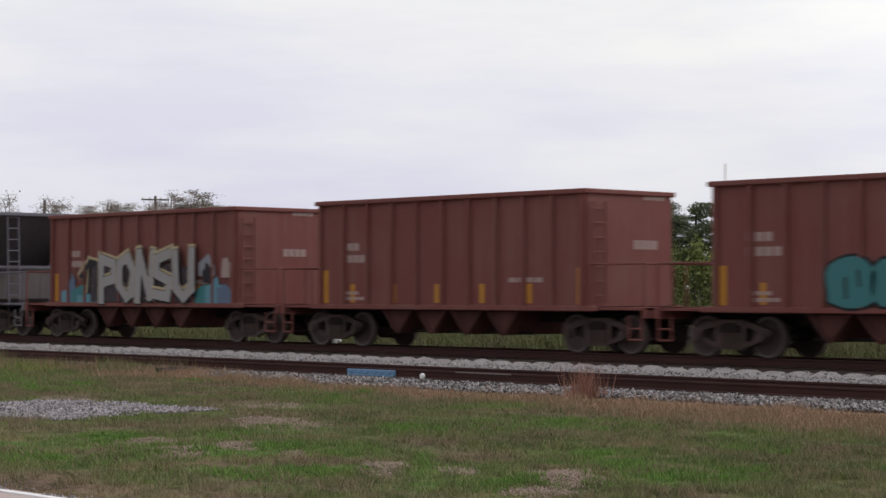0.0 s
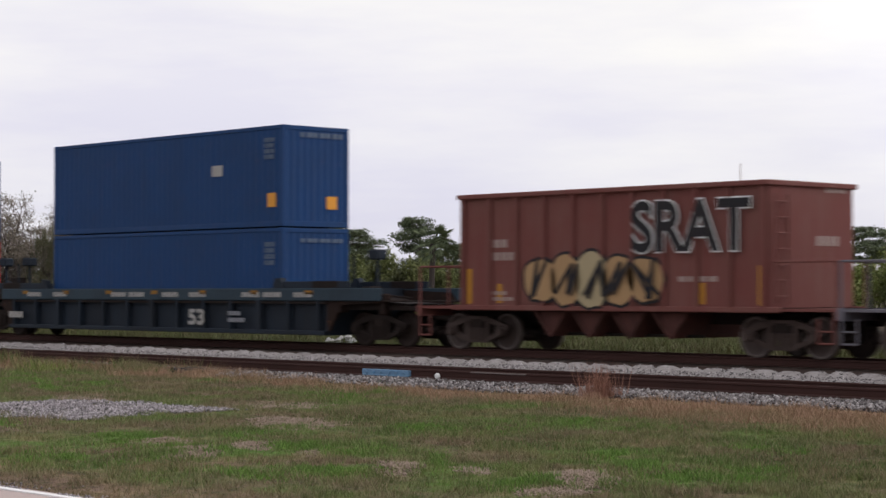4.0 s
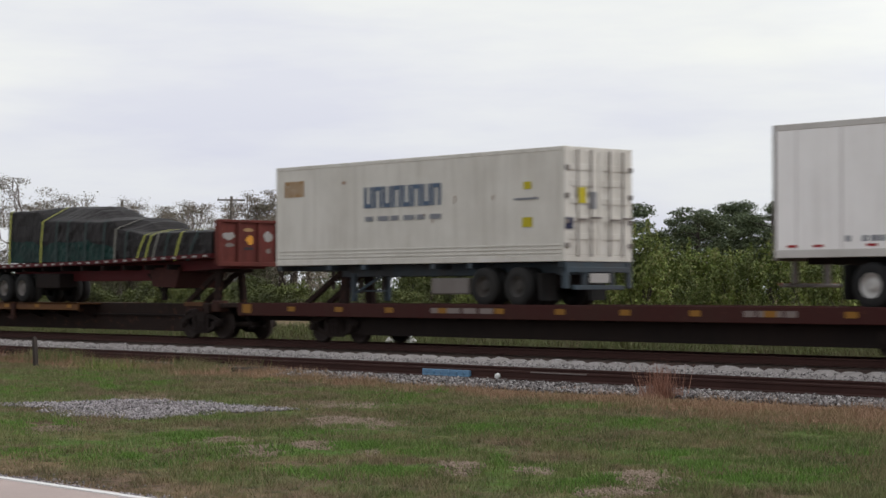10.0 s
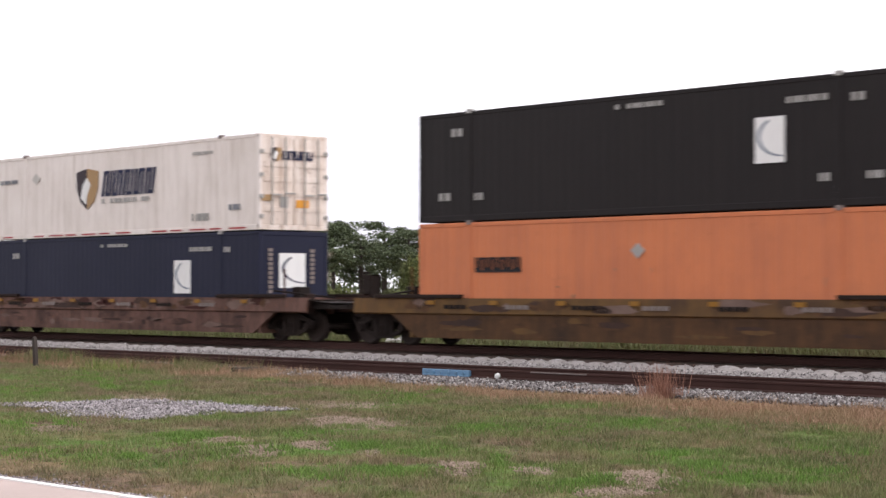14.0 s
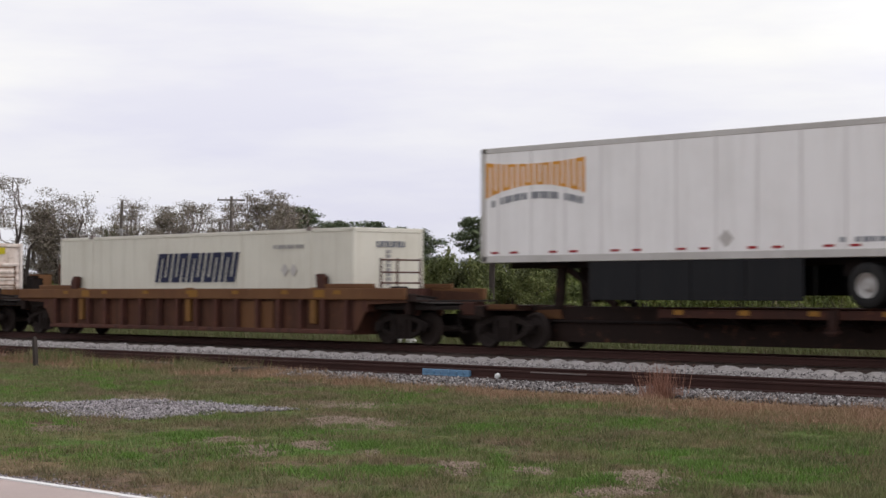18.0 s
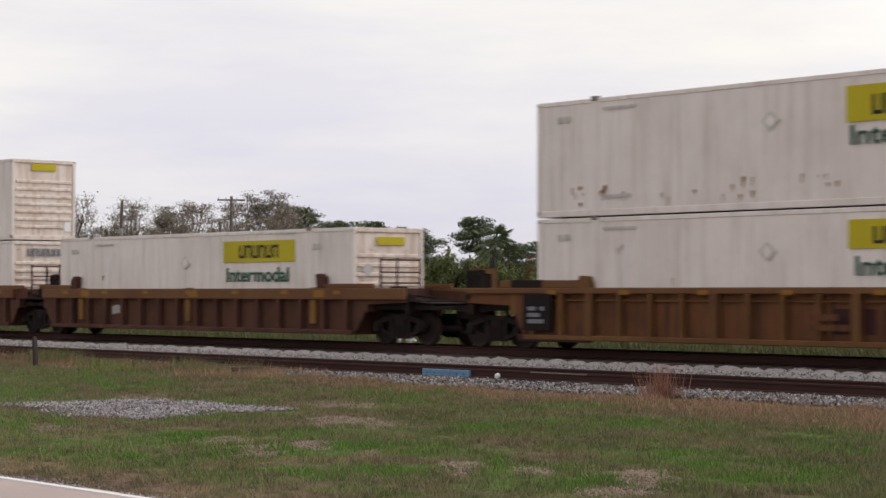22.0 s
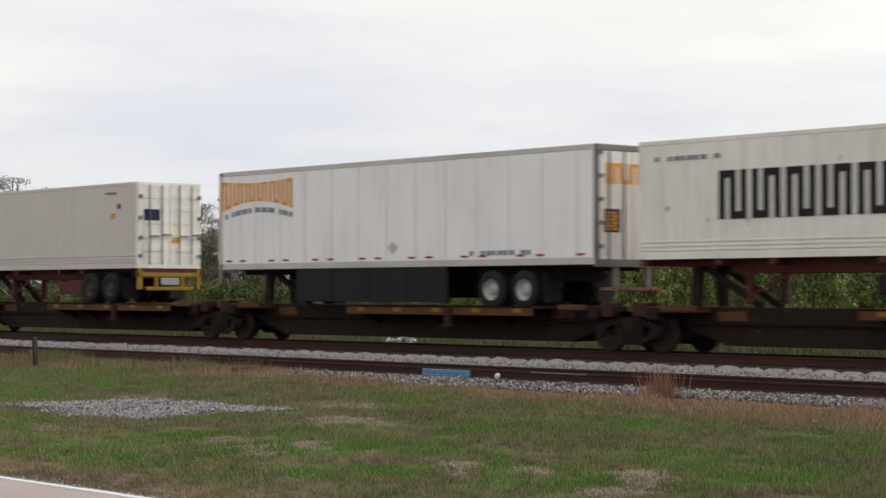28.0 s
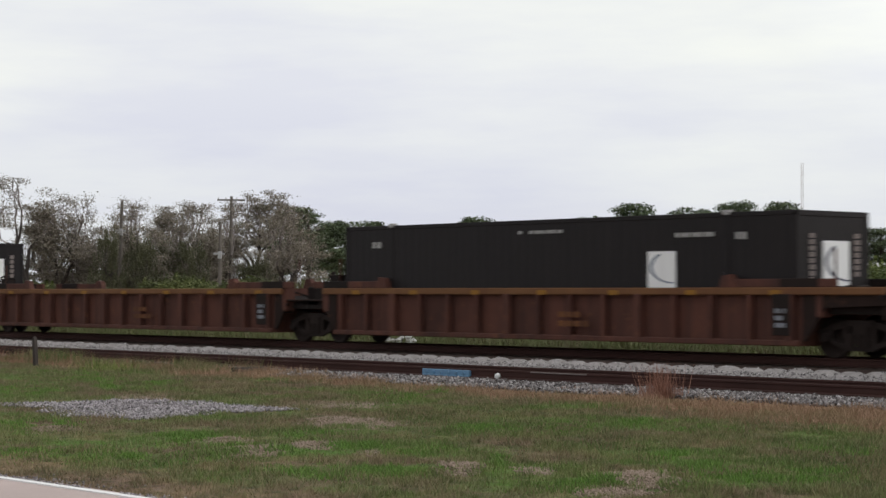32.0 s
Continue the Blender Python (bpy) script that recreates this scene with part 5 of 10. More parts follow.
def blocks(box, name, a, b, z0, z1, n, mat, slant=0.0, label="", arch=0.0, proud=0.016, gap=0.15, end=False, pen=0.2):
    """A row of n plain framed shapes where a company's mark stands. arch: how much taller the outer ones are; pen: the width of the frame."""
    w, L, ep = SIZES[box.name]
    p = (b - a) / n

    def put(x, t):
        u = 2 * (x - a) / (b - a) - 1
        lo, hi = z0 + arch * (1 - u * u), z1 - arch * 0.3 * (1 - u * u)
        z = lo + (hi - lo) * t
        return (x + slant * (z - z0) - (w if end else L) / 2, z)
    for i in range(n):
        f = Form()
        x0, x1 = a + i * p, a + (i + 1 - gap) * p
        s = min(pen * (z1 - z0), 0.225 * (x1 - x0))
        k = s / (z1 - z0) * 0.9
        m = (x0 + x1) / 2
        if x1 - x0 < 0.36:
            s, k = 0.29 * (x1 - x0), 0.2
            cells = [(x0, x0 + s, 0, 1), (x1 - s, x1, 0, 1), (x0 + s, x1 - s, (1 - k) * (i % 2), (1 - k) * (i % 2) + k)]
        else:
            cells = [(x0, x0 + s, 0, 1), (m - s / 2, m + s / 2, 0, 1), (x1 - s, x1, 0, 1)]
        if x1 - x0 < 0.36:
            pass
        elif i % 2:
            cells += [(x0 + s, m - s / 2, 0, k), (m + s / 2, x1 - s, 1 - k, 1)]
        else:
            cells += [(x0 + s, m - s / 2, 1 - k, 1), (m + s / 2, x1 - s, 0, k)]
        for xa, xb, ta, tb in cells:
            q = [put(xa, ta), put(xb, ta), put(xb, tb), put(xa, tb)]
            if end:
                f.prism(q, "x", L / 2 - 0.01, L / 2 + ep + 0.004)
            else:
                f.prism(q, "y", -w / 2 - proud, -w / 2 + 0.004)
        part(name, f, mat, box, label)


def bars(box, name, a, b, z0, z1, n, mat, end=False, rows=1, arch=0.0):
    """Small print as bars of uneven width, the middle raised by arch."""
    w, L, ep = SIZES[box.name]
    f = Form()
    dz = (z1 - z0) / rows
    for r in range(rows):
        for i in range(n):
            if n > 7 and (i * 5 + 2) % 7 == 0:
                continue
            u = 2 * (i + 0.5) / n - 1
            x0, x1 = a + (b - a) * i / n, a + (b - a) * (i + (0.6 + 0.2 * ((i * 3 + r) % 2) if n > 1 else 0.72 + 0.04 * (r * 7 % 3))) / n
            za, zb = z0 + r * dz + arch * (1 - u * u), z0 + (r + (0.75 if rows < 11 else 0.86)) * dz + arch * (1 - u * u)
            if end:
                f.box(L / 2 - 0.01, L / 2 + ep + 0.004, x0 - w / 2, x1 - w / 2, za, zb)
            else:
                f.box(x0 - L / 2, x1 - L / 2, -w / 2 - 0.015, -w / 2 + 0.004, za, zb)
    return part(name, f, mat, box)


def words(parent, name, text, x, y, z, size, mat, label="", stretch=1.0, shear=0.0, fat=0.0):
    """Readable lettering that faces the near side; x, z: the start of its base line."""
    cu = bpy.data.curves.new(name, "FONT")
    cu.body, cu.size, cu.extrude, cu.offset, cu.shear = text, size, 0.004, fat, shear
    cu.materials.append(mat)
    ob = new(name, cu)
    ob.parent = parent
    ob.matrix_basis = pose(x, y, z, 90, 0, 0) @ Matrix.Diagonal((stretch, 1, 1, 1))
    if label:
        tagged(ob, label)
    return ob


TYRE = Form().lathe([(0.28, -0.14), (0.30, -0.15), (0.46, -0.14), (0.50, -0.10), (0.505, 0.10), (0.46, 0.14), (0.30, 0.15), (0.28, 0.14)], (0, 0, 0), 28, False).mesh("tyre", RUBBER, True)
RIM_FORM = Form().lathe([(0.06, -0.10), (0.10, -0.11), (0.13, -0.04), (0.22, -0.03), (0.26, -0.12), (0.29, -0.14), (0.285, 0.13), (0.1, 0.1)], (0, 0, 0), 24)
RIM_MESH, RIM_MESH_DULL, RIM_MESH_DARK = [RIM_FORM.mesh("rim", mt, True) for mt in (RIM, RIM_DULL, RIM_DARK)]


def road_wheels(tr, xs, z, rim=None):
    """Tandem axles with twin wheels on both sides."""
    for x in xs:
        ax = part("axle", Form().rod((x, -1.1, z + 0.5), (x, 1.1, z + 0.5), 0.07, 8), UNDER, tr)
        for sy in (-1, 1):
            for k, yy in ((0, 1.12), (1, 0.80)):
                wh = part("wheel", TYRE, None, ax)
                wh.location, wh.rotation_euler.z = (x, sy * yy, z + 0.505), 0 if sy < 0 else math.pi
                if k == 0:
                    r = part("rim", rim or RIM_MESH, None, ax)
                    r.location, r.rotation_euler.z = wh.location, wh.rotation_euler.z


def van_trailer(label, s0, s1, z, nose_right, mat, end_mat, skirt, rub=0.18, rub_mat=None, wheels_from_tail=(2.6, 3.85), panels=13):
    """A box semi-trailer. z: the deck that it stands on."""
    L, w = s1 - s0, 2.59
    e, hy = L / 2, w / 2
    tr = rolling("van_trailer", label, "semi-trailer", (s0 + s1) / 2, z, "box trailers on the train")
    SIZES[tr.name] = (w, L, 0.02 if nose_right else 0.056)
    zb, zt = 1.12, 4.10
    nose = 1 if nose_right else -1
    for sy in (-1, 1):
        part("side_panel", Form().box(-e + 0.05, e - 0.05, sy * hy, sy * (hy - 0.04), zb + rub, zt - 0.14), mat, tr)
        for i in range(panels):
            x = -e + L * (i + 0.5) / panels
            part("panel_joint", Form().rbox(x - 0.04, x + 0.04, sy * hy - 0.008, sy * hy + 0.008, zb + rub, zt - 0.14, 0.004), JOINT_GREY, tr)
        part("top_rail", Form().rbox(-e, e, sy * (hy - 0.02) - 0.03, sy * (hy - 0.02) + 0.03, zt - 0.14, zt, 0.012), ALU, tr)
        part("bottom_rail", Form().rbox(-e, e, sy * (hy - 0.02) - 0.03, sy * (hy - 0.02) + 0.03, zb, zb + rub, 0.012), rub_mat or ALU, tr)
        f, g = Form(), Form()
        wt = 0.14 if rub < 0.25 else 0.085
        n = 22 if rub < 0.25 else 40
        for i in range(n):
            x = -e + 0.5 + (L - 1.0) * i / (n - 1)
            zz = zb + rub + 0.05 if rub < 0.25 else zb + rub * 0.62
            if rub < 0.25 and i % 3 == 2:
                continue
            (f if (i % 2 == 0 or rub < 0.25) else g).box(x - wt, x + wt, sy * hy - 0.014, sy * hy + 0.014, zz, zz + 0.055)
        part("reflective_tape", f, INK_RED, tr)
        if g.v:
            part("reflective_tape", g, INK_WHITE, tr)
    part("roof", Form().box(-e, e, -hy + 0.05, hy - 0.05, zt - 0.04, zt - 0.01), ALU, tr)
    part("floor", Form().box(-e, e, -hy + 0.05, hy - 0.05, zb, zb + 0.14), UNDER, tr)
    for sy in (-0.5, 0.5):
        part("floor_beam", Form().box(-e + 0.3, e - 0.3, sy - 0.05, sy + 0.05, zb - 0.14, zb), UNDER, tr)
    # nose
    xn = nose * e
    part("nose_wall", Form().box(xn, xn - nose * 0.05, -hy + 0.05, hy - 0.05, zb + rub, zt - 0.14), end_mat, tr)
    for yy in (-hy + 0.06, hy - 0.06):
        part("nose_post", Form().rbox(xn - nose * 0.13, xn + nose * 0.012, yy - 0.07, yy + 0.07, zb, zt, 0.03), ALU, tr)
    for za, zc in ((zt - 0.14, zt), (zb, zb + rub)):
        part("nose_rail", Form().rbox(xn - nose * 0.08, xn + nose * 0.012, -hy + 0.1, hy - 0.1, za, zc, 0.012), ALU, tr)
    # tail with its doors
    xt = -nose * e
    part("rear_frame", Form().rbox(xt - 0.06, xt + 0.06, -hy, -hy + 0.12, zb, zt, 0.015).rbox(xt - 0.06, xt + 0.06, hy - 0.12, hy, zb, zt, 0.015).rbox(xt - 0.06, xt + 0.06, -hy, hy, zt - 0.16, zt, 0.015).rbox(xt - 0.07, xt + 0.07, -hy, hy, zb - 0.06, zb + 0.14, 0.015), ALU_DARK, tr)
    for a, b in ((-hy + 0.12, -0.01), (0.01, hy - 0.12)):
        door = part("rear_door", Form().rbox(xt - nose * 0.045, xt + nose * 0.02, a, b, zb + 0.14, zt - 0.16, 0.008), end_mat, tr)
        for q in (0.28, 0.74) if a < 0 else (0.26, 0.72):
            yy = a + (b - a) * q
            part("lock_rod", Form().rod((xt - nose * 0.07, yy, zb + 0.1), (xt - nose * 0.07, yy, zt - 0.12), 0.02), ALU_DARK, door)
        hy2 = a if a < 0 else b
        for i in range(5):
            part("hinge", Form().rbox(xt - nose * 0.08, xt - nose * 0.02, hy2 - 0.09, hy2 + 0.09, zb + 0.4 + i * 0.58, zb + 0.5 + i * 0.58, 0.01), ALU_DARK, door)
    part("bumper", Form().rbox(xt - 0.05, xt + 0.05, -1.05, 1.05, 0.47, 0.56, 0.02).rbox(xt - 0.05, xt + 0.05, -0.65, -0.5, 0.55, zb, 0.01).rbox(xt - 0.05, xt + 0.05, 0.5, 0.65, 0.55, zb, 0.01), ALU_DARK, tr)
    f = Form()
    for i in range(8):
        f.box(xt - nose * 0.055, xt - nose * 0.07, -1.05 + i * 0.27, -1.05 + i * 0.27 + 0.14, 0.51, 0.57)
    part("reflective_tape", f, INK_RED, tr)
    # running gear
    axles = [xt + nose * a for a in wheels_from_tail]
    road_wheels(tr, axles, 0.0, RIM_MESH if skirt else RIM_MESH_DULL)
    cx = sum(axles) / 2
    part("slider_frame", Form().box(cx - 1.6, cx + 1.6, -0.75, 0.75, 0.72, zb - 0.05), UNDER, tr)
    for sy in (-1, 1):
        part("mud_flap", Form().box(cx - nose * 1.35, cx - nose * 1.38, sy * 0.65, sy * 1.25, 0.2, 0.95), RUBBER, tr)
    lg = xn - nose * 3.4
    part("landing_gear", Form().rbox(lg - 0.08, lg + 0.08, -0.72, -0.56, 0.18, zb, 0.02).rbox(lg - 0.08, lg + 0.08, 0.56, 0.72, 0.18, zb, 0.02).rbox(lg - 0.16, lg + 0.16, -0.8, -0.48, 0.12, 0.18, 0.01).rbox(lg - 0.16, lg + 0.16, 0.48, 0.8, 0.12, 0.18, 0.01)
         .bar((lg, -0.6, 0.45), (lg, 0.6, 0.45), 0.05, 0.05).bar((lg, -0.6, 0.35), (lg + nose * 0.9, -0.6, zb - 0.05), 0.05, 0.06), UNDER, tr)
    if skirt:
        a, b = sorted((cx + nose * 2.3, lg - nose * 0.5))
        n = 4
        for i in range(n):
            x0, x1 = a + (b - a) * i / n, a + (b - a) * (i + 1) / n - 0.02
            part("side_skirt", Form().rbox(x0, x1, -hy + 0.02, -hy + 0.06, 0.17, zb - 0.01, 0.008), skirt, tr, "black aerodynamic side skirt panel")
            part("side_skirt", Form().rbox(x0, x1, hy - 0.06, hy - 0.02, 0.28, zb - 0.01, 0.008), skirt, tr)
        if skirt is SKIRT_GREY:
            part("skirt_lip", Form().box(a, b, -hy + 0.012, -hy + 0.03, 0.28, 0.45), ALU_DARK, tr)
    return tr


def chassis(label, s0, s1, z, mat, tail_mat, genset=True):
    """A skeletal container chassis with its tail to the right."""
    L = s1 - s0
    e = L / 2
    ch = rolling("container_chassis", label, "chassis", (s0 + s1) / 2, z, "container chassis on the train")
    for sy in (-0.55, 0.55):
        part("main_beam", Form().rbox(-e + 2.4, e - 0.1, sy - 0.06, sy + 0.06, 0.80, 1.12, 0.015), mat, ch)
        part("gooseneck", Form().rbox(-e, -e + 2.6, sy - 0.06, sy + 0.06, 0.98, 1.12, 0.015), mat, ch)
    for x in (-e + 0.15, -e + 2.5, -2.0, 1.0, e - 3.6, e - 0.12):
        part("bolster", Form().rbox(x - 0.09, x + 0.09, -1.2, 1.2, 0.98, 1.13, 0.015), mat, ch)
    road_wheels(ch, (e - 3.0, e - 1.7), 0.0, RIM_MESH_DARK)
    part("suspension", Form().box(e - 3.6, e - 1.0, -0.6, 0.6, 0.55, 0.82), UNDER, ch)
    part("tail_frame", Form().rbox(e - 0.12, e + 0.02, -1.2, -1.05, 0.45, 1.12, 0.015).rbox(e - 0.12, e + 0.02, 1.05, 1.2, 0.45, 1.12, 0.015).rbox(e - 0.1, e + 0.02, -1.2, 1.2, 0.86, 1.0, 0.015).rbox(e - 0.08, e + 0.02, -0.9, 0.9, 0.42, 0.54, 0.015)
         .rbox(e - 0.1, e + 0.02, -0.55, -0.45, 0.45, 0.9, 0.01).rbox(e - 0.1, e + 0.02, 0.45, 0.55, 0.45, 0.9, 0.01), tail_mat, ch)
    part("number_plate_panel", Form().box(e + 0.02, e + 0.035, -0.35, 0.35, 0.6, 0.84), INK_FADED, ch, "blank pale rear plate")
    part("landing_gear", Form().rbox(-e + 2.9, -e + 3.06, -0.7, -0.54, 0.1, 0.9, 0.02).rbox(-e + 2.9, -e + 3.06, 0.54, 0.7, 0.1, 0.9, 0.02).bar((-e + 2.98, -0.6, 0.4), (-e + 2.98, 0.6, 0.4), 0.05, 0.05).bar((-e + 2.98, -0.62, 0.3), (-e + 4.2, -0.62, 0.8), 0.05, 0.06), mat, ch)
    for sy in (-1, 1):
        part("mud_flap", Form().box(e - 0.95, e - 0.92, sy * 0.6, sy * 1.2, 0.15, 0.85), RUBBER, ch)
    if genset:
        part("generator_box", Form().rbox(0.75, 2.3, -1.05, -0.3, 0.3, 0.74, 0.03), genset, ch, "underslung generator box")
    return ch


def flatbed(label, s0, s1, z, tail_left, bed_mat, wheels, bulkhead=True):
    L = s1 - s0
    e = L / 2
    fb = rolling("flatbed_trailer", label, "flatbed trailer", (s0 + s1) / 2, z, "flatbed trailers on the train")
    d = 1 if tail_left else -1
    # the bed cambers up towards its middle and nose
    tail, nose = -d * e, d * e
    part("bed", Form().prism([(tail, 1.19), (tail + d * 0.5 * L, 1.28), (nose, 1.42), (nose, 1.56), (tail + d * 0.5 * L, 1.42), (tail, 1.33)], "y", -1.28, 1.28), bed_mat, fb)
    for sy in (-1, 1):
        part("rub_rail", Form().prism([(tail, 1.21), (tail + d * 0.5 * L, 1.30), (nose, 1.44), (nose, 1.54), (tail + d * 0.5 * L, 1.40), (tail, 1.31)], "y", sy * 1.28, sy * 1.325), bed_mat, fb)
        f = Form()
        for i in range(24):
            u = (i + 0.5) / 24
            zz = 1.26 + (0.09 * u * 2 if u < 0.5 else 0.09 + 0.14 * (u - 0.5) * 2)
            x = tail + d * u * L
            f.box(x - 0.1, x + 0.1, sy * 1.33 - 0.006, sy * 1.33 + 0.006, zz - 0.03, zz + 0.03)
        part("reflective_tape", f, INK_FADED, fb)
        part("main_beam", Form().prism([(tail + d * 0.3, 1.2), (tail + d * 0.3, 0.95), (tail + d * 0.3 * L, 0.74), (tail + d * 0.72 * L, 0.74), (tail + d * 0.86 * L, 1.22), (nose, 1.28), (nose, 1.42), (tail + d * 0.5 * L, 1.28)], "y", sy * 0.5 - 0.05, sy * 0.5 + 0.05), bed_mat, fb)
    for i in range(9):
        x = tail + d * (0.8 + i * (L - 2.0) / 9)
        part("cross_member", Form().box(x - 0.05, x + 0.05, -1.25, 1.25, 1.08, 1.24), UNDER, fb)
    road_wheels(fb, [tail + d * a for a in wheels], 0.0, RIM_MESH_DULL if s0 > -300 and s0 < -250 else None)
    part("suspension", Form().box(tail + d * (wheels[0] - 0.7), tail + d * (wheels[1] + 0.7), -0.6, 0.6, 0.55, 1.0), UNDER, fb)
    for sy in (-1, 1):
        part("mud_flap", Form().box(tail + d * 0.15, tail + d * 0.18, sy * 0.65, sy * 1.25, 0.25, 1.2), RUBBER, fb)
    if bulkhead:
        part("tool_box", Form().rbox(tail + d * (wheels[1] + 1.6) - 0.8, tail + d * (wheels[1] + 1.6) + 0.8, -1.15, -0.55, 0.5, 1.0, 0.03), UNDER, fb)
    lg = nose - d * 3.6
    part("landing_gear", Form().rbox(lg - 0.08, lg + 0.08, -0.72, -0.56, 0.1, 1.1, 0.02).rbox(lg - 0.08, lg + 0.08, 0.56, 0.72, 0.1, 1.1, 0.02).bar((lg, -0.64, 0.3), (lg - d * 1.0, -0.64, 0.95), 0.05, 0.06).bar((lg, -0.6, 0.5), (lg, 0.6, 0.5), 0.05, 0.05), UNDER, fb)
    if bulkhead and s0 < -250:
        part("support_box", Form().prism([(lg - d * 0.55, 1.15), (lg - d * 0.3, 0.55), (lg + d * 1.0, 0.5), (lg + d * 1.25, 1.15)], "y", -0.9, 0.9), FLAT_RED, fb, "dark deep box under the gooseneck")
    if bulkhead:
        face = nose + d * 0.16
        bulk = part("bulkhead", Form().rbox(nose, face, -1.16, 1.16, 1.24, 2.58, 0.01), BULK_RED, fb, "rust-red front bulkhead with worn pale patches")
        for yy in (-1.1, -0.38, 0.38, 1.1):
            part("bulkhead_post", Form().rbox(face - d * 0.02, face + d * 0.07, yy - 0.06, yy + 0.06, 1.3, 2.52, 0.015), BULK_RED, bulk)
        for za, zc in ((1.16, 1.3), (2.52, 2.61)):
            part("bulkhead_rail", Form().rbox(face - d * 0.02, face + d * 0.072, -1.17, 1.17, za, zc, 0.015), BULK_RED, bulk)
        rnd = random.Random(int(-s0))
        for cy, cz, ry, rz, mt in ((-0.75, 2.1, 0.24, 0.13, INK_FADED), (-0.72, 1.82, 0.17, 0.07, INK_SOFT), (0.74, 2.08, 0.17, 0.17, INK_FADED), (0.76, 1.65, 0.1, 0.08, INK_SOFT), (0.0, 2.3, 0.2, 0.06, INK_TAN), (0.05, 1.98, 0.14, 0.15, INK_RED if s0 > -250 else INK_ORANGE), (0.0, 1.72, 0.2, 0.05, INK_DUSK)):
            rim = [(cy + ry * math.cos(q * 0.5236) * rnd.uniform(0.7, 1.2), cz + rz * math.sin(q * 0.5236) * rnd.uniform(0.7, 1.2)) for q in range(12)]
            part("worn_patch", Form().prism(rim, "x", face + d * 0.003, face + d * 0.009), mt, bulk)
        part("gooseneck_plate", Form().prism([(nose - d * 2.9, 1.34), (nose - d * 2.6, 1.02), (nose, 1.1), (nose, 1.42)], "y", -0.78, 0.78), bed_mat, fb)
    else:
        part("tail_frame", Form().rbox(tail, tail + d * 0.12, -1.22, 1.22, 0.98, 1.2, 0.015).rbox(tail + d * 0.02, tail + d * 0.1, -0.6, -0.5, 0.45, 1.0, 0.01).rbox(tail + d * 0.02, tail + d * 0.1, 0.5, 0.6, 0.45, 1.0, 0.01).rbox(tail, tail + d * 0.1, -1.15, 1.15, 0.42, 0.54, 0.01), SPINE, fb, "black rear frame and bumper")
        part("tail_lamp_panel", Form().rbox(tail - d * 0.01, tail + d * 0.01, -1.2, 1.2, 1.02, 1.14, 0.004), BED_RED, fb, "dark red rear sill")
    return fb


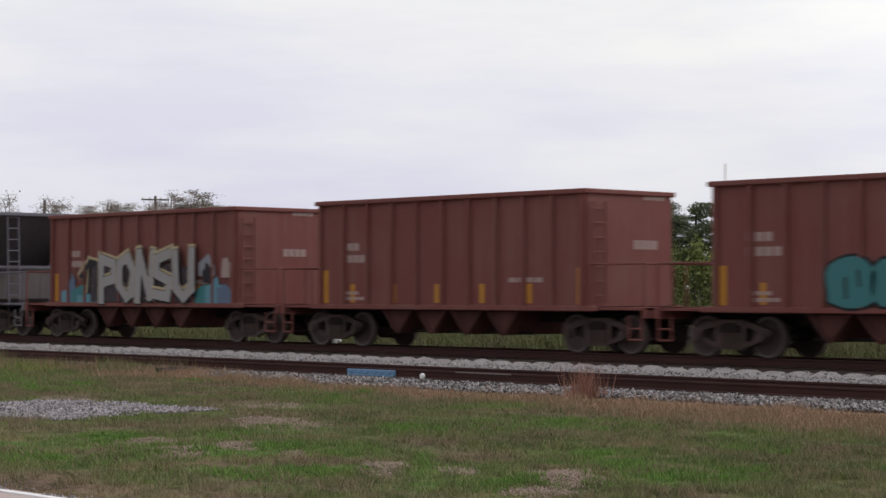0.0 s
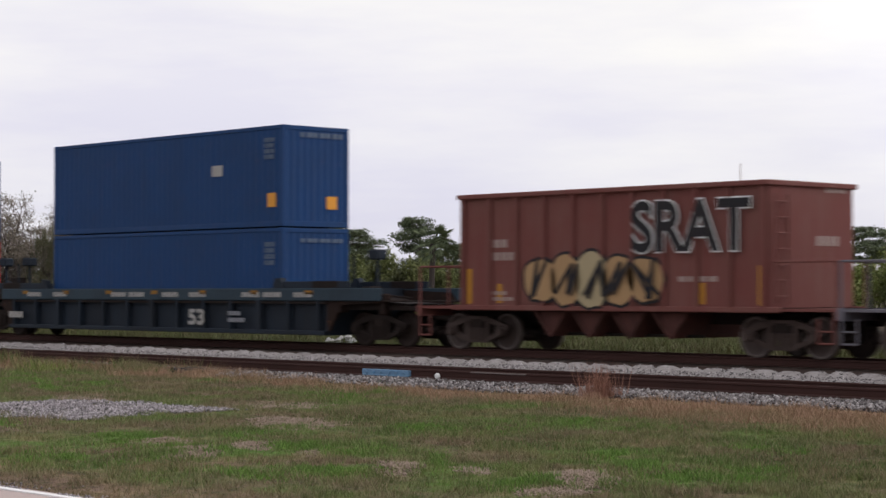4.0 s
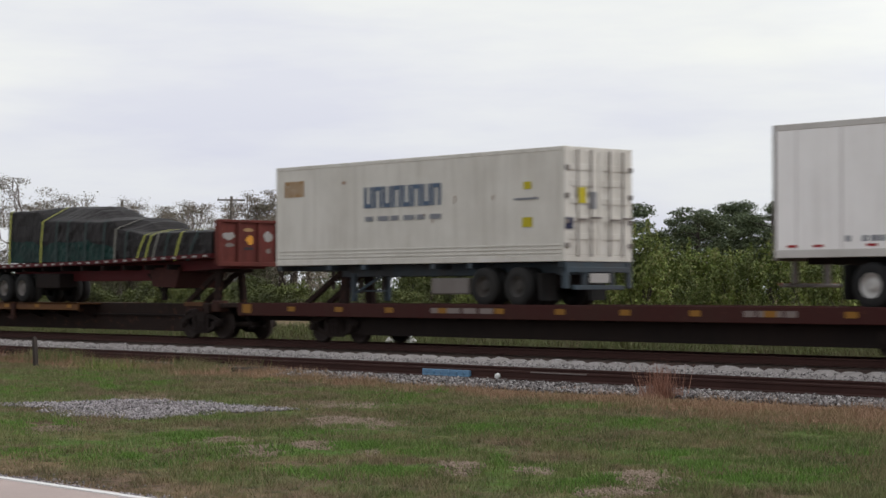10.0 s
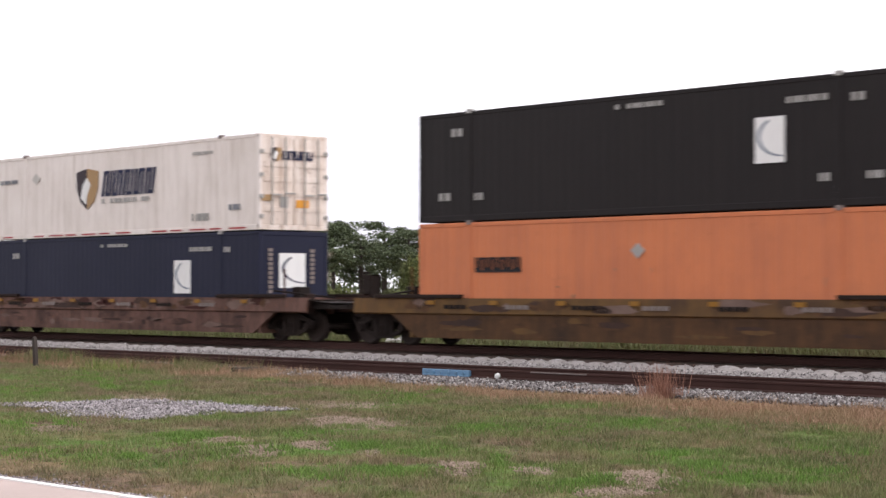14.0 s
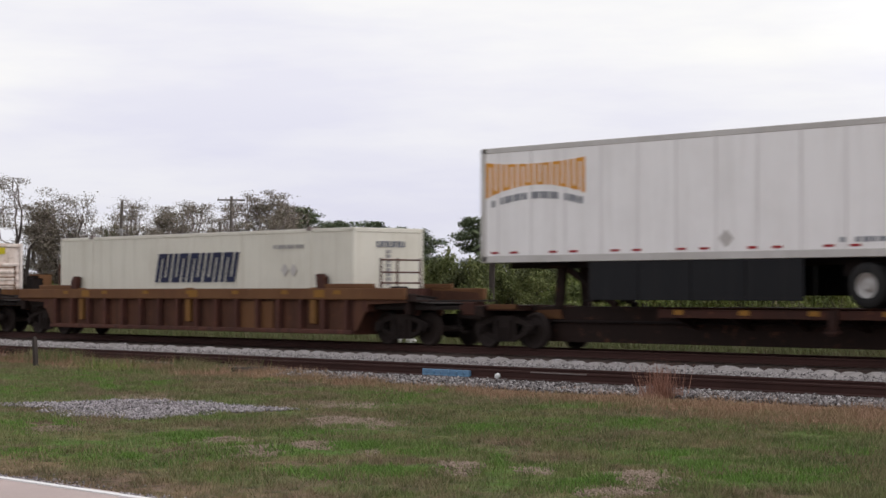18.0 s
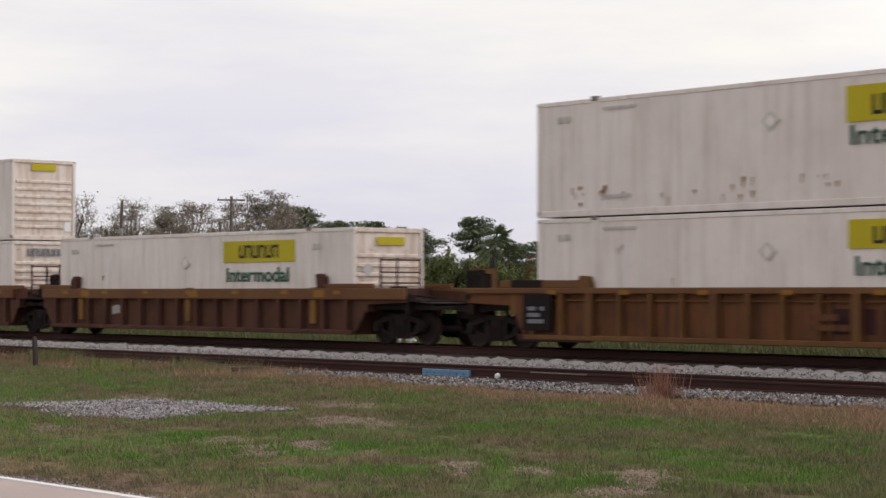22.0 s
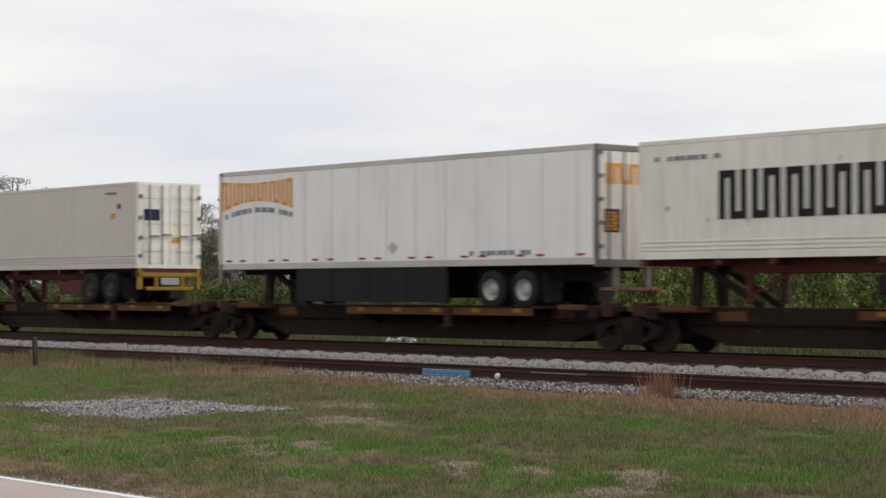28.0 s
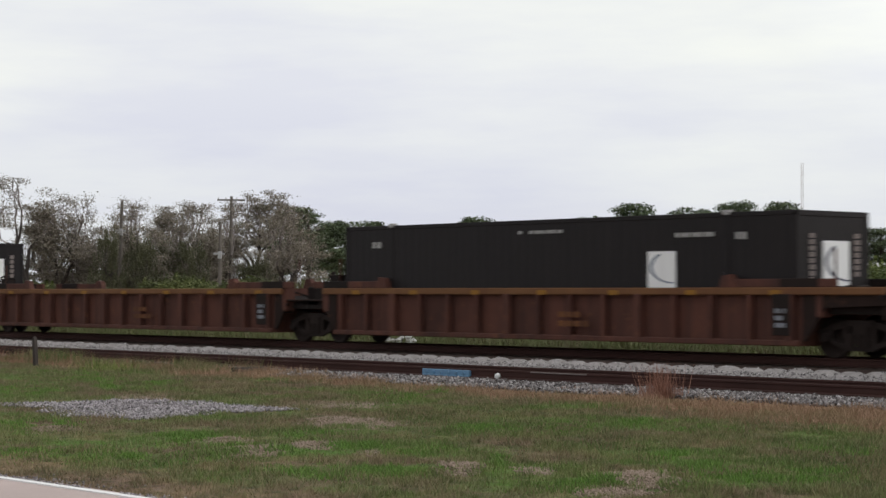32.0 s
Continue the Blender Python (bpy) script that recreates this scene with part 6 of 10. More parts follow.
def tarp_load(s0, s1, z, edge, ridge, label, straps, red_edges, green_to):
    """A tarpaulin-covered load. edge, ridge: (distance from the left, height) along its near edge and its ridge."""
    L = s1 - s0
    ld = rolling("tarped_load", label, "tarped load", (s0 + s1) / 2, z, "tarped loads on the train")

    def at(x, k):
        line = (edge, ridge)[k - 1]
        for p, q in zip(line, line[1:]):
            if p[0] <= x <= q[0]:
                return p[1] + (q[1] - p[1]) * (x - p[0]) / (q[0] - p[0])
        return line[-1][1]
    n = 150
    f = Form()
    rows = []
    for i in range(n + 1):
        x = i * L / n
        e, r = at(x, 1), at(x, 2)
        ring = []
        for y, zz, soft in ((-1.17, 0.0, 0), (-1.20, 0.12 * e, 1), (-1.19, 0.3 * e, 1), (-1.20, 0.5 * e, 1), (-1.18, 0.7 * e, 1), (-1.17, 0.86 * e, 1), (-1.15, 0.96 * e, 0.5), (-1.09, e, 0.4),
                            (-0.7, e + 0.35 * (r - e), 1), (-0.2, e + 0.85 * (r - e), 1), (0.3, r, 1), (0.9, r, 0.6), (1.1, r * 0.96, 0.4), (1.18, r * 0.5, 1), (1.17, 0.0, 0)):
            fold = 0.05 * abs(noise.noise((x * 2.3 + zz * 1.1, y * 1.2, zz * 2.0 + z))) + 0.02 * noise.noise((x * 6.0, zz * 5.0, y)) + 0.03 * abs(noise.noise((x * 0.9 - zz * 1.8, 4.0, y)))
            side_on = abs(y) > 1.12
            ring.append((x - L / 2, y + (soft * fold * (1 if y < 0 else -1) if side_on else 0), zz + (0 if side_on else soft * (fold - 0.04))))
        rows.append(ring)
    m = len(rows[0])
    f.add([p for r in rows for p in r], [(i * m + j, i * m + j + 1, (i + 1) * m + j + 1, (i + 1) * m + j) for i in range(n) for j in range(m - 1)] + [tuple(range(m)), tuple(range(n * m, (n + 1) * m))])
    part("tarpaulin", f, TARP, ld, "black wrinkled tarpaulin")
    # the dark green lower cover, crumpled along its upper edge
    a, b = green_to
    f = Form()
    n = 90
    vs = []
    for i in range(n + 1):
        x = a + (b - a) * i / n
        t = 0.42 * at(x, 1) + 0.22 * noise.noise((x * 0.8, 5.0, z)) + 0.10 * noise.noise((x * 2.6, 6.0, z))
        for k in (0.0, 0.25, 0.5, 0.75, 1.0):
            vs.append((x - L / 2, -1.225 - 0.05 * abs(noise.noise((x * 2.5 + k, k * 2.5, 1.0))) - 0.02 * noise.noise((x * 7, k * 4, 3.0)), k * t))
    f.add(vs, [(i * 5 + j, i * 5 + j + 1, (i + 1) * 5 + j + 1, (i + 1) * 5 + j) for i in range(n) for j in range(4)])
    part("lower_cover", f, TARP_GREEN, ld, "dark green wrinkled side cover")
    for x, lean, col in straps:
        e, r = at(min(L, x + lean), 1), at(min(L, x + lean), 2)
        f = Form()
        pts = [(x, -1.30, -0.05), (x + lean * 0.5, -1.285, 0.5 * e), (x + lean * 0.96, -1.235, 0.96 * e), (x + lean, -1.1, e + 0.03), (x + lean, -0.2, e + 0.85 * (r - e) + 0.05), (x + lean, 0.9, r + 0.04), (x + lean, 1.21, 0.94 * r), (x, 1.25, 0.0)]
        if col == "g":
            pts = pts[:4]
        vs = []
        for px, py, pz in pts:
            vs += [(px - L / 2 - 0.05, py, pz), (px - L / 2 + 0.05, py, pz)]
        f.add(vs, [(2 * i, 2 * i + 1, 2 * i + 3, 2 * i + 2) for i in range(len(pts) - 1)])
        part("strap", f, {"y": STRAP_Y, "g": STRAP_G, "p": STRAP_P}[col], ld, {"y": "yellow", "g": "slate grey", "p": "pale"}[col] + " tie-down strap")
    for x0, x1 in red_edges:
        za, zb = at(x0, 1), at(x1, 1)
        part("edge_protector", Form().prism([(x0 - L / 2, za - 0.14), (x1 - L / 2, zb - 0.14), (x1 - L / 2, zb + 0.03), (x0 - L / 2, za + 0.03)], "y", -1.25, -1.0), INK_RED, ld, "red edge protector")
    return ld


def stains(box, seed, n, a, b, z0, z1, mat=None):
    """Ragged rust marks with short runs below them on the near side."""
    w, L, ep = SIZES[box.name]
    rnd = random.Random(seed)
    for i in range(n):
        x, z = rnd.uniform(a, b) - L / 2, rnd.uniform(z0, z1)
        r, run = 0.012 + 0.05 * rnd.random() ** 2, rnd.uniform(0.03, 0.22)
        pts = [(x - r, z), (x - 0.5 * r, z - 0.5 * run), (x - 0.2 * r, z - run), (x + 0.25 * r, z - 0.6 * run), (x + 0.8 * r, z - 0.2 * run), (x + r * 1.3, z + 0.4 * r), (x + 0.2 * r, z + r * rnd.uniform(0.5, 1.4)), (x - 0.7 * r, z + 0.7 * r)]
        part("rust_stain", Form().prism(pts, "y", -w / 2 - 0.012, -w / 2 + 0.004), mat or INK_RUST, box)


def diamond(box, name, a, b, z0, z1, mat, end=False):
    w, L, ep = SIZES[box.name]
    ca, cz = (a + b) / 2, (z0 + z1) / 2
    off = w / 2 if end else L / 2
    q = [(a - off, cz), (ca - off, z0), (b - off, cz), (ca - off, z1)]
    f = Form().prism(q, "x", L / 2 - 0.01, L / 2 + ep + 0.002) if end else Form().prism(q, "y", -w / 2 - 0.016, -w / 2 + 0.004)
    return part(name, f, mat, box)


def shield(box, a, b, z0, z1, end=False):
    """A plain two-coloured shield."""
    w, L, ep = SIZES[box.name]
    off, m = w / 2 if end else L / 2, 0.5
    halves = (("emblem", INK_DUSK, 0.0, ((0.0, 0.92), (m, 1.0), (m, 0.0), (0.18, 0.2), (0.02, 0.5))), ("emblem", INK_TAN, 0.0, ((m, 1.0), (1.0, 0.92), (0.98, 0.5), (0.82, 0.2), (m, 0.0))),
              ("emblem_field", INK_WHITE, 0.004, ((0.2, 0.3), (0.32, 0.62), (0.5, 0.78), (0.66, 0.6), (0.5, 0.34), (0.46, 0.12))))
    for name, mat, lift, line in halves:
        q = [(a + (b - a) * u - off, z0 + (z1 - z0) * v) for u, v in line]
        part(name, Form().prism(q, "x", L / 2 - 0.01, L / 2 + ep + 0.002 + lift) if end else Form().prism(q, "y", -w / 2 - 0.016 - lift, -w / 2 + 0.004), mat, box)


def wings(box, name, a, b, z0, z1, mat, end=False):
    """A plain dark shape with two raised wings and a forked foot."""
    w, L, ep = SIZES[box.name]
    off = w / 2 if end else L / 2
    q = [(a + (b - a) * u - off, z0 + (z1 - z0) * v) for u, v in ((0.0, 0.92), (0.18, 0.78), (0.3, 0.98), (0.42, 0.7), (0.52, 0.74), (0.62, 0.62), (0.98, 0.72), (0.86, 0.52), (1.0, 0.42), (0.72, 0.4), (0.8, 0.16), (0.6, 0.26), (0.5, 0.0), (0.42, 0.3), (0.18, 0.12), (0.26, 0.42), (0.04, 0.4), (0.2, 0.6))]
    f = Form().prism(q, "x", L / 2 - 0.01, L / 2 + ep + 0.002) if end else Form().prism(q, "y", -w / 2 - 0.016, -w / 2 + 0.004)
    return part(name, f, mat, box)


def arc(box, a, b, z0, z1, mat, end=True):
    """A plain sickle shape on a white panel, at the right-hand end or on the near side."""
    w, L, ep = SIZES[box.name]
    ca, cz, rx, rz = b - (w if end else L) / 2, (z0 + z1) / 2 + 0.1 * (z1 - z0), b - a, (z1 - z0) * 0.55
    outer = [(ca - rx * math.cos(t), cz + rz * math.sin(t)) for t in [math.pi * (0.3 - 0.8 * i / 12) for i in range(13)]]
    inner = [(ca - 0.88 * rx * math.cos(t), cz + 0.92 * rz * math.sin(t)) for t in [math.pi * (0.3 - 0.8 * i / 12) for i in range(12, -1, -1)]]
    f = Form()
    n = len(outer)
    vs = [(L / 2 + ep + 0.006, y, z) if end else (y, -w / 2 - 0.018, z) for y, z in outer + inner[::-1]]
    f.add(vs, [(i, i + 1, n + i + 1, n + i) for i in range(n - 1)])
    return part("sickle_mark", f, mat, box)


def intermodal(box, a, b, z0, z1):
    """The readable word under the yellow panel."""
    w, L, ep = SIZES[box.name]
    size = (z1 - z0) * 1.25
    return words(box, "lettering", "Intermodal", a - L / 2, -w / 2 - 0.012, z0 + 0.03, size, INK_GREEN, "green word Intermodal", stretch=(b - a) / (size * 4.55), fat=0.012)

# ---- the train, car by car, from its head to its tail ----
WELL = 0.40      # floor of a container in a well
DECK = 1.10      # deck under a trailer
STACK = WELL + 2.935

h0 = hopper_car(-28.2, -18.3, "brown", "oxide-red ribbed open hopper car with teal spray paint")
h1 = hopper_car(-41.92, -32.0, "brown", "oxide-red ribbed open hopper car with yellow side marks")
h2 = hopper_car(-55.45, -45.6, "brown", "oxide-red hopper car with large silver graffiti")
h3 = hopper_car(-69.65, -59.06, "gray", "grey ribbed hopper car with dark sloped ends")
h4 = hopper_car(-83.62, -73.02, "gray", "grey ribbed hopper car with yellow placards")
h5 = hopper_car(-97.0, -87.14, "tan", "faded tan hopper car with rust-streaked end")
h6 = hopper_car(-111.2, -100.54, "gray", "grey hopper car with faint lilac spray paint")
h7 = hopper_car(-124.5, -114.7, "brown", "oxide-red hopper car with black and tan graffiti")

# three slate-blue wells with stacked boxes, an articulated set
w1 = well_car(-138.33, 8.1, -9.9, 11.6, "blue", "slate-blue articulated container well car", (-9.9, 10.05), (False, True))
w2 = well_car(-158.17, 8.1, -9.8, 9.9, "blue", "slate-blue well car with graffiti on its side", (-9.8,), (False, False))
w3 = well_car(-177.75, 8.1, -11.6, 9.8, "blue", "slate-blue articulated container well car", (-10.05,), (True, False))
c1a = container("shipping_container", "blue forty-foot container on a well car", -144.43, -132.24, WELL, BOX_BLUE, "iso", "flutes", group="stacked containers")
c1b = container("shipping_container", "blue forty-foot container stacked on another", -144.43, -132.24, STACK, BOX_BLUE, "iso", "flutes", group="stacked containers")
c2a = container("shipping_container", "red forty-foot container in a blue well", -164.28, -152.08, WELL, BOX_RED, "iso", "flutes", group="stacked containers")
c2b = container("shipping_container", "blue forty-foot container stacked on a red one", -164.28, -152.08, STACK, BOX_BLUE, "iso", "flutes", group="stacked containers")
c3a = container("shipping_container", "red forty-foot container in a blue well", -183.85, -171.66, WELL, BOX_RED, "iso", "flutes", group="stacked containers")
c3b = container("shipping_container", "blue forty-foot container stacked on a red one", -183.85, -171.66, STACK, BOX_BLUE, "iso", "front", group="stacked containers")
w4 = well_car(-199.5, 6.25, -9.9, 9.9, "forty", "rusty yellow forty-foot well car", (-8.0, 8.0), (True, True))
c4a = container("shipping_container", "maroon forty-foot container in a yellow well", -205.6, -193.41, WELL, BOX_MAROON, "iso", "flutes", group="stacked containers")
c4b = container("shipping_container", "faded blue container with closed doors stacked on a maroon one", -205.6, -193.41, STACK, BOX_BLUE_PALE, "iso", "doors", group="stacked containers")

# a drawbar pair of long flat cars with three trailers
f1 = long_flat(-239.0, -211.2, (-9.45, 10.95), "oxide-red flat car with yellow side marks", (-5.7, 12.8), (True, True))
f2 = long_flat(-267.3, -239.4, (-9.7, 10.5), "oxide-red flat car carrying trailers", (-9.9,), (True, True))
fb1 = flatbed("red flatbed trailer with a rusty bulkhead", -224.8, -210.9, DECK, True, BED_RED, (0.75, 2.05))
ld1 = tarp_load(-222.3, -211.05, DECK + 1.40, [(0, 1.36), (1.9, 1.36), (2.4, 1.46), (3.0, 1.84), (5.6, 1.88), (5.8, 1.86), (6.35, 1.57), (8.8, 1.5), (9.0, 1.47), (11.25, 1.3)],
                [(0, 1.4), (1.0, 1.42), (1.7, 1.6), (2.2, 1.98), (4.8, 2.03), (7.5, 1.78), (7.7, 1.58), (11.25, 1.4)],
                "lumpy black tarpaulin load with red edges and yellow straps",
                ((0.8, 0.05, "y"), (1.8, 0.0, "g"), (3.5, 0.1, "g"), (4.06, 0.25, "y"), (4.7, 0.1, "y"), (6.1, 0.38, "y"), (7.2, 0.2, "p"), (8.0, 0.05, "p"), (8.7, 0.0, "g")), ((0.15, 1.9), (3.05, 5.5), (6.45, 8.85)), (1.6, 6.6))
wr1 = van_trailer("white box trailer with orange lettering blocks", -246.6, -230.43, DECK, True, WHITE_VAN, WHITE_END_SHADED, SKIRT_GREY)
ch1 = chassis("blue-grey container chassis on a flat car", -265.6, -253.4, DECK, CHASSIS_BLUE, CHASSIS_BLUE, ALU_DARK)
sb = container("reefer_container", "off-white reefer container with blue lettering blocks", -265.6, -253.4, DECK + 1.135, REEFER, "reefer", "doors", group="reefer boxes", rod=ALU_DARK)

# first spine car: flatbed and two box trailers
s1 = spine_unit(-278.3, -9.1, 10.1, (-9.14, 8.45), (False, True), True, "black and yellow articulated spine car", (-8.4, 1.5), 8.6)
s2 = spine_unit(-296.8, -9.3, 9.3, (-9.33,), (False, False), True, "black spine car with yellow wheel platform", (-2.9, 6.9), -7.9)
s3 = spine_unit(-315.0, -10.6, 8.85, (-8.83,), (True, False), True, "black spine car with yellow wheel platform", (-2.6, 6.2), -7.2)
fb2 = flatbed("red flatbed trailer with a rusty bulkhead", -282.82, -268.9, DECK, True, BED_RED, (0.75, 2.05))
ld2 = tarp_load(-281.9, -269.05, DECK + 1.40, [(0, 1.85), (1.9, 1.82), (2.5, 1.46), (4.3, 1.41), (5.7, 1.33), (7.1, 1.35), (7.3, 1.08), (8.2, 0.95), (9.0, 0.84), (9.45, 0.8), (9.8, 0.88), (12.85, 0.86)],
                [(0, 1.88), (1.0, 1.95), (2.2, 2.0), (4.35, 1.95), (5.05, 1.8), (5.6, 1.55), (7.1, 1.47), (8.0, 1.32), (8.4, 1.0), (12.85, 0.95)],
                "dark tarpaulin load with green side cover and straps",
                ((0.3, 0.0, "y"), (2.5, 0.05, "y"), (3.53, 0.0, "g"), (4.28, 0.0, "g"), (5.46, 0, "g"), (6.67, 0.0, "g"), (7.36, 0.0, "p"), (8.0, 0.05, "g"), (8.7, 0.45, "y"), (9.21, 0.33, "y"), (9.66, 0.32, "p"), (10.35, 0.2, "g"), (10.97, 0.31, "y"), (11.7, 0.5, "g")), (), (0.1, 7.3))
rv = van_trailer("white box trailer with a black emblem on the doors", -305.6, -289.5, DECK, False, WHITE_VAN, WHITE_END_SHADED, None, rub=0.44, wheels_from_tail=(4.0, 5.35))
wr2 = van_trailer("white box trailer with orange lettering blocks and closed doors", -324.25, -308.05, DECK, False, WHITE_VAN, WHITE_END_SHADED, SKIRT)

# two single wells with stacks of long boxes
w5 = well_car(-337.8, 8.1, -11.6, 11.6, "ochre", "smooth-sided ochre well car with faded paint", (-9.95, 9.75), (True, True))
c5a = container("shipping_container", "orange fifty-three-foot container in a well", -345.88, -329.7, WELL, BOX_ORANGE, "dom", "ribs", group="long containers")
c5b = container("shipping_container", "black fifty-three-foot container with white panels", -345.88, -329.7, STACK, BOX_BLACK, "dom", "front", group="long containers")
w6 = well_car(-361.4, 8.1, -11.6, 11.6, "rust", "rust-stained smooth-sided well car", (-9.6, 9.35), (True, True))
c6a = container("shipping_container", "navy fifty-three-foot container with white panels", -369.45, -353.3, WELL, BOX_NAVY, "dom", "front", group="long containers")
c6b = container("shipping_container", "white fifty-three-foot container with a dark and gold shield", -369.45, -353.3, STACK, BOX_WHITE, "dom", "doors", group="long containers", end_mat=BOX_WHITE_END, rod=INK_FADED)

# second spine car: a black box and two box trailers
s4 = spine_unit(-383.9, -9.2, 10.2, (-9.2, 8.4), (False, True), False, "black and rust articulated spine car", (-7.5, 7.0), None)
fe = container("shipping_container", "black fifty-three-foot container with white lettering blocks", -390.75, -374.5, DECK + 0.17, BOX_BLACK, "dom", "front", group="long containers")
s5 = spine_unit(-402.3, -9.2, 9.2, (-9.2,), (False, False), False, "black spine car with rusty wheel platform", (-7.6, 1.0), 7.4)
s6 = spine_unit(-420.5, -10.6, 9.0, (-8.9,), (True, False), False, "black spine car with rusty wheel platform", (-3.2, 6.0), -7.4)
wr3 = van_trailer("white box trailer with orange lettering blocks", -409.8, -393.6, DECK, True, WHITE_VAN, WHITE_END_SHADED, SKIRT)
wr4 = van_trailer("white box trailer with orange lettering blocks and closed doors", -429.97, -413.85, DECK, False, WHITE_VAN, WHITE_END_SHADED, SKIRT)

# yellow wells with single and stacked long boxes
w7 = well_car(-443.5, 8.1, -11.6, 11.6, "ttxb", "rusty yellow ribbed well car", (-9.6, 9.9), (True, True))
sw = container("shipping_container", "ivory fifty-three-foot container with dark blue lettering blocks", -451.6, -435.4, WELL, BOX_IVORY, "dom", "front", group="long containers")


def white_box(s0, s1, z, end, label):
    return container("shipping_container", label, s0, s1, z, BOX_WHITE, "dom", end, group="white long containers", end_mat=BOX_WHITE_END, rod=ALU_DARK)


w8 = well_car(-467.0, 8.1, -9.95, 11.6, "ttx", "rusty yellow ribbed well car", (-10.1, 9.8), (False, True))
w9 = well_car(-486.55, 8.1, -9.9, 9.6, "ttx", "rusty yellow ribbed well car", (-10.0,), (False, False))
w10 = well_car(-506.15, 8.1, -11.6, 9.6, "ttx", "rusty yellow ribbed well car", (-9.95,), (True, False))
ALONE, LOWER, UPPER = "white long container with yellow panel in a well", "white long container with yellow panel under another", "white long container with yellow panel stacked on another"
j1 = white_box(-475.07, -458.9, WELL, "ribs", ALONE)
j2a = white_box(-494.66, -478.45, WELL, "ribs", LOWER)
j2b = white_box(-494.66, -478.45, STACK, "ribs", UPPER)
j3a = white_box(-514.25, -498.05, WELL, "ribs", LOWER)
j3b = white_box(-514.25, -498.05, STACK, "ribs", UPPER)
w11 = well_car(-529.87, 8.1, -9.95, 11.6, "ttxb", "rusty yellow ribbed well car", (-10.0, 9.85), (False, True))
w12 = well_car(-549.5, 8.1, -9.9, 9.6, "ttxb", "rusty yellow ribbed well car", (-9.9,), (False, False))
w13 = well_car(-569.0, 8.1, -11.6, 9.6, "ttxb", "rusty yellow well car with pale sprayed letters", (-10.05,), (True, False), 11)
j4 = white_box(-537.97, -521.75, WELL, "ribs", ALONE)
j5a = white_box(-557.58, -541.4, WELL, "ribs", LOWER)
j5b = white_box(-557.58, -541.4, STACK, "ribs", UPPER)
j6a = white_box(-577.08, -560.93, WELL, "ribs", LOWER)
j6b = white_box(-577.08, -560.93, STACK, "doors", "white long container with yellow panels and closed doors")

w14 = well_car(-592.65, 8.1, -11.6, 11.6, "maroon", "dark maroon smooth-sided well car with red graffiti", (-9.75, 9.55), (True, True))
k1 = container("shipping_container", "black fifty-three-foot container with white panels", -600.7, -584.6, WELL, BOX_BLACK, "dom", "front", group="black long containers")

# third spine car: an empty platform, reefers, a box trailer and lumber
s7 = spine_unit(-614.3, -8.9, 10.0, (-8.9, 8.1), (False, True), True, "empty black spine car with worn yellow platform", (-6.5, 2.0), 6.9)
s8 = spine_unit(-631.7, -8.6, 8.5, (-8.6,), (False, False), True, "black spine car with yellow wheel platform", (-1.5, 6.4), -6.9)
s9 = spine_unit(-649.0, -8.75, 8.7, (-8.75,), (False, False), True, "black spine car with yellow wheel platform", (-2.0, 5.6), -6.9)
s10 = spine_unit(-666.2, -8.5, 8.45, (-8.5,), (False, False), True, "black spine car with yellow wheel platform", (-1.6, 6.1), -6.9)
s11 = spine_unit(-682.6, -9.9, 7.9, (-7.9,), (True, False), False, "black spine car under a lumber trailer", (-2.2, 6.0), -6.6)
ch2 = chassis("dark red container chassis on a spine car", -639.8, -627.6, DECK, CHASSIS_RED, CHASSIS_RED, UNDER)
cr = container("reefer_container", "white reefer container with large black lettering blocks", -639.8, -627.6, DECK + 1.135, REEFER_W, "reefer", "doors", group="reefer boxes", h=2.83, rod=ALU_DARK)
wr5 = van_trailer("white box trailer with orange lettering blocks and closed doors", -657.35, -641.2, DECK - 0.08, False, WHITE_VAN, WHITE_END_SHADED, SKIRT)
ch3 = chassis("dark red container chassis with yellow tail frame", -674.38, -662.15, DECK, CHASSIS_RED, CHASSIS_YELLOW, CHASSIS_RED)
ms = container("reefer_container", "pale grey reefer container with an upright name strip", -674.38, -662.15, DECK + 1.135, REEFER_GREY, "reefer", "doors", group="reefer boxes", h=2.83, rod=ALU_DARK, end_mat=REEFER_W)
fb3 = flatbed("black flatbed trailer loaded with lumber", -692.2, -677.6, DECK, False, SPINE, (1.1, 2.45), False)

# last wells: dark long boxes
w15 = well_car(-705.2, 8.1, -11.6, 11.6, "red", "rust-brown ribbed well car", (-10.2, 9.4), (True, True))
k2a = container("shipping_container", "black long container with a white panel in a well", -713.32, -697.1, WELL, BOX_BLACK, "dom", "front", group="black long containers")
k2b = container("shipping_container", "navy long container with white panels stacked on another", -713.32, -697.1, STACK, BOX_NAVY, "dom", "front", group="black long containers")
w16 = well_car(-728.65, 8.1, -9.9, 11.6, "red", "rust-brown ribbed well car", (-9.9, 9.6), (False, True))
k3 = container("shipping_container", "black long container with white panels in a well", -736.75, -720.55, WELL, BOX_BLACK, "dom", "front", group="black long containers")
w17 = well_car(-748.3, 8.1, -9.8, 9.8, "red", "empty rust-brown ribbed well car", (-9.8,), (False, False))
w18 = well_car(-767.9, 8.1, -11.6, 9.8, "red", "rust-brown ribbed well car", (-9.95,), (True, False))
k4 = container("shipping_container", "black long container with white panels in a well", -776.0, -759.85, WELL, BOX_BLACK, "dom", "front", group="black long containers")
for x in (-6.7, 6.2, 9.0):
    part("container_pedestal", Form().rbox(x - 0.15, x + 0.15, -1.29, 1.29, 1.1, 1.272, 0.015), SPINE_R, s4)

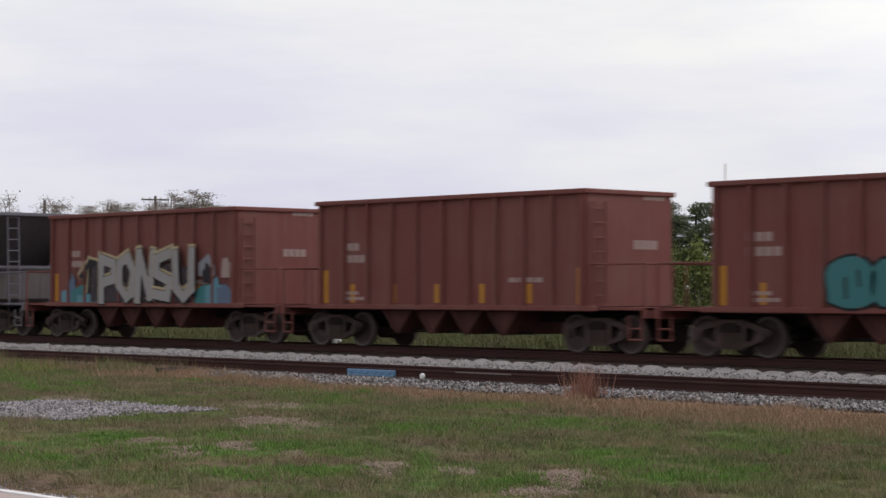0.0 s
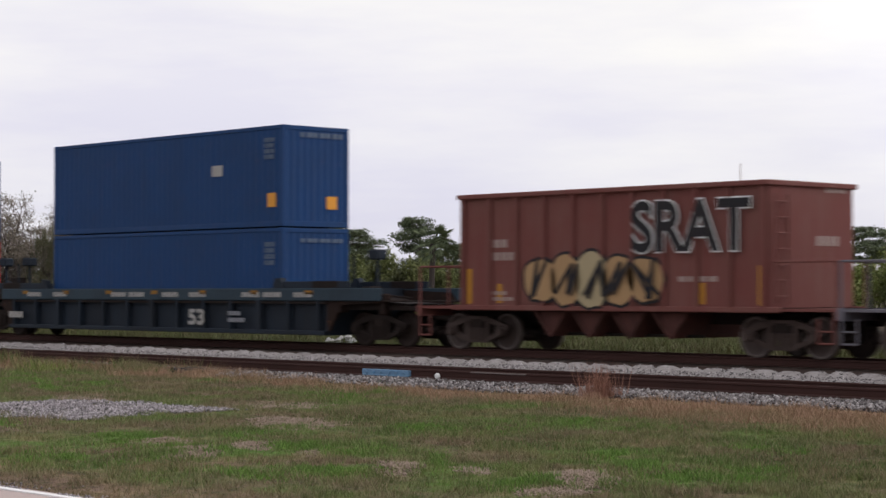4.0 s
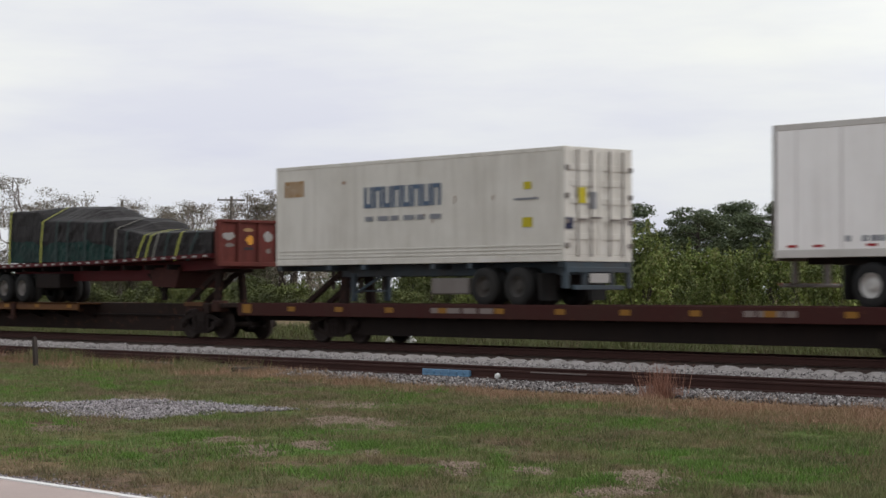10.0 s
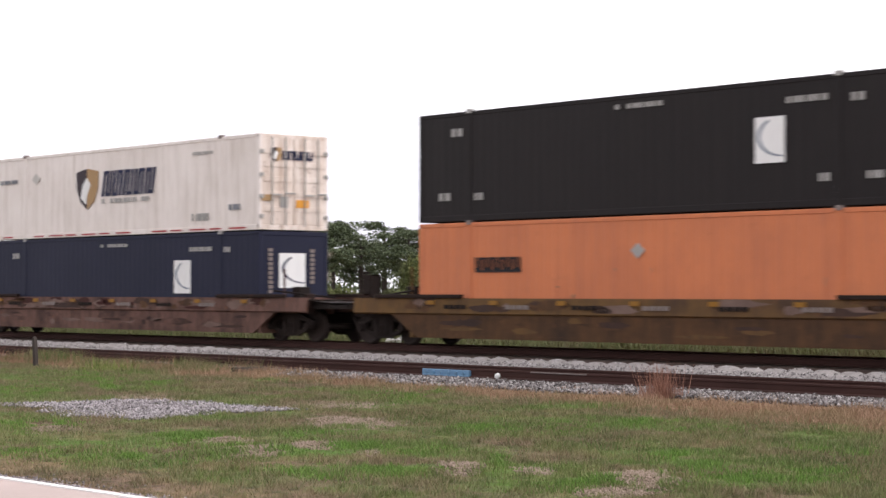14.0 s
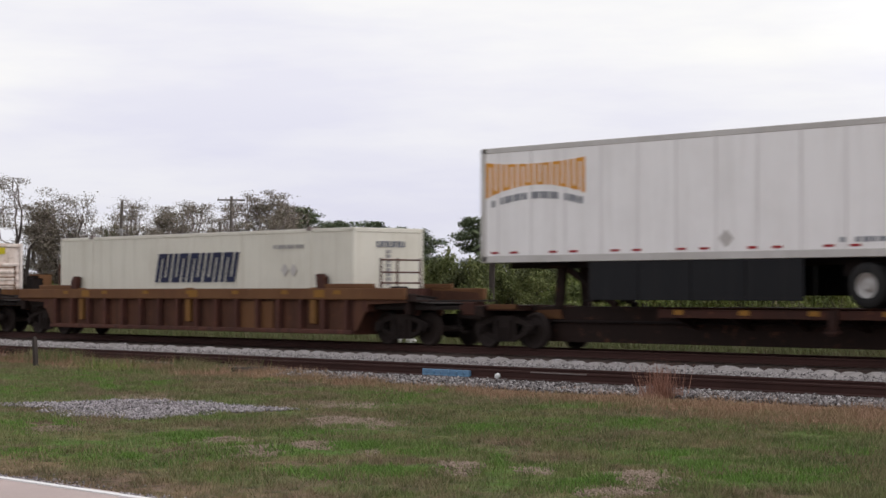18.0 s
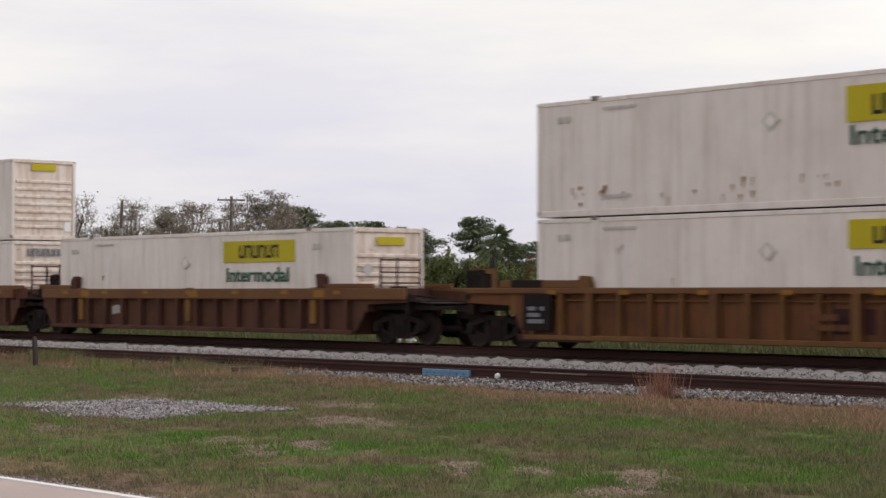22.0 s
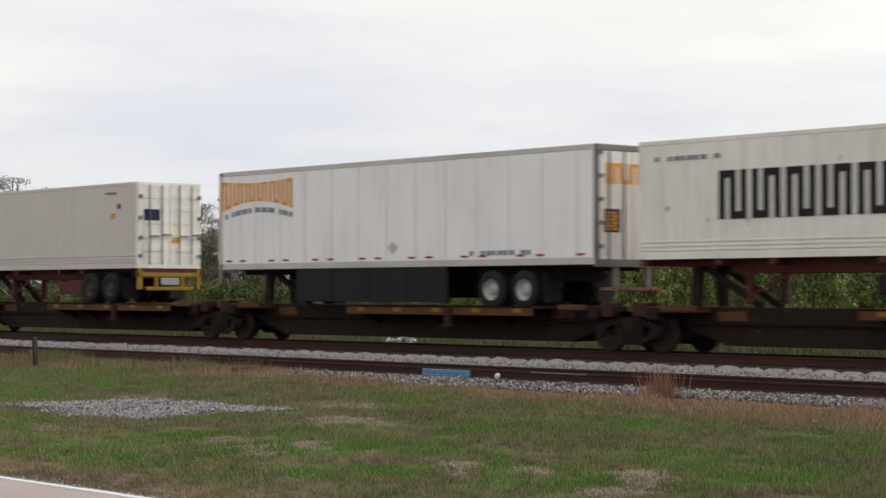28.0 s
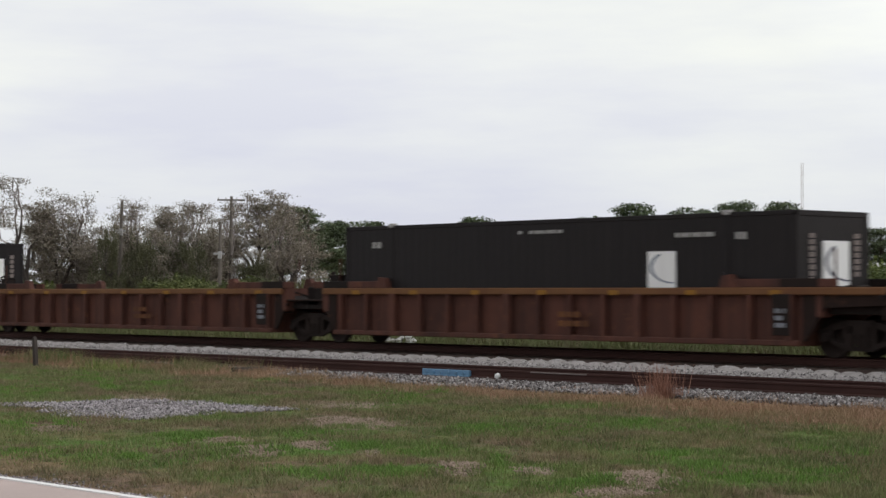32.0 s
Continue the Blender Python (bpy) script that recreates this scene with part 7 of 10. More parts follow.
# ---- marks on the boxes and trailers ----
bars(c2b, "lettering_mark", 0.59, 1.19, 0.38, 2.68, 1, INK_WHITE, rows=22)
sign(c2b, "emblem", 5.78, 6.17, 1.45, 1.70, INK_GREEN)
sign(c2b, "tag", 11.51, 11.98, 0.53, 0.90, INK_ORANGE)
bars(c2b, "number_mark", 11.33, 11.96, 1.85, 2.52, 5, INK_SLATE, rows=3)
end_sign(c2b, "emblem", 1.19, 1.64, 1.62, 1.92, INK_GREEN)
end_sign(c2b, "tag", 1.57, 2.09, 0.49, 0.86, INK_ORANGE)
bars(c2b, "number_mark", 0.73, 2.27, 2.57, 2.74, 8, INK_SLATE, end=True)
blocks(c2a, "letter_block", 0.50, 1.54, 1.93, 2.43, 2, INK_WHITE)
bars(c2a, "number_mark", 11.41, 11.95, 1.30, 2.57, 3, INK_ROSE, rows=8)
bars(c3b, "lettering_mark", 0.52, 1.15, 0.40, 2.62, 1, INK_WHITE, rows=22)
sign(c3b, "emblem", 6.23, 6.72, 1.91, 2.11, INK_WHITE)
sign(c3b, "patch", 5.74, 6.10, 0.75, 0.97, INK_FADED, proud=0.02)
sign(c3b, "tag", 11.36, 11.84, 0.51, 0.90, INK_ORANGE)
bars(c3b, "number_mark", 11.20, 11.79, 1.27, 2.56, 3, INK_SLATE, rows=6)
end_sign(c3b, "emblem", 1.03, 1.48, 2.04, 2.23, INK_WHITE)
end_sign(c3b, "tag", 1.48, 1.90, 0.47, 0.84, INK_ORANGE)
bars(c3b, "number_mark", 1.73, 2.01, 1.34, 2.58, 1, INK_SLATE, end=True, rows=9)
blocks(c3a, "letter_block", 0.44, 1.53, 1.89, 2.42, 2, INK_WHITE)
bars(c3a, "number_mark", 11.20, 11.79, 1.33, 2.47, 3, INK_ROSE, rows=7)
end_sign(c3a, "tag", 1.01, 1.30, 2.25, 2.43, INK_ORANGE)
sign(c1b, "tag", 11.50, 11.87, 0.56, 0.96, INK_ORANGE)
end_sign(c1b, "tag", 1.61, 1.98, 0.52, 0.89, INK_ORANGE)
bars(c1b, "number_mark", 11.35, 11.83, 1.94, 2.59, 3, INK_SLATE, rows=4)
bars(c1a, "number_mark", 11.37, 11.85, 1.84, 2.54, 3, INK_SLATE, rows=4)
bars(c1b, "number_mark", 0.64, 2.29, 2.57, 2.76, 7, INK_SLATE, end=True)
bars(c1a, "number_mark", 0.66, 2.30, 2.49, 2.64, 7, INK_SLATE, end=True)
sign(c1b, "emblem", 8.80, 9.31, 1.54, 1.86, INK_FADED)
bars(c4b, "lettering_mark", 0.62, 1.1, 0.38, 2.61, 1, INK_WHITE, rows=22)
bars(c4b, "number_mark", 11.16, 11.70, 1.83, 2.52, 3, INK_SLATE, rows=3)
sign(c4b, "tag", 11.31, 11.73, 0.50, 0.87, INK_ORANGE)
bars(c4b, "number_mark", 0.08, 0.93, 1.95, 2.20, 5, INK_WHITE, end=True)
bars(c4b, "number_mark", 1.31, 2.10, 2.00, 2.23, 5, INK_SLATE, end=True)
end_sign(c4b, "tag", 1.76, 2.10, 0.56, 0.95, INK_ORANGE)
end_sign(c4b, "tag", 0.08, 0.37, 0.64, 0.89, INK_YELLOW)
bars(c4a, "lettering_mark", 0.61, 1.03, 0.98, 2.49, 1, INK_CREAM, rows=12)
sign(c4a, "patch", 6.43, 7.28, 1.26, 1.78, INK_ROSE, proud=0.02)
bars(c4a, "number_mark", 11.16, 11.75, 1.25, 2.43, 3, INK_ROSE, rows=7)
bars(c4a, "number_mark", 1.72, 1.97, 1.15, 2.41, 1, INK_ROSE, end=True, rows=9)
blocks(wr1, "letter_block", 12.24, 16.11, 2.83, 3.90, 6, INK_ORANGE, arch=.3)
bars(wr1, "small_print", 12.53, 16.03, 2.66, 2.88, 20, INK_GREY, arch=0.2)
bars(wr1, "small_print", 1.97, 4.44, 1.46, 1.63, 11, INK_GREY)
diamond(wr1, "diamond", 7.54, 7.99, 1.54, 1.89, INK_FAINT)
sign(wr1, "plate", 13.85, 14.10, 2.02, 2.33, INK_FADED)
blocks(wr1, "letter_block", 0.49, 2.37, 3.08, 3.58, 6, INK_ORANGE, arch=.05, end=True)
bars(wr1, "small_print", 0.89, 2.01, 3.03, 3.14, 9, INK_GREY, end=True)
end_sign(wr1, "plate", 0.29, 0.69, 1.56, 1.89, INK_FADED)
end_sign(wr1, "connector_box", 1.60, 1.95, 1.39, 1.75, INK_FADED)
end_sign(wr1, "connector_box", 2.03, 2.32, 1.47, 1.68, INK_BLACK)
end_sign(wr1, "connector_box", 2.03, 2.24, 2.07, 2.39, INK_FADED)
blocks(sb, "letter_block", 4.19, 7.53, 1.57, 2.16, 8, INK_SLATE, pen=0.13)
bars(sb, "small_print", 4.24, 7.58, 1.20, 1.38, 6, INK_GREY)
blocks(sb, "emblem", 0.45, 1.42, 2.00, 2.46, 2, INK_TAN)
sign(sb, "tag", 10.67, 11.03, 0.89, 1.14, INK_YELLOW)
sign(sb, "tag", 10.72, 10.99, 1.86, 2.05, INK_YELLOW)
sign(sb, "small_print", 10.36, 11.24, 1.59, 1.64, INK_GREY)
end_sign(sb, "tag", 0.44, 0.74, 1.47, 1.87, INK_YELLOW)
end_sign(sb, "tag", 0.02, 0.28, 0.82, 1.10, INK_BLUE)
end_sign(sb, "tag", 0.86, 1.10, 1.34, 1.77, INK_GREY)
wings(rv, "emblem", 7.45, 8.6, 2.6, 3.33, INK_BLACK)
blocks(rv, "letter_block", 8.51, 9.63, 2.73, 3.04, 5, INK_TAN)
bars(rv, "small_print", 8.39, 9.63, 2.58, 2.66, 8, INK_GREY)
diamond(rv, "diamond", 7.71, 8.20, 1.75, 2.21, INK_FAINT)
bars(rv, "small_print", 12.31, 15.27, 1.87, 1.98, 24, INK_FADED)
wings(rv, "emblem", 0.28, 1.2, 2.92, 3.62, INK_BLACK, end=True)
blocks(rv, "letter_block", 1.03, 2.47, 3.06, 3.37, 5, INK_TAN, end=True)
diamond(rv, "diamond", 0.28, 0.84, 1.62, 2.04, INK_TAN, end=True)
bars(rv, "small_print", 0.12, 1.18, 2.28, 2.34, 7, INK_GREY, end=True)
blocks(wr2, "letter_block", 0.27, 3.94, 2.83, 3.82, 6, INK_ORANGE, arch=.3)
bars(wr2, "small_print", 0.39, 3.80, 2.61, 2.83, 20, INK_GREY, arch=0.2)
bars(wr2, "small_print", 11.65, 14.14, 1.49, 1.66, 11, INK_GREY)
diamond(wr2, "diamond", 8.16, 8.66, 1.62, 1.95, INK_FAINT)
blocks(wr2, "letter_block", 0.27, 2.28, 3.25, 3.77, 6, INK_ORANGE, arch=.05, end=True)
end_sign(wr2, "panel", 0.33, 0.86, 2.06, 2.64, INK_DUSK)
bars(wr2, "small_print", 0.39, 0.80, 2.11, 2.59, 2, INK_ORANGE, end=True, rows=6).location.x = 0.004
end_sign(wr2, "panel", 1.63, 2.07, 2.37, 2.58, INK_DUSK)
bars(wr2, "small_print", 0.25, 0.72, 1.78, 1.89, 5, INK_GREY, end=True)
sign(c5b, "panel", 11.79, 12.64, 1.03, 2.07, INK_WHITE)
bars(c5b, "small_print", 7.40, 8.98, 2.56, 2.72, 8, INK_FADED)
bars(c5b, "small_print", 12.70, 13.88, 2.34, 2.53, 6, INK_FADED)
bars(c5b, "small_print", 14.49, 14.87, 2.27, 2.51, 2, INK_FADED)
bars(c5b, "small_print", 13.60, 13.92, 0.56, 0.80, 2, INK_FADED)
bars(c5b, "small_print", 14.90, 15.38, 0.57, 0.79, 3, INK_FADED)
bars(c5b, "small_print", 1.35, 1.82, 2.25, 2.53, 2, INK_FADED)
bars(c5b, "small_print", 0.85, 1.33, 0.56, 0.83, 2, INK_FADED)
bars(c5b, "small_print", 2.26, 2.61, 0.54, 0.79, 2, INK_FADED)
end_sign(c5b, "panel", 0.90, 1.85, 1.22, 2.29, INK_WHITE)
arc(c5b, 0.98, 1.81, 1.32, 2.14, INK_BLUE)
end_sign(c5b, "panel", 1.13, 1.68, 0.46, 0.76, INK_FADED)
bars(c5b, "number_mark", 0.46, 0.62, 0.74, 2.48, 1, INK_SOFT, end=True, rows=10)
bars(c5b, "number_mark", 2.08, 2.28, 1.21, 2.45, 1, INK_SOFT, end=True, rows=7)
blocks(c5a, "letter_block", 2.28, 4.05, 1.64, 1.97, 9, INK_BLACK)
diamond(c5a, "diamond", 7.90, 8.37, 1.87, 2.25, INK_FADED)
blocks(c5a, "letter_block", 0.44, 2.15, 2.32, 2.66, 9, INK_BLACK, end=True)
diamond(c5a, "diamond", 0.30, 0.76, 1.40, 1.88, INK_FADED, end=True)
sign(c5a, "lettering_bar", 2.28, 4.05, 1.58, 1.64, INK_BLACK)
shield(c6b, 5.55, 6.95, 0.9, 2.28)
blocks(c6b, "letter_block", 7.17, 10.42, 1.31, 2.15, 5, INK_BLUE, slant=0.2)
bars(c6b, "small_print", 7.18, 10.17, 1.08, 1.27, 11, INK_FADED)
diamond(c6b, "diamond", 2.52, 3.08, 1.88, 2.27, INK_FAINT)
bars(c6b, "small_print", 12.63, 13.73, 2.40, 2.53, 6, INK_FADED)
bars(c6b, "small_print", 14.58, 15.25, 0.63, 0.86, 3, INK_GREY)
bars(c6b, "small_print", 0.26, 1.58, 1.97, 2.15, 5, INK_GREY)
bars(c6b, "small_print", 12.56, 13.50, 0.34, 0.65, 8, INK_FADED)
shield(c6b, 0.42, 0.82, 2.05, 2.5, end=True)
blocks(c6b, "letter_block", 0.85, 2.02, 2.13, 2.40, 5, INK_BLUE, end=True)
end_sign(c6b, "tag", 1.38, 1.84, 0.68, 0.92, INK_ORANGE)
end_sign(c6b, "tag", 0.09, 0.49, 0.87, 1.06, INK_TAN)
end_sign(c6b, "tag", 0.77, 1.05, 0.68, 1.01, INK_FADED)
sign(c6a, "panel", 11.57, 12.49, 1.02, 2.06, INK_WHITE)
bars(c6a, "small_print", 7.15, 8.80, 2.54, 2.68, 8, INK_FADED)
bars(c6a, "small_print", 12.44, 13.73, 2.33, 2.51, 7, INK_FADED)
bars(c6a, "small_print", 14.33, 14.67, 2.28, 2.50, 2, INK_FADED)
bars(c6a, "small_print", 1.18, 1.66, 2.24, 2.50, 2, INK_FADED)
end_sign(c6a, "panel", 0.75, 1.73, 1.19, 2.24, INK_WHITE)
arc(c6a, 0.83, 1.69, 1.28, 2.09, INK_BLUE)
bars(c6a, "number_mark", 0.35, 0.55, 1.03, 2.42, 1, INK_SOFT, end=True, rows=10)
bars(c6a, "number_mark", 1.92, 2.12, 1.32, 2.40, 1, INK_SOFT, end=True, rows=8)
blocks(fe, "letter_block", 10.23, 12.82, 1.48, 2.15, 5, INK_WHITE)
blocks(fe, "letter_block", 0.20, 1.93, 1.95, 2.17, 9, INK_FADED)
bars(fe, "small_print", 12.51, 13.78, 0.47, 0.63, 4, INK_FADED)
bars(fe, "small_print", 14.46, 14.81, 2.32, 2.51, 2, INK_FADED)
diamond(fe, "diamond", 11.97, 12.54, 2.13, 2.47, INK_WHITE)
bars(fe, "small_print", 2.26, 3.61, 0.43, 0.58, 6, INK_FADED)
bars(fe, "small_print", 1.34, 1.73, 2.30, 2.52, 2, INK_FADED)
bars(fe, "small_print", 0.82, 1.28, 0.59, 0.79, 2, INK_FADED)
bars(fe, "small_print", 3.33, 4.59, 2.56, 2.70, 6, INK_FADED)
diamond(fe, "diamond", 0.37, 0.92, 2.02, 2.45, INK_WHITE, end=True)
bars(fe, "small_print", 1.01, 2.25, 2.31, 2.51, 6, INK_WHITE, end=True)
bars(fe, "lettering_mark", 0.90, 2.32, 1.38, 1.88, 6, INK_WHITE, end=True, rows=2)
bars(fe, "small_print", 1.06, 2.19, 0.99, 1.17, 6, INK_FADED, end=True)
end_sign(fe, "panel", 1.06, 1.58, 0.52, 0.78, INK_WHITE)
blocks(wr3, "letter_block", 12.32, 16.11, 2.76, 3.74, 6, INK_ORANGE, arch=.3)
bars(wr3, "small_print", 12.47, 16.03, 2.59, 2.81, 20, INK_GREY, arch=0.2)
bars(wr3, "small_print", 1.95, 4.46, 1.45, 1.62, 11, INK_GREY)
diamond(wr3, "diamond", 7.56, 8.01, 1.47, 1.86, INK_FAINT)
sign(wr3, "plate", 13.87, 14.10, 1.95, 2.23, INK_FADED)
blocks(wr3, "letter_block", 0.50, 2.40, 3.19, 3.71, 6, INK_ORANGE, arch=.05, end=True)
bars(wr3, "small_print", 0.86, 1.99, 3.12, 3.24, 9, INK_GREY, end=True)
end_sign(wr3, "tag", 1.47, 1.98, 1.81, 2.06, INK_YELLOW)
end_sign(wr3, "connector_box", 1.49, 1.90, 1.25, 1.61, INK_FADED)
end_sign(wr3, "connector_box", 1.98, 2.29, 1.36, 1.64, INK_BLACK)
end_sign(wr3, "plate", 0.40, 0.70, 1.39, 1.70, INK_FADED)
blocks(wr4, "letter_block", 0.16, 3.88, 2.79, 3.72, 6, INK_ORANGE, arch=.3)
bars(wr4, "small_print", 0.39, 3.74, 2.54, 2.77, 20, INK_GREY, arch=0.2)
bars(wr4, "small_print", 11.62, 14.08, 1.45, 1.60, 12, INK_GREY)
sign(wr4, "small_print", 14.14, 14.70, 1.44, 1.56, INK_ORANGE)
diamond(wr4, "diamond", 8.14, 8.58, 1.39, 1.81, INK_FAINT)
blocks(wr4, "letter_block", 0.32, 2.35, 3.23, 3.75, 6, INK_ORANGE, arch=.05, end=True)
bars(wr4, "small_print", 0.47, 2.31, 3.11, 3.24, 12, INK_GREY, end=True)
end_sign(wr4, "panel", 0.34, 0.88, 2.04, 2.60, INK_DUSK)
bars(wr4, "small_print", 0.40, 0.82, 2.09, 2.55, 2, INK_ORANGE, end=True, rows=6).location.x = 0.004
end_sign(wr4, "panel", 1.65, 2.24, 2.37, 2.59, INK_DUSK)
end_sign(wr4, "tag", 2.08, 2.40, 1.53, 1.95, INK_ORANGE)
bars(wr4, "small_print", 0.26, 0.67, 1.73, 1.87, 5, INK_GREY, end=True)
diamond(wr4, "diamond", 1.59, 2.01, 1.65, 2.06, INK_FAINT, end=True)
blocks(sw, "letter_block", 5.97, 10.53, 1.37, 2.28, 5, INK_BLUE, slant=0.25)
bars(sw, "small_print", 12.41, 13.94, 2.34, 2.49, 7, INK_FADED)
diamond(sw, "diamond", 12.78, 13.14, 1.52, 1.90, INK_FAINT)
diamond(sw, "diamond", 13.20, 13.56, 1.51, 1.88, INK_FAINT)
blocks(sw, "letter_block", 0.85, 1.92, 2.35, 2.52, 5, INK_GREY, end=True)
bars(sw, "number_mark", 1.21, 1.41, 1.26, 2.30, 1, INK_FADED, end=True, rows=8)
sign(j1, "panel", 9.80, 13.43, 2.03, 2.73, INK_YELLOW)
blocks(j1, "letter_block", 10.80, 12.67, 2.15, 2.59, 6, INK_BLACK)
intermodal(j1, 9.99, 13.20, 1.41, 1.88)
end_sign(j1, "panel", 0.91, 1.84, 2.49, 2.74, INK_YELLOW)
diamond(j1, "diamond", 0.33, 0.75, 1.51, 1.92, INK_FAINT, end=True)
sign(j2b, "panel", 9.82, 13.45, 1.96, 2.76, INK_YELLOW)
blocks(j2b, "letter_block", 10.47, 12.67, 2.10, 2.56, 6, INK_BLACK)
intermodal(j2b, 10.00, 13.29, 1.42, 1.91)
end_sign(j2b, "panel", 0.88, 1.86, 2.45, 2.75, INK_YELLOW)
diamond(j2b, "diamond", 0.37, 0.78, 1.57, 1.96, INK_FAINT, end=True)
sign(j2a, "panel", 9.80, 13.40, 2.01, 2.67, INK_YELLOW)
blocks(j2a, "letter_block", 10.49, 12.62, 2.13, 2.50, 6, INK_BLACK)
sign(j2a, "panel_patch", 9.86, 10.96, 2.06, 2.66, INK_FADED, proud=0.02)
intermodal(j2a, 9.95, 13.21, 1.39, 1.86)
end_sign(j2a, "panel", 0.82, 1.82, 2.37, 2.71, INK_CREAM)
sign(j3b, "panel", 9.71, 13.39, 1.80, 2.59, INK_YELLOW)
blocks(j3b, "letter_block", 10.40, 12.46, 1.93, 2.37, 6, INK_BLACK)
intermodal(j3b, 9.77, 13.31, 1.29, 1.77)
end_sign(j3b, "panel", 0.27, 2.24, 2.30, 2.77, INK_CREAM)
blocks(j3b, "letter_block", 0.47, 2.03, 2.41, 2.64, 7, INK_GREY, end=True)
sign(j3a, "panel", 9.75, 13.34, 2.00, 2.63, INK_YELLOW)
blocks(j3a, "letter_block", 10.41, 12.60, 2.10, 2.47, 6, INK_BLACK)
intermodal(j3a, 9.90, 13.14, 1.40, 1.87)
end_sign(j3a, "panel", 0.78, 1.82, 2.43, 2.67, INK_CREAM)
sign(j4, "panel", 9.81, 13.46, 1.96, 2.60, INK_YELLOW)
blocks(j4, "letter_block", 10.65, 12.71, 2.08, 2.47, 6, INK_BLACK)
intermodal(j4, 9.94, 13.29, 1.35, 1.83)
end_sign(j4, "panel", 0.86, 1.87, 2.41, 2.64, INK_YELLOW)
diamond(j4, "diamond", 0.29, 0.74, 1.50, 1.90, INK_FAINT, end=True)
sign(j5b, "panel", 9.73, 13.40, 1.93, 2.71, INK_YELLOW)
blocks(j5b, "letter_block", 10.33, 12.60, 2.05, 2.51, 6, INK_BLACK)
intermodal(j5b, 9.96, 13.17, 1.37, 1.88)
end_sign(j5b, "panel", 0.80, 1.77, 2.50, 2.74, INK_YELLOW)
end_sign(j5b, "tag", 2.11, 2.39, 0.32, 0.67, INK_WHITE)
sign(j5a, "panel", 9.83, 13.41, 1.84, 2.47, INK_CREAM)
blocks(j5a, "letter_block", 10.57, 12.61, 1.96, 2.30, 6, INK_BLACK)
intermodal(j5a, 9.98, 13.17, 1.25, 1.71)
blocks(j5a, "letter_block", 0.64, 2.13, 2.36, 2.63, 7, INK_GREY, end=True)
sign(j6b, "panel", 2.85, 6.44, 1.94, 2.70, INK_YELLOW)
blocks(j6b, "letter_block", 3.53, 5.75, 2.07, 2.51, 6, INK_BLACK)
intermodal(j6b, 2.98, 6.29, 1.36, 1.91)
end_sign(j6b, "panel", 0.14, 2.52, 1.95, 2.45, INK_YELLOW)
blocks(j6b, "letter_block", 0.59, 2.14, 2.05, 2.34, 7, INK_GREY, end=True)
end_sign(j6b, "tag", 2.03, 2.35, 0.63, 1.03, INK_YELLOW)
end_sign(j6b, "tag", 0.20, 0.65, 1.18, 1.49, INK_BLACK)
sign(j6a, "panel", 9.72, 13.33, 1.92, 2.59, INK_YELLOW)
blocks(j6a, "letter_block", 10.40, 12.62, 2.05, 2.43, 6, INK_BLACK)
intermodal(j6a, 9.91, 13.20, 1.34, 1.79)
end_sign(j6a, "panel", 0.89, 1.84, 2.40, 2.63, INK_YELLOW)
sign(k1, "panel", 11.76, 12.64, 1.20, 2.05, INK_WHITE)
bars(k1, "small_print", 7.33, 8.92, 2.56, 2.67, 8, INK_FADED)
bars(k1, "small_print", 12.64, 13.89, 2.34, 2.48, 7, INK_FADED)
bars(k1, "small_print", 14.55, 14.82, 2.28, 2.46, 2, INK_FADED)
bars(k1, "small_print", 1.38, 1.71, 2.26, 2.49, 2, INK_FADED)
end_sign(k1, "panel", 1.02, 1.98, 1.41, 2.23, INK_WHITE)
arc(k1, 1.08, 1.96, 1.44, 2.11, INK_SKY)
bars(k1, "number_mark", 0.56, 0.76, 1.56, 2.43, 1, INK_SOFT, end=True, rows=8)
bars(k1, "number_mark", 2.23, 2.44, 1.71, 2.42, 1, INK_SOFT, end=True, rows=6)
blocks(cr, "letter_block", 2.55, 9.45, 0.91, 2.03, 7, INK_BLACK)
bars(cr, "small_print", 0.55, 2.62, 2.33, 2.47, 10, INK_GREY)
sign(cr, "tag", 11.02, 11.21, 1.77, 1.92, INK_TAN)
sign(cr, "tag", 11.04, 11.20, 0.91, 1.08, INK_TAN)
bars(cr, "stain_mark", 10.44, 11.46, 2.28, 2.65, 3, INK_CREAM, rows=2)
bars(cr, "lettering_mark", 0.32, 0.53, 1.30, 2.36, 1, INK_GREY, end=True, rows=7)
end_sign(cr, "tag", 0.77, 0.97, 0.97, 1.14, INK_TAN)
end_sign(cr, "tag", 1.48, 1.70, 0.89, 1.09, INK_TAN)
end_sign(cr, "tag", 0.77, 1.01, 0.70, 0.87, INK_YELLOW)
blocks(wr5, "letter_block", 0.09, 3.81, 2.87, 3.81, 6, INK_ORANGE, arch=.3)
bars(wr5, "small_print", 0.31, 3.75, 2.63, 2.83, 20, INK_GREY, arch=0.2)
bars(wr5, "small_print", 11.54, 13.94, 1.40, 1.56, 11, INK_GREY)
diamond(wr5, "diamond", 8.14, 8.56, 1.47, 1.85, INK_FAINT)
blocks(wr5, "letter_block", 0.34, 1.55, 3.13, 3.64, 4, INK_ORANGE, end=True)
end_sign(wr5, "panel", 0.28, 0.84, 1.92, 2.50, INK_DUSK)
bars(wr5, "small_print", 0.34, 0.78, 1.97, 2.45, 2, INK_ORANGE, end=True, rows=6).location.x = 0.004
sign(ms, "name_strip", 1.11, 1.53, 0.39, 2.64, INK_CREAM)
bars(ms, "lettering_mark", 1.16, 1.48, 0.47, 2.54, 1, INK_SLATE, rows=8)
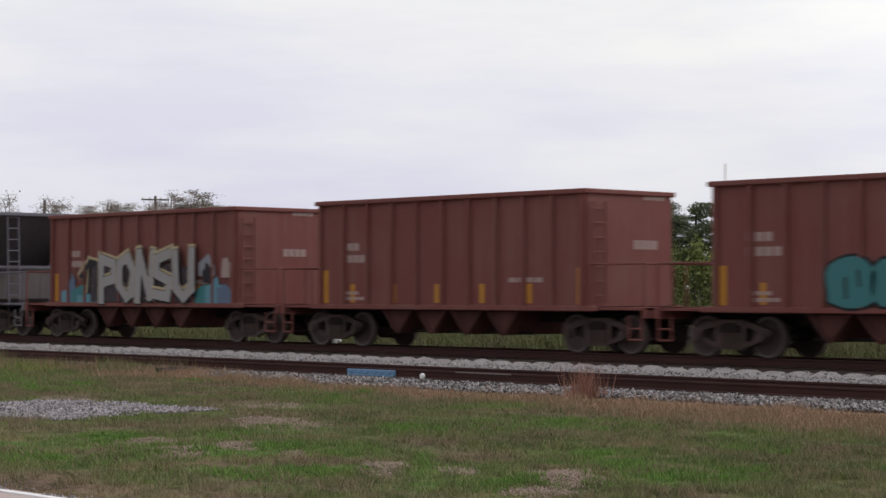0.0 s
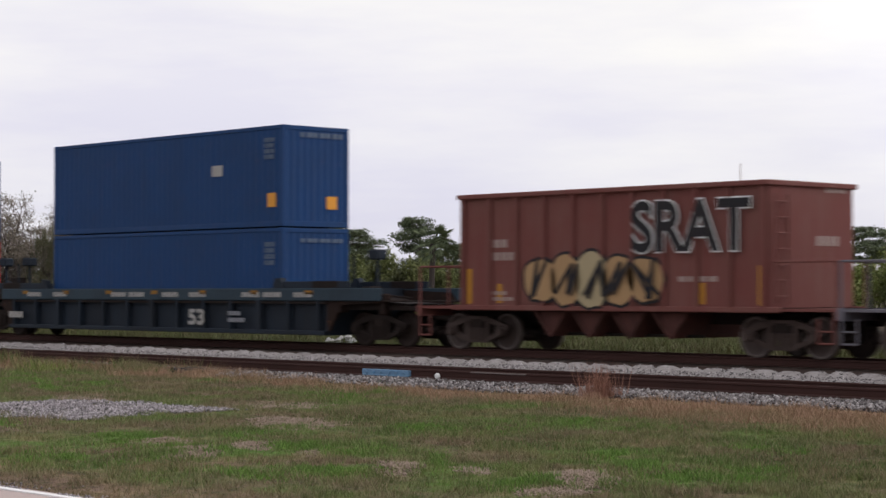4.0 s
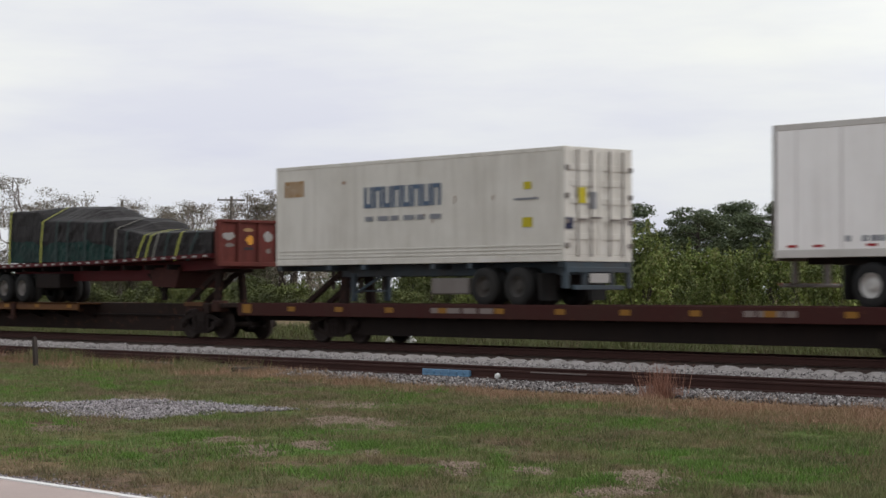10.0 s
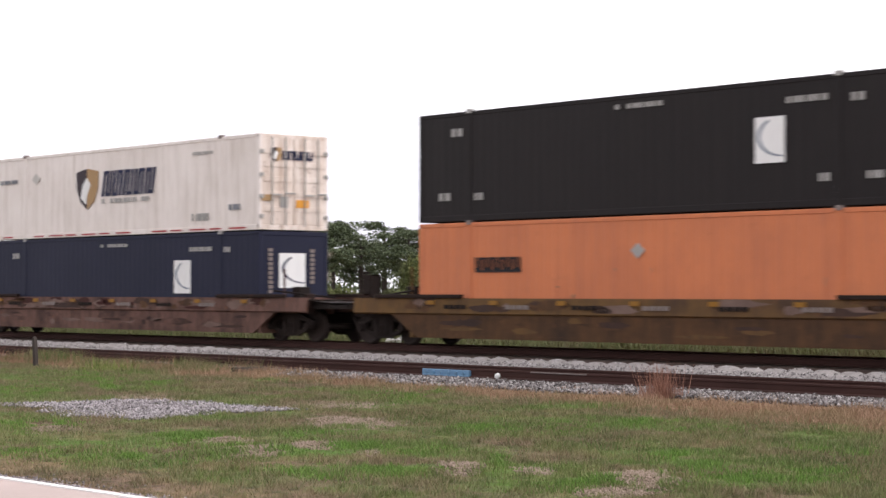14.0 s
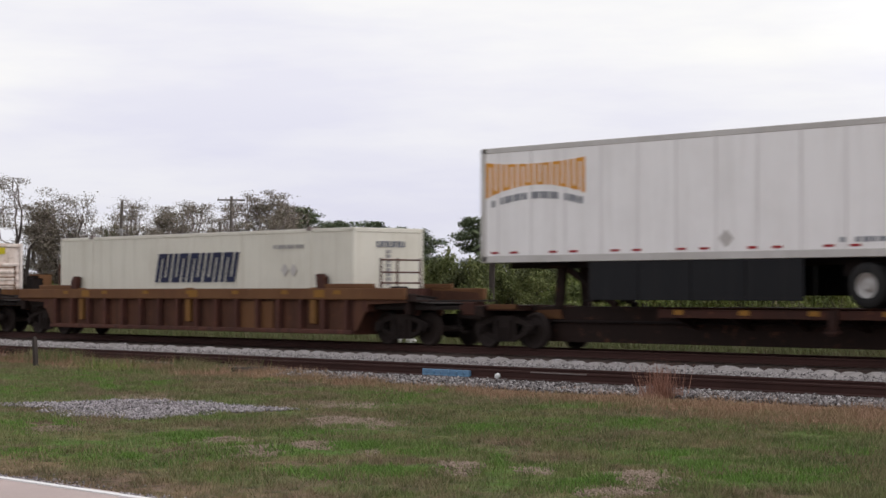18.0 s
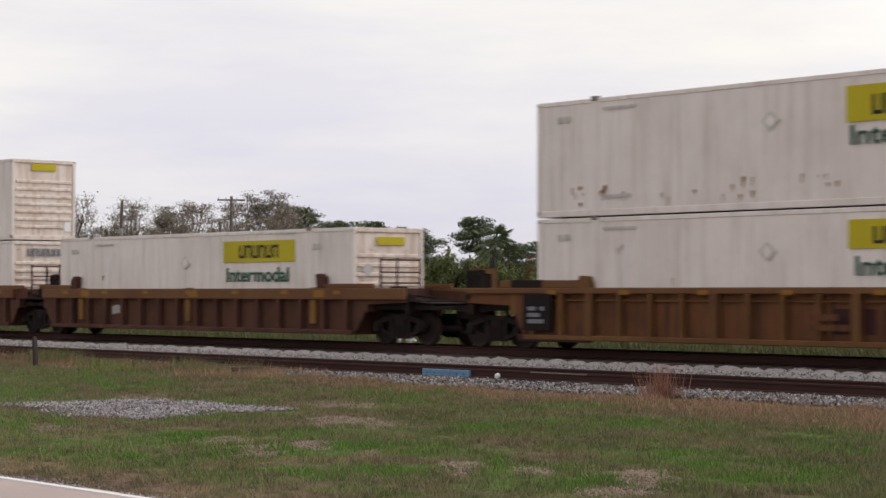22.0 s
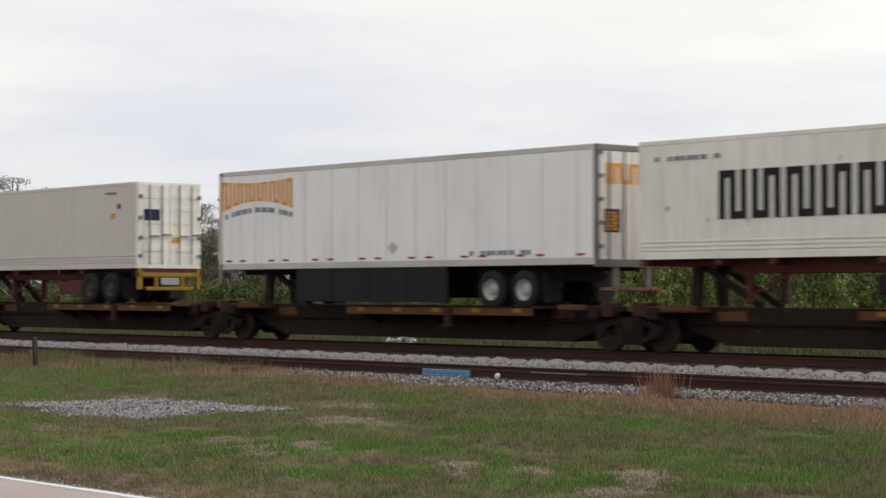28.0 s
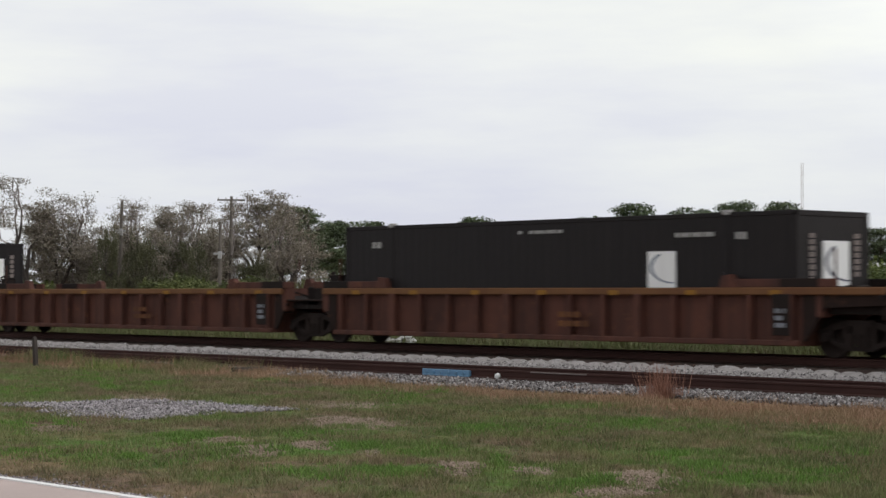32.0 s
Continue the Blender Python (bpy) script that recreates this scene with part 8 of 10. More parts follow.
bars(ms, "small_print", 10.22, 10.94, 2.46, 2.56, 5, INK_GREY)
sign(ms, "tag", 10.96, 11.14, 1.97, 2.13, INK_ROSE)
sign(ms, "tag", 10.56, 10.80, 1.65, 1.83, INK_ORANGE)
end_sign(ms, "panel", 0.22, 0.82, 1.57, 1.94, INK_BLUE)
end_sign(ms, "tag", 1.32, 1.57, 0.85, 1.03, INK_ORANGE)
sign(k2b, "panel", 11.78, 12.69, 1.06, 2.11, INK_WHITE)
bars(k2b, "small_print", 7.40, 9.01, 2.60, 2.75, 8, INK_FADED)
bars(k2b, "small_print", 12.68, 13.87, 2.39, 2.55, 7, INK_FADED)
bars(k2b, "small_print", 14.49, 14.87, 2.33, 2.52, 2, INK_FADED)
bars(k2b, "small_print", 13.57, 13.84, 0.61, 0.83, 2, INK_FADED)
bars(k2b, "small_print", 14.91, 15.40, 0.60, 0.82, 3, INK_FADED)
bars(k2b, "small_print", 1.43, 1.83, 2.33, 2.53, 2, INK_FADED)
bars(k2b, "small_print", 0.84, 1.25, 0.62, 0.82, 2, INK_FADED)
bars(k2b, "small_print", 2.35, 2.70, 0.62, 0.82, 2, INK_FADED)
end_sign(k2b, "panel", 0.87, 1.79, 1.23, 2.28, INK_WHITE)
arc(k2b, 0.96, 1.76, 1.33, 2.15, INK_BLUE)
end_sign(k2b, "panel", 1.07, 1.60, 0.50, 0.77, INK_FADED)
bars(k2b, "number_mark", 0.41, 0.58, 0.76, 2.48, 1, INK_SOFT, end=True, rows=9)
bars(k2b, "number_mark", 2.00, 2.17, 1.32, 2.43, 1, INK_SOFT, end=True, rows=7)
sign(k2a, "panel", 11.70, 12.61, 1.17, 2.05, INK_WHITE)
bars(k2a, "small_print", 7.32, 8.93, 2.52, 2.65, 8, INK_FADED)
bars(k2a, "small_print", 12.60, 13.82, 2.35, 2.52, 7, INK_FADED)
bars(k2a, "small_print", 14.47, 14.82, 2.27, 2.50, 2, INK_FADED)
bars(k2a, "small_print", 1.26, 1.66, 2.27, 2.47, 2, INK_FADED)
end_sign(k2a, "panel", 0.84, 1.77, 1.19, 2.23, INK_WHITE)
arc(k2a, 0.92, 1.73, 1.29, 2.10, INK_BLUE)
bars(k2a, "number_mark", 0.42, 0.59, 1.27, 2.41, 1, INK_SOFT, end=True, rows=6)
bars(k2a, "number_mark", 2.01, 2.18, 1.27, 2.38, 1, INK_SOFT, end=True, rows=6)
sign(k3, "panel", 11.69, 12.58, 1.16, 2.03, INK_WHITE)
bars(k3, "small_print", 7.17, 8.80, 2.54, 2.65, 8, INK_FADED)
bars(k3, "small_print", 12.58, 13.84, 2.35, 2.49, 7, INK_FADED)
bars(k3, "small_print", 14.44, 14.77, 2.27, 2.49, 2, INK_FADED)
bars(k3, "small_print", 1.23, 1.63, 2.28, 2.50, 2, INK_FADED)
end_sign(k3, "panel", 0.91, 1.85, 1.20, 2.22, INK_WHITE)
arc(k3, 0.97, 1.83, 1.26, 2.08, INK_BLUE)
bars(k3, "number_mark", 0.44, 0.65, 1.29, 2.42, 1, INK_SOFT, end=True, rows=8)
bars(k3, "number_mark", 2.04, 2.29, 1.42, 2.43, 1, INK_SOFT, end=True, rows=7)
end_sign(k4, "panel", 0.71, 1.76, 1.27, 2.31, INK_WHITE)
bars(k4, "number_mark", 2.02, 2.21, 1.43, 2.49, 1, INK_SOFT, end=True, rows=6)

# ---- sprayed letters, numbers and loads ----


def ribbon(f, pts, wide, y, step=0.0006):
    """A flat brush stroke along (x, z) points, each stretch a hair nearer than the last."""
    for k, (p, q) in enumerate(zip(pts, pts[1:])):
        dx, dz = q[0] - p[0], q[1] - p[1]
        n = math.hypot(dx, dz) or 1.0
        ux, uz = dx / n * wide * 0.42, dz / n * wide * 0.42
        vx, vz = -dz / n * wide / 2, dx / n * wide / 2
        f.prism([(p[0] - ux + vx, p[1] - uz + vz), (p[0] - ux - vx, p[1] - uz - vz), (q[0] + ux - vx, q[1] + uz - vz), (q[0] + ux + vx, q[1] + uz + vz)], "y", y - step * k, y - step * k + 0.003)


GLYPHS = {"P": [[(0.1, -0.02), (0.16, 1.02), (0.78, 0.9), (0.8, 0.52), (0.2, 0.42)]],
          "O": [[(0.5, 0.02), (0.1, 0.3), (0.2, 0.85), (0.6, 1.0), (0.92, 0.62), (0.78, 0.12), (0.5, 0.02)]],
          "N": [[(0.06, -0.02), (0.16, 1.08), (0.76, 0.06), (0.94, 1.06)]],
          "S": [[(0.06, 0.1), (0.72, 0.04), (0.86, 0.42), (0.2, 0.6), (0.3, 0.96), (1.0, 1.1)]],
          "U": [[(0.08, 1.0), (0.14, 0.22), (0.5, 0.02), (0.86, 0.22), (0.96, 1.04)]],
          "~": [[(-0.3, 0.62), (0.3, 1.0), (1.0, 0.92)], [(0.35, 0.95), (0.2, 0.2)]]}


def brushed(car, text, x0, z0, wide, tall, pen, layers, y, seed, label=""):
    """Sprayed angular lettering. layers: (name, material, extra width, shift in x, shift in z), the front one first."""
    rnd = random.Random(seed)
    for i, ch in enumerate(text):
        lean, lift, grow_by = rnd.uniform(-0.12, 0.12), rnd.uniform(-0.04, 0.04), rnd.uniform(0.92, 1.08)
        strokes = []
        for line in (GLYPHS[ch] if ch in GLYPHS else [[(rnd.uniform(0.0, 1.0), (k % 2) * 0.86 + rnd.uniform(-0.05, 0.12)) for k in range(5)]]):
            strokes.append([(x0 + (i + u) * wide + lean * v * wide + 0.02 * rnd.gauss(0, 1), z0 + (v * grow_by + lift) * tall) for u, v in line])
        y0 = y - 0.015 * i
        for k, (name, mat, more, dx, dz) in enumerate(layers):
            f = Form()
            for line in strokes:
                ribbon(f, [(a + dx, b + dz) for a, b in line], pen + more, y0 + 0.005 * k)
            part(name, f, mat, car, label if k == 0 else "")


def bubble(car, name, cx, cz, a, b, mat, y, seed, power=2.6, label="", n=18):
    """A rounded sprayed shape."""
    rnd = random.Random(seed)
    pts = []
    for k in range(n):
        t = 2 * math.pi * k / n
        c, d = math.cos(t), math.sin(t)
        r = (abs(c) ** power + abs(d) ** power) ** (-1 / power) * rnd.uniform(0.93, 1.05)
        pts.append((cx + a * r * c, cz + b * r * d))
    return part(name, Form().prism(pts, "y", y, y + 0.012), mat, car, label)


def side(s0, s1):
    return -(s1 - s0) / 2


HW = -1.635          # face of a hopper's posts
x = side(-28.2, -18.3)
for i, (cx, a, b) in enumerate(((3.75, 0.62, 0.53), (4.85, 0.58, 0.5), (5.9, 0.6, 0.55), (6.9, 0.55, 0.5))):
    bubble(h0, "graffiti_outline", x + cx, 1.66, a + 0.07, b + 0.06, INK_BLACK, HW + 0.02, 40 + i, 3.2)
    bubble(h0, "graffiti", x + cx, 1.66, a, b, INK_TEAL, HW, 40 + i, 3.2, "teal sprayed bubble letter")
    f = Form()
    ribbon(f, [(x + cx - 0.1 + 0.06 * i, 1.35), (x + cx - 0.12, 1.75)], 0.07, HW - 0.004)
    ribbon(f, [(x + cx + 0.2, 1.9), (x + cx + 0.24 - 0.05 * i, 1.6)], 0.06, HW - 0.004)
    part("graffiti_stroke", f, INK_BLACK, h0)
x = side(-55.45, -45.6)
rnd = random.Random(14)
for k, (a, b, top, mt) in enumerate(((0.7, 1.5, 1.55, INK_SKY), (1.1, 1.5, 2.1, INK_SLATE), (1.3, 2.5, 1.75, INK_TEAL), (1.6, 2.9, 1.5, INK_SKY), (7.9, 8.8, 1.8, INK_TEAL), (8.4, 9.3, 1.9, INK_SKY), (9.0, 9.75, 1.75, INK_SLATE), (8.1, 8.9, 2.55, INK_GREY), (8.3, 8.7, 2.35, INK_BLACK), (9.2, 9.6, 2.5, INK_CHALK))):
    low = 1.14 if top < 2.2 else top - 0.62
    edge = [(x + a + (b - a) * q / 5 + rnd.uniform(-0.05, 0.05), top - 0.35 * abs(q - 2.5) / 2.5 * (top - low) + rnd.uniform(-0.1, 0.1)) for q in range(6)]
    part("graffiti_patch", Form().prism([(x + b, low), (x + a, low)] + edge, "y", HW + 0.05 - 0.003 * k, HW + 0.06 - 0.003 * k), mt, h2, "blue and teal sprayed shape" if k == 0 else "")
brushed(h2, "~", x + 2.15, 1.3, 0.85, 1.15, 0.2, (("graffiti_outline", INK_BLACK, 0.0, 0.0, 0.0), ("graffiti_rim", INK_CREAM, 0.08, -0.03, 0.05)), HW + 0.012, 4, "black sprayed flourish")
rnd = random.Random(19)
part("graffiti_ground", Form().prism([(x + 2.3 + 0.29 * q, 2.35 + rnd.uniform(-0.2, 0.15)) for q in range(20)] + [(x + 7.9, 1.16), (x + 2.4, 1.16)], "y", HW + 0.024, HW + 0.05), INK_DUSK, h2, "dark sprayed ground of the letters")
brushed(h2, "PONSU", x + 2.95, 1.24, 1.0, 1.24, 0.3, (("graffiti", INK_SILVER, 0.0, 0.0, 0.0), ("graffiti_outline", INK_BLACK, 0.06, 0.01, -0.01), ("graffiti_rim", INK_CREAM, 0.06, -0.02, 0.07)), HW - 0.004, 3, "large silver sprayed letter with dark edge")
f = Form()
rnd = random.Random(6)
for k in range(16):
    a, b = x + 1.6 + k * 0.38 + rnd.uniform(-0.1, 0.1), rnd.uniform(1.3, 2.2)
    ribbon(f, [(a, b), (a + rnd.uniform(-0.08, 0.12), b + rnd.uniform(0.15, 0.4))], rnd.uniform(0.03, 0.07), HW - 0.012)
part("graffiti_stroke", f, INK_BLACK, h2, "thin black sprayed strokes")
x = side(-124.5, -114.7)
for k, (cx, a, b) in enumerate(((2.9, 0.55, 0.5), (3.75, 0.5, 0.6), (4.6, 0.52, 0.66), (5.45, 0.5, 0.58), (6.3, 0.55, 0.5))):
    bubble(h7, "graffiti_outline", x + cx, 1.75, a + 0.08, b + 0.07, INK_BLACK, HW + 0.02, 90 + k, 2.3)
    bubble(h7, "graffiti", x + cx, 1.75, a, b, INK_TAN if k != 2 else INK_CREAM, HW + 0.004, 90 + k, 2.3, "tan sprayed bubble letter with dark rim")
brushed(h7, "abcde", x + 2.5, 1.35, 0.85, 0.9, 0.1, (("graffiti_stroke", INK_BLACK, 0.0, 0.0, 0.0),), HW - 0.004, 17)
words(h7, "graffiti_outline", "SRAT", x + 5.85, HW + 0.012, 2.42, 1.6, INK_WHITE, stretch=0.94, fat=0.07)
words(h7, "graffiti", "SRAT", x + 5.85, HW - 0.01, 2.42, 1.6, INK_BLACK, "black sprayed letters with white rim", stretch=0.94, fat=0.035)
x = side(-111.2, -100.54)
for i in range(9):
    a = x + 2.7 + i * 0.5
    part("spray_haze", Form().box(a, a + 0.42, -1.532, -1.515, 1.2, 2.1 + 0.3 * math.sin(i * 1.7)), INK_LILAC, h6, "faint lilac spray")

WY = -1.575
bubble(w2, "graffiti", -3.55, 1.36, 0.75, 0.3, INK_PINK, WY - 0.004, 21, 2.4, "pink sprayed cap shape")
part("graffiti", Form().prism([(-4.3, 1.1), (-2.8, 1.1), (-2.78, 1.22), (-4.32, 1.22)], "y", WY - 0.008, WY + 0.004), INK_PINK, w2)
for k, (cx, cz, a, b, mt) in enumerate(((-4.05, 0.7, 0.38, 0.36, INK_CREAM), (-3.3, 0.78, 0.34, 0.3, INK_CREAM), (-2.75, 0.6, 0.36, 0.3, INK_CREAM), (-3.65, 0.95, 0.3, 0.12, INK_BLACK), (-3.62, 0.55, 0.14, 0.24, INK_BLACK), (-3.0, 0.86, 0.16, 0.12, INK_BLACK),
                                        (-5.5, 0.92, 0.3, 0.12, INK_RED), (-5.2, 0.62, 0.3, 0.2, INK_FADED), (-5.0, 0.9, 0.14, 0.2, INK_ORANGE), (-4.75, 0.5, 0.2, 0.14, INK_FADED), (-2.1, 1.0, 0.22, 0.1, INK_ORANGE), (-1.55, 0.42, 0.16, 0.08, INK_RED), (-1.6, 0.98, 0.22, 0.06, INK_RED))):
    bubble(w2, "graffiti", cx, cz, a, b, mt, WY - 0.002 * (k + 1), 100 + k, 2.3, "cream sprayed shape" if mt is INK_CREAM else "", 12)
f = Form()
ribbon(f, [(-1.95, 0.95), (-1.3, 0.95)], 0.1, WY - 0.03)
ribbon(f, [(-1.95, 0.75), (-1.3, 0.75), (-1.95, 0.55), (-1.3, 0.55)], 0.09, WY - 0.034)
part("graffiti_stroke", f, INK_FADED, w2, "pale sprayed zigzag")
rnd = random.Random(15)
part("graffiti_ground", Form().prism([(-3.1 + 0.31 * q, 1.5 + rnd.uniform(-0.1, 0.04)) for q in range(20)] + [(2.8 - 0.31 * q, 0.36 + rnd.uniform(-0.04, 0.08)) for q in range(20)], "y", -1.575, -1.55), INK_CREAM, w14, "cream sprayed ground of the letters")
brushed(w14, "abcdefghi", -3.0, 0.5, 0.63, 0.86, 0.21, (("graffiti", INK_WINE, 0.0, 0.0, 0.0), ("graffiti_outline", INK_TAN, 0.07, 0.02, -0.02)), -1.59, 39, "wine-red sprayed letter")
brushed(w14, "abc", 6.5, 0.8, 0.6, 0.55, 0.04, (("graffiti", INK_SOFT, 0.0, 0.0, 0.0),), -1.58, 38)
for a, ch in ((-2.6, "G"), (-1.12, "E"), (0.38, "S")):
    words(w13, "sprayed_letter", ch, a, -1.378, 0.33, 0.9, INK_CHALK, "pale sprayed letter", stretch=1.75, fat=0.035)
for wc, a in ((w1, 2.0), (w2, 2.0), (w3, 0.45)):
    words(wc, "well_size_number", "53", a, -1.58, 0.52, 0.62, INK_FADED, "pale number 53", stretch=1.35, fat=0.02)
    for i, b in enumerate((-7.2, -5.6, -2.2, -1.2, 0.6, 2.0, 4.6, 5.6, 7.0)):
        bb = Form()
        for k in range(5):
            bb.box(b + k * 0.17, b + k * 0.17 + 0.12, -1.545, -1.53, 1.32, 1.46)
        part("lettering_mark", bb, INK_FADED, wc)
    number_bars(wc, 4.0, 0.6, 2, 0.8, INK_GREY, 1.575, 0.12)
    number_bars(wc, -8.3, 0.62, 1, 0.9, INK_FADED, 1.575, 0.2)
for wc in (w8, w9, w10, w16, w17, w18):
    wide = 0.5 if wc in (w8, w9, w10) else 0.26
    for d in (-1, 1) if wide == 0.5 else (1,):
        part("stencil_panel", Form().rbox(d * 7.85 - wide, d * 7.85 + wide, -1.575, -1.50, 0.5, 1.42, 0.01), UNDER, wc, "black stencil panel")
        number_bars(wc, d * 7.85 - 0.6 * wide, 0.68, 3, 1.2 * wide, INK_GREY, 1.576, 0.1)
    number_bars(wc, 0.8, 0.62, 2, 1.1, TTX_PANEL, 1.566, 0.14)
part("name_panel", Form().rbox(2.55, 4.4, -1.40, -1.33, 0.32, 1.2, 0.01), TTX_CHORD, w7, "worn ochre name panel")
part("sprayed_patch", Form().prism([(-4.6, 0.72), (-4.2, 0.8), (-3.9, 0.6), (-3.75, 0.8), (-3.85, 1.0), (-4.3, 1.05), (-4.6, 1.0)], "y", -1.375, -1.365), INK_FADED, w11, "pale sprayed smear")
number_bars(w15, 2.0, 0.85, 1, 1.4, INK_SOFT, 1.566, 0.22)
number_bars(w15, 4.6, 0.75, 2, 0.7, INK_SOFT, 1.566, 0.14)
for wc, zz in ((w5, 1.02), (w6, 1.02)):
    for i in range(6):
        number_bars(wc, -6.8 + i * 2.4, zz, 1, 0.9, INK_SOFT if i % 2 else UNDER, 1.51, 0.11)


BOARD = {mt.name: Form().rbox(-0.5, 0.5, -0.5, 0.5, -0.5, 0.5, 0.012).mesh("board", mt) for mt in (LUMBER, LUMBER_END, LUMBER_PALE)}


def lumber_bundle(s0, s1, y0, y1, z, h, mats, label):
    """A strapped bundle of sawn boards."""
    L = s1 - s0
    bd = rolling("lumber_bundle", label, "lumber", (s0 + s1) / 2, z, "lumber on the flatbed")
    rnd = random.Random(int(s0 * 10))
    layers, cols = max(4, round(h / 0.095)), 7
    for i in range(layers):
        for j in range(cols):
            ends = rnd.uniform(-0.012, 0.012), rnd.uniform(-0.015, 0.015)
            wide, tall = (y1 - y0) / cols, h / layers
            bd1 = part("board", BOARD[mats[0].name if rnd.random() < 0.82 else mats[1].name], None, bd)
            bd1.location = ((ends[1] - ends[0]) / 2, y0 + wide * (j + 0.5) + rnd.uniform(-0.002, 0.002), tall * (i + 0.5))
            bd1.scale = (L + ends[0] + ends[1], wide - 0.006, tall - 0.0025)
    for x in (-0.36 * L, 0.03 * L, 0.38 * L):
        part("band", Form().box(x - 0.012, x + 0.012, y0 - 0.008, y1 + 0.004, -0.005, h + 0.006), STRAP_P, bd)
    return bd


BZ = DECK + 1.43
for y0, y1 in ((-1.22, -0.02), (0.02, 1.22)):
    lumber_bundle(-691.7, -685.7, y0, y1, BZ, 0.63, (LUMBER_PALE, LUMBER_END), "pale sawn lumber bundle on a flatbed")
    lumber_bundle(-685.6, -679.45, y0, y1, BZ, 0.63, (LUMBER, LUMBER_END), "sawn lumber bundle on a flatbed")
    lumber_bundle(-689.3, -684.75, y0, y1, BZ + 0.65, 0.58, (LUMBER, LUMBER_END), "sawn lumber bundle stacked on others")
    lumber_bundle(-684.45, -681.75, y0, y1, BZ + 0.65, 0.56, (LUMBER, LUMBER_END), "yellowish sawn lumber bundle stacked on others")
tb = rolling("folded_tarpaulin", "folded dark grey tarpaulins on the lumber", "tarpaulin", -690.5, BZ + 0.65, "lumber on the flatbed")
part("fold", Form().prism([(-1.17, 0.0), (1.14, 0.0), (1.14, 0.24), (-1.17, 0.27)], "y", -1.12, 1.1), TARP, tb)
part("fold", Form().prism([(-1.16, 0.275), (1.1, 0.245), (1.08, 0.43), (-0.9, 0.48), (-1.15, 0.44)], "y", -1.1, 1.08), TARP, tb)
for i in range(6):
    a = -691.0 + i * 2.13
    st = rolling("lumber_strap", "dark tie-down strap over the lumber", "strap", a, BZ, "straps over the lumber")
    high = -689.3 < a < -681.75
    h = 1.24 if high else 0.64 + (0.5 if i == 0 else 0)
    part("webbing", Form().box(-0.035, 0.035, -1.245, -1.235, -0.2, h).box(-0.035, 0.035, 1.235, 1.245, -0.2, h).box(-0.035, 0.035, -1.24, 1.24, h, h + 0.01), SPINE if i % 3 else STRAP_G, st)

# sickle marks on the near-side panels
for box, a, b, z0, z1 in ((c5b, 11.86, 12.58, 1.12, 1.96), (c6a, 11.65, 12.43, 1.11, 1.95), (k1, 11.83, 12.57, 1.27, 1.96), (k2b, 11.86, 12.62, 1.15, 2.0), (k2a, 11.78, 12.54, 1.24, 1.96), (k3, 11.76, 12.51, 1.23, 1.94)):
    arc(box, a, b, z0, z1, INK_SLATE, end=False)

# faint print, hazard diamonds and scuffs on the white boxes
for i, box in enumerate((j1, j2a, j2b, j3a, j3b, j4, j5a, j5b, j6a, j6b)):
    bars(box, "small_print", 2.35, 3.5, 2.58, 2.68, 7, INK_FAINT)
    bars(box, "small_print", 12.2, 13.7, 2.77, 2.84, 9, INK_FAINT)
    bars(box, "small_print", 0.75, 1.2, 2.35, 2.55, 2, INK_FAINT)
    bars(box, "small_print", 14.35, 14.75, 2.3, 2.52, 2, INK_FAINT)
    bars(box, "small_print", 2.3, 3.3, 0.42, 0.54, 6, INK_FAINT)
    diamond(box, "diamond", 7.25 + 0.1 * (i % 3), 7.75 + 0.1 * (i % 3), 1.75, 2.2, INK_FAINT)
    diamond(box, "diamond", 7.33 + 0.1 * (i % 3), 7.67 + 0.1 * (i % 3), 1.82, 2.13, BOX_WHITE).location.y = -0.004
    if i % 2:
        sign(box, "scuff", 3.05, 3.12, 0.7, 2.2, JOINT_GREY, "grey upright scuff", proud=0.013)

# paper tags on the lumber
for s, z, mt in ((-691.6, 0.5, INK_WHITE), (-685.1, 0.45, INK_WHITE), (-685.0, 1.1, INK_WHITE), (-679.6, 0.45, INK_WHITE), (-684.1, 1.1, STRAP_Y)):
    tg = rolling("paper_tag", "small paper tag stapled to the lumber", "tag", s, BZ + z, "tags on the lumber")
    part("sheet", Form().box(-0.13, 0.13, -1.262, -1.238, -0.09, 0.09), mt, tg)

for box, seed, n, a, b, z0, z1 in ((j2b, 1, 7, 0.3, 9.5, 0.5, 1.6), (j2b, 2, 4, 13.6, 16.0, 0.4, 2.2), (j3b, 3, 22, 1.0, 9.5, 0.3, 0.75), (j5b, 4, 8, 0.4, 9.0, 0.4, 2.0), (j6b, 5, 6, 7.0, 15.8, 0.3, 2.2), (j1, 6, 5, 0.5, 9.0, 0.5, 2.0),
                                   (j4, 7, 5, 1.0, 9.0, 0.5, 2.2), (j3a, 8, 4, 1.0, 9.0, 0.6, 2.2), (cr, 9, 8, 0.5, 11.5, 0.5, 2.4), (sb, 10, 7, 0.5, 11.5, 0.5, 2.4), (c4b, 11, 8, 0.5, 11.5, 0.4, 2.4), (c5a, 12, 6, 0.5, 15.0, 0.5, 2.2)):
    stains(box, seed, n, a, b, z0, z1)

bars(c6b, "reflective_tape", 0.5, 15.7, 0.05, 0.11, 14, INK_RED)


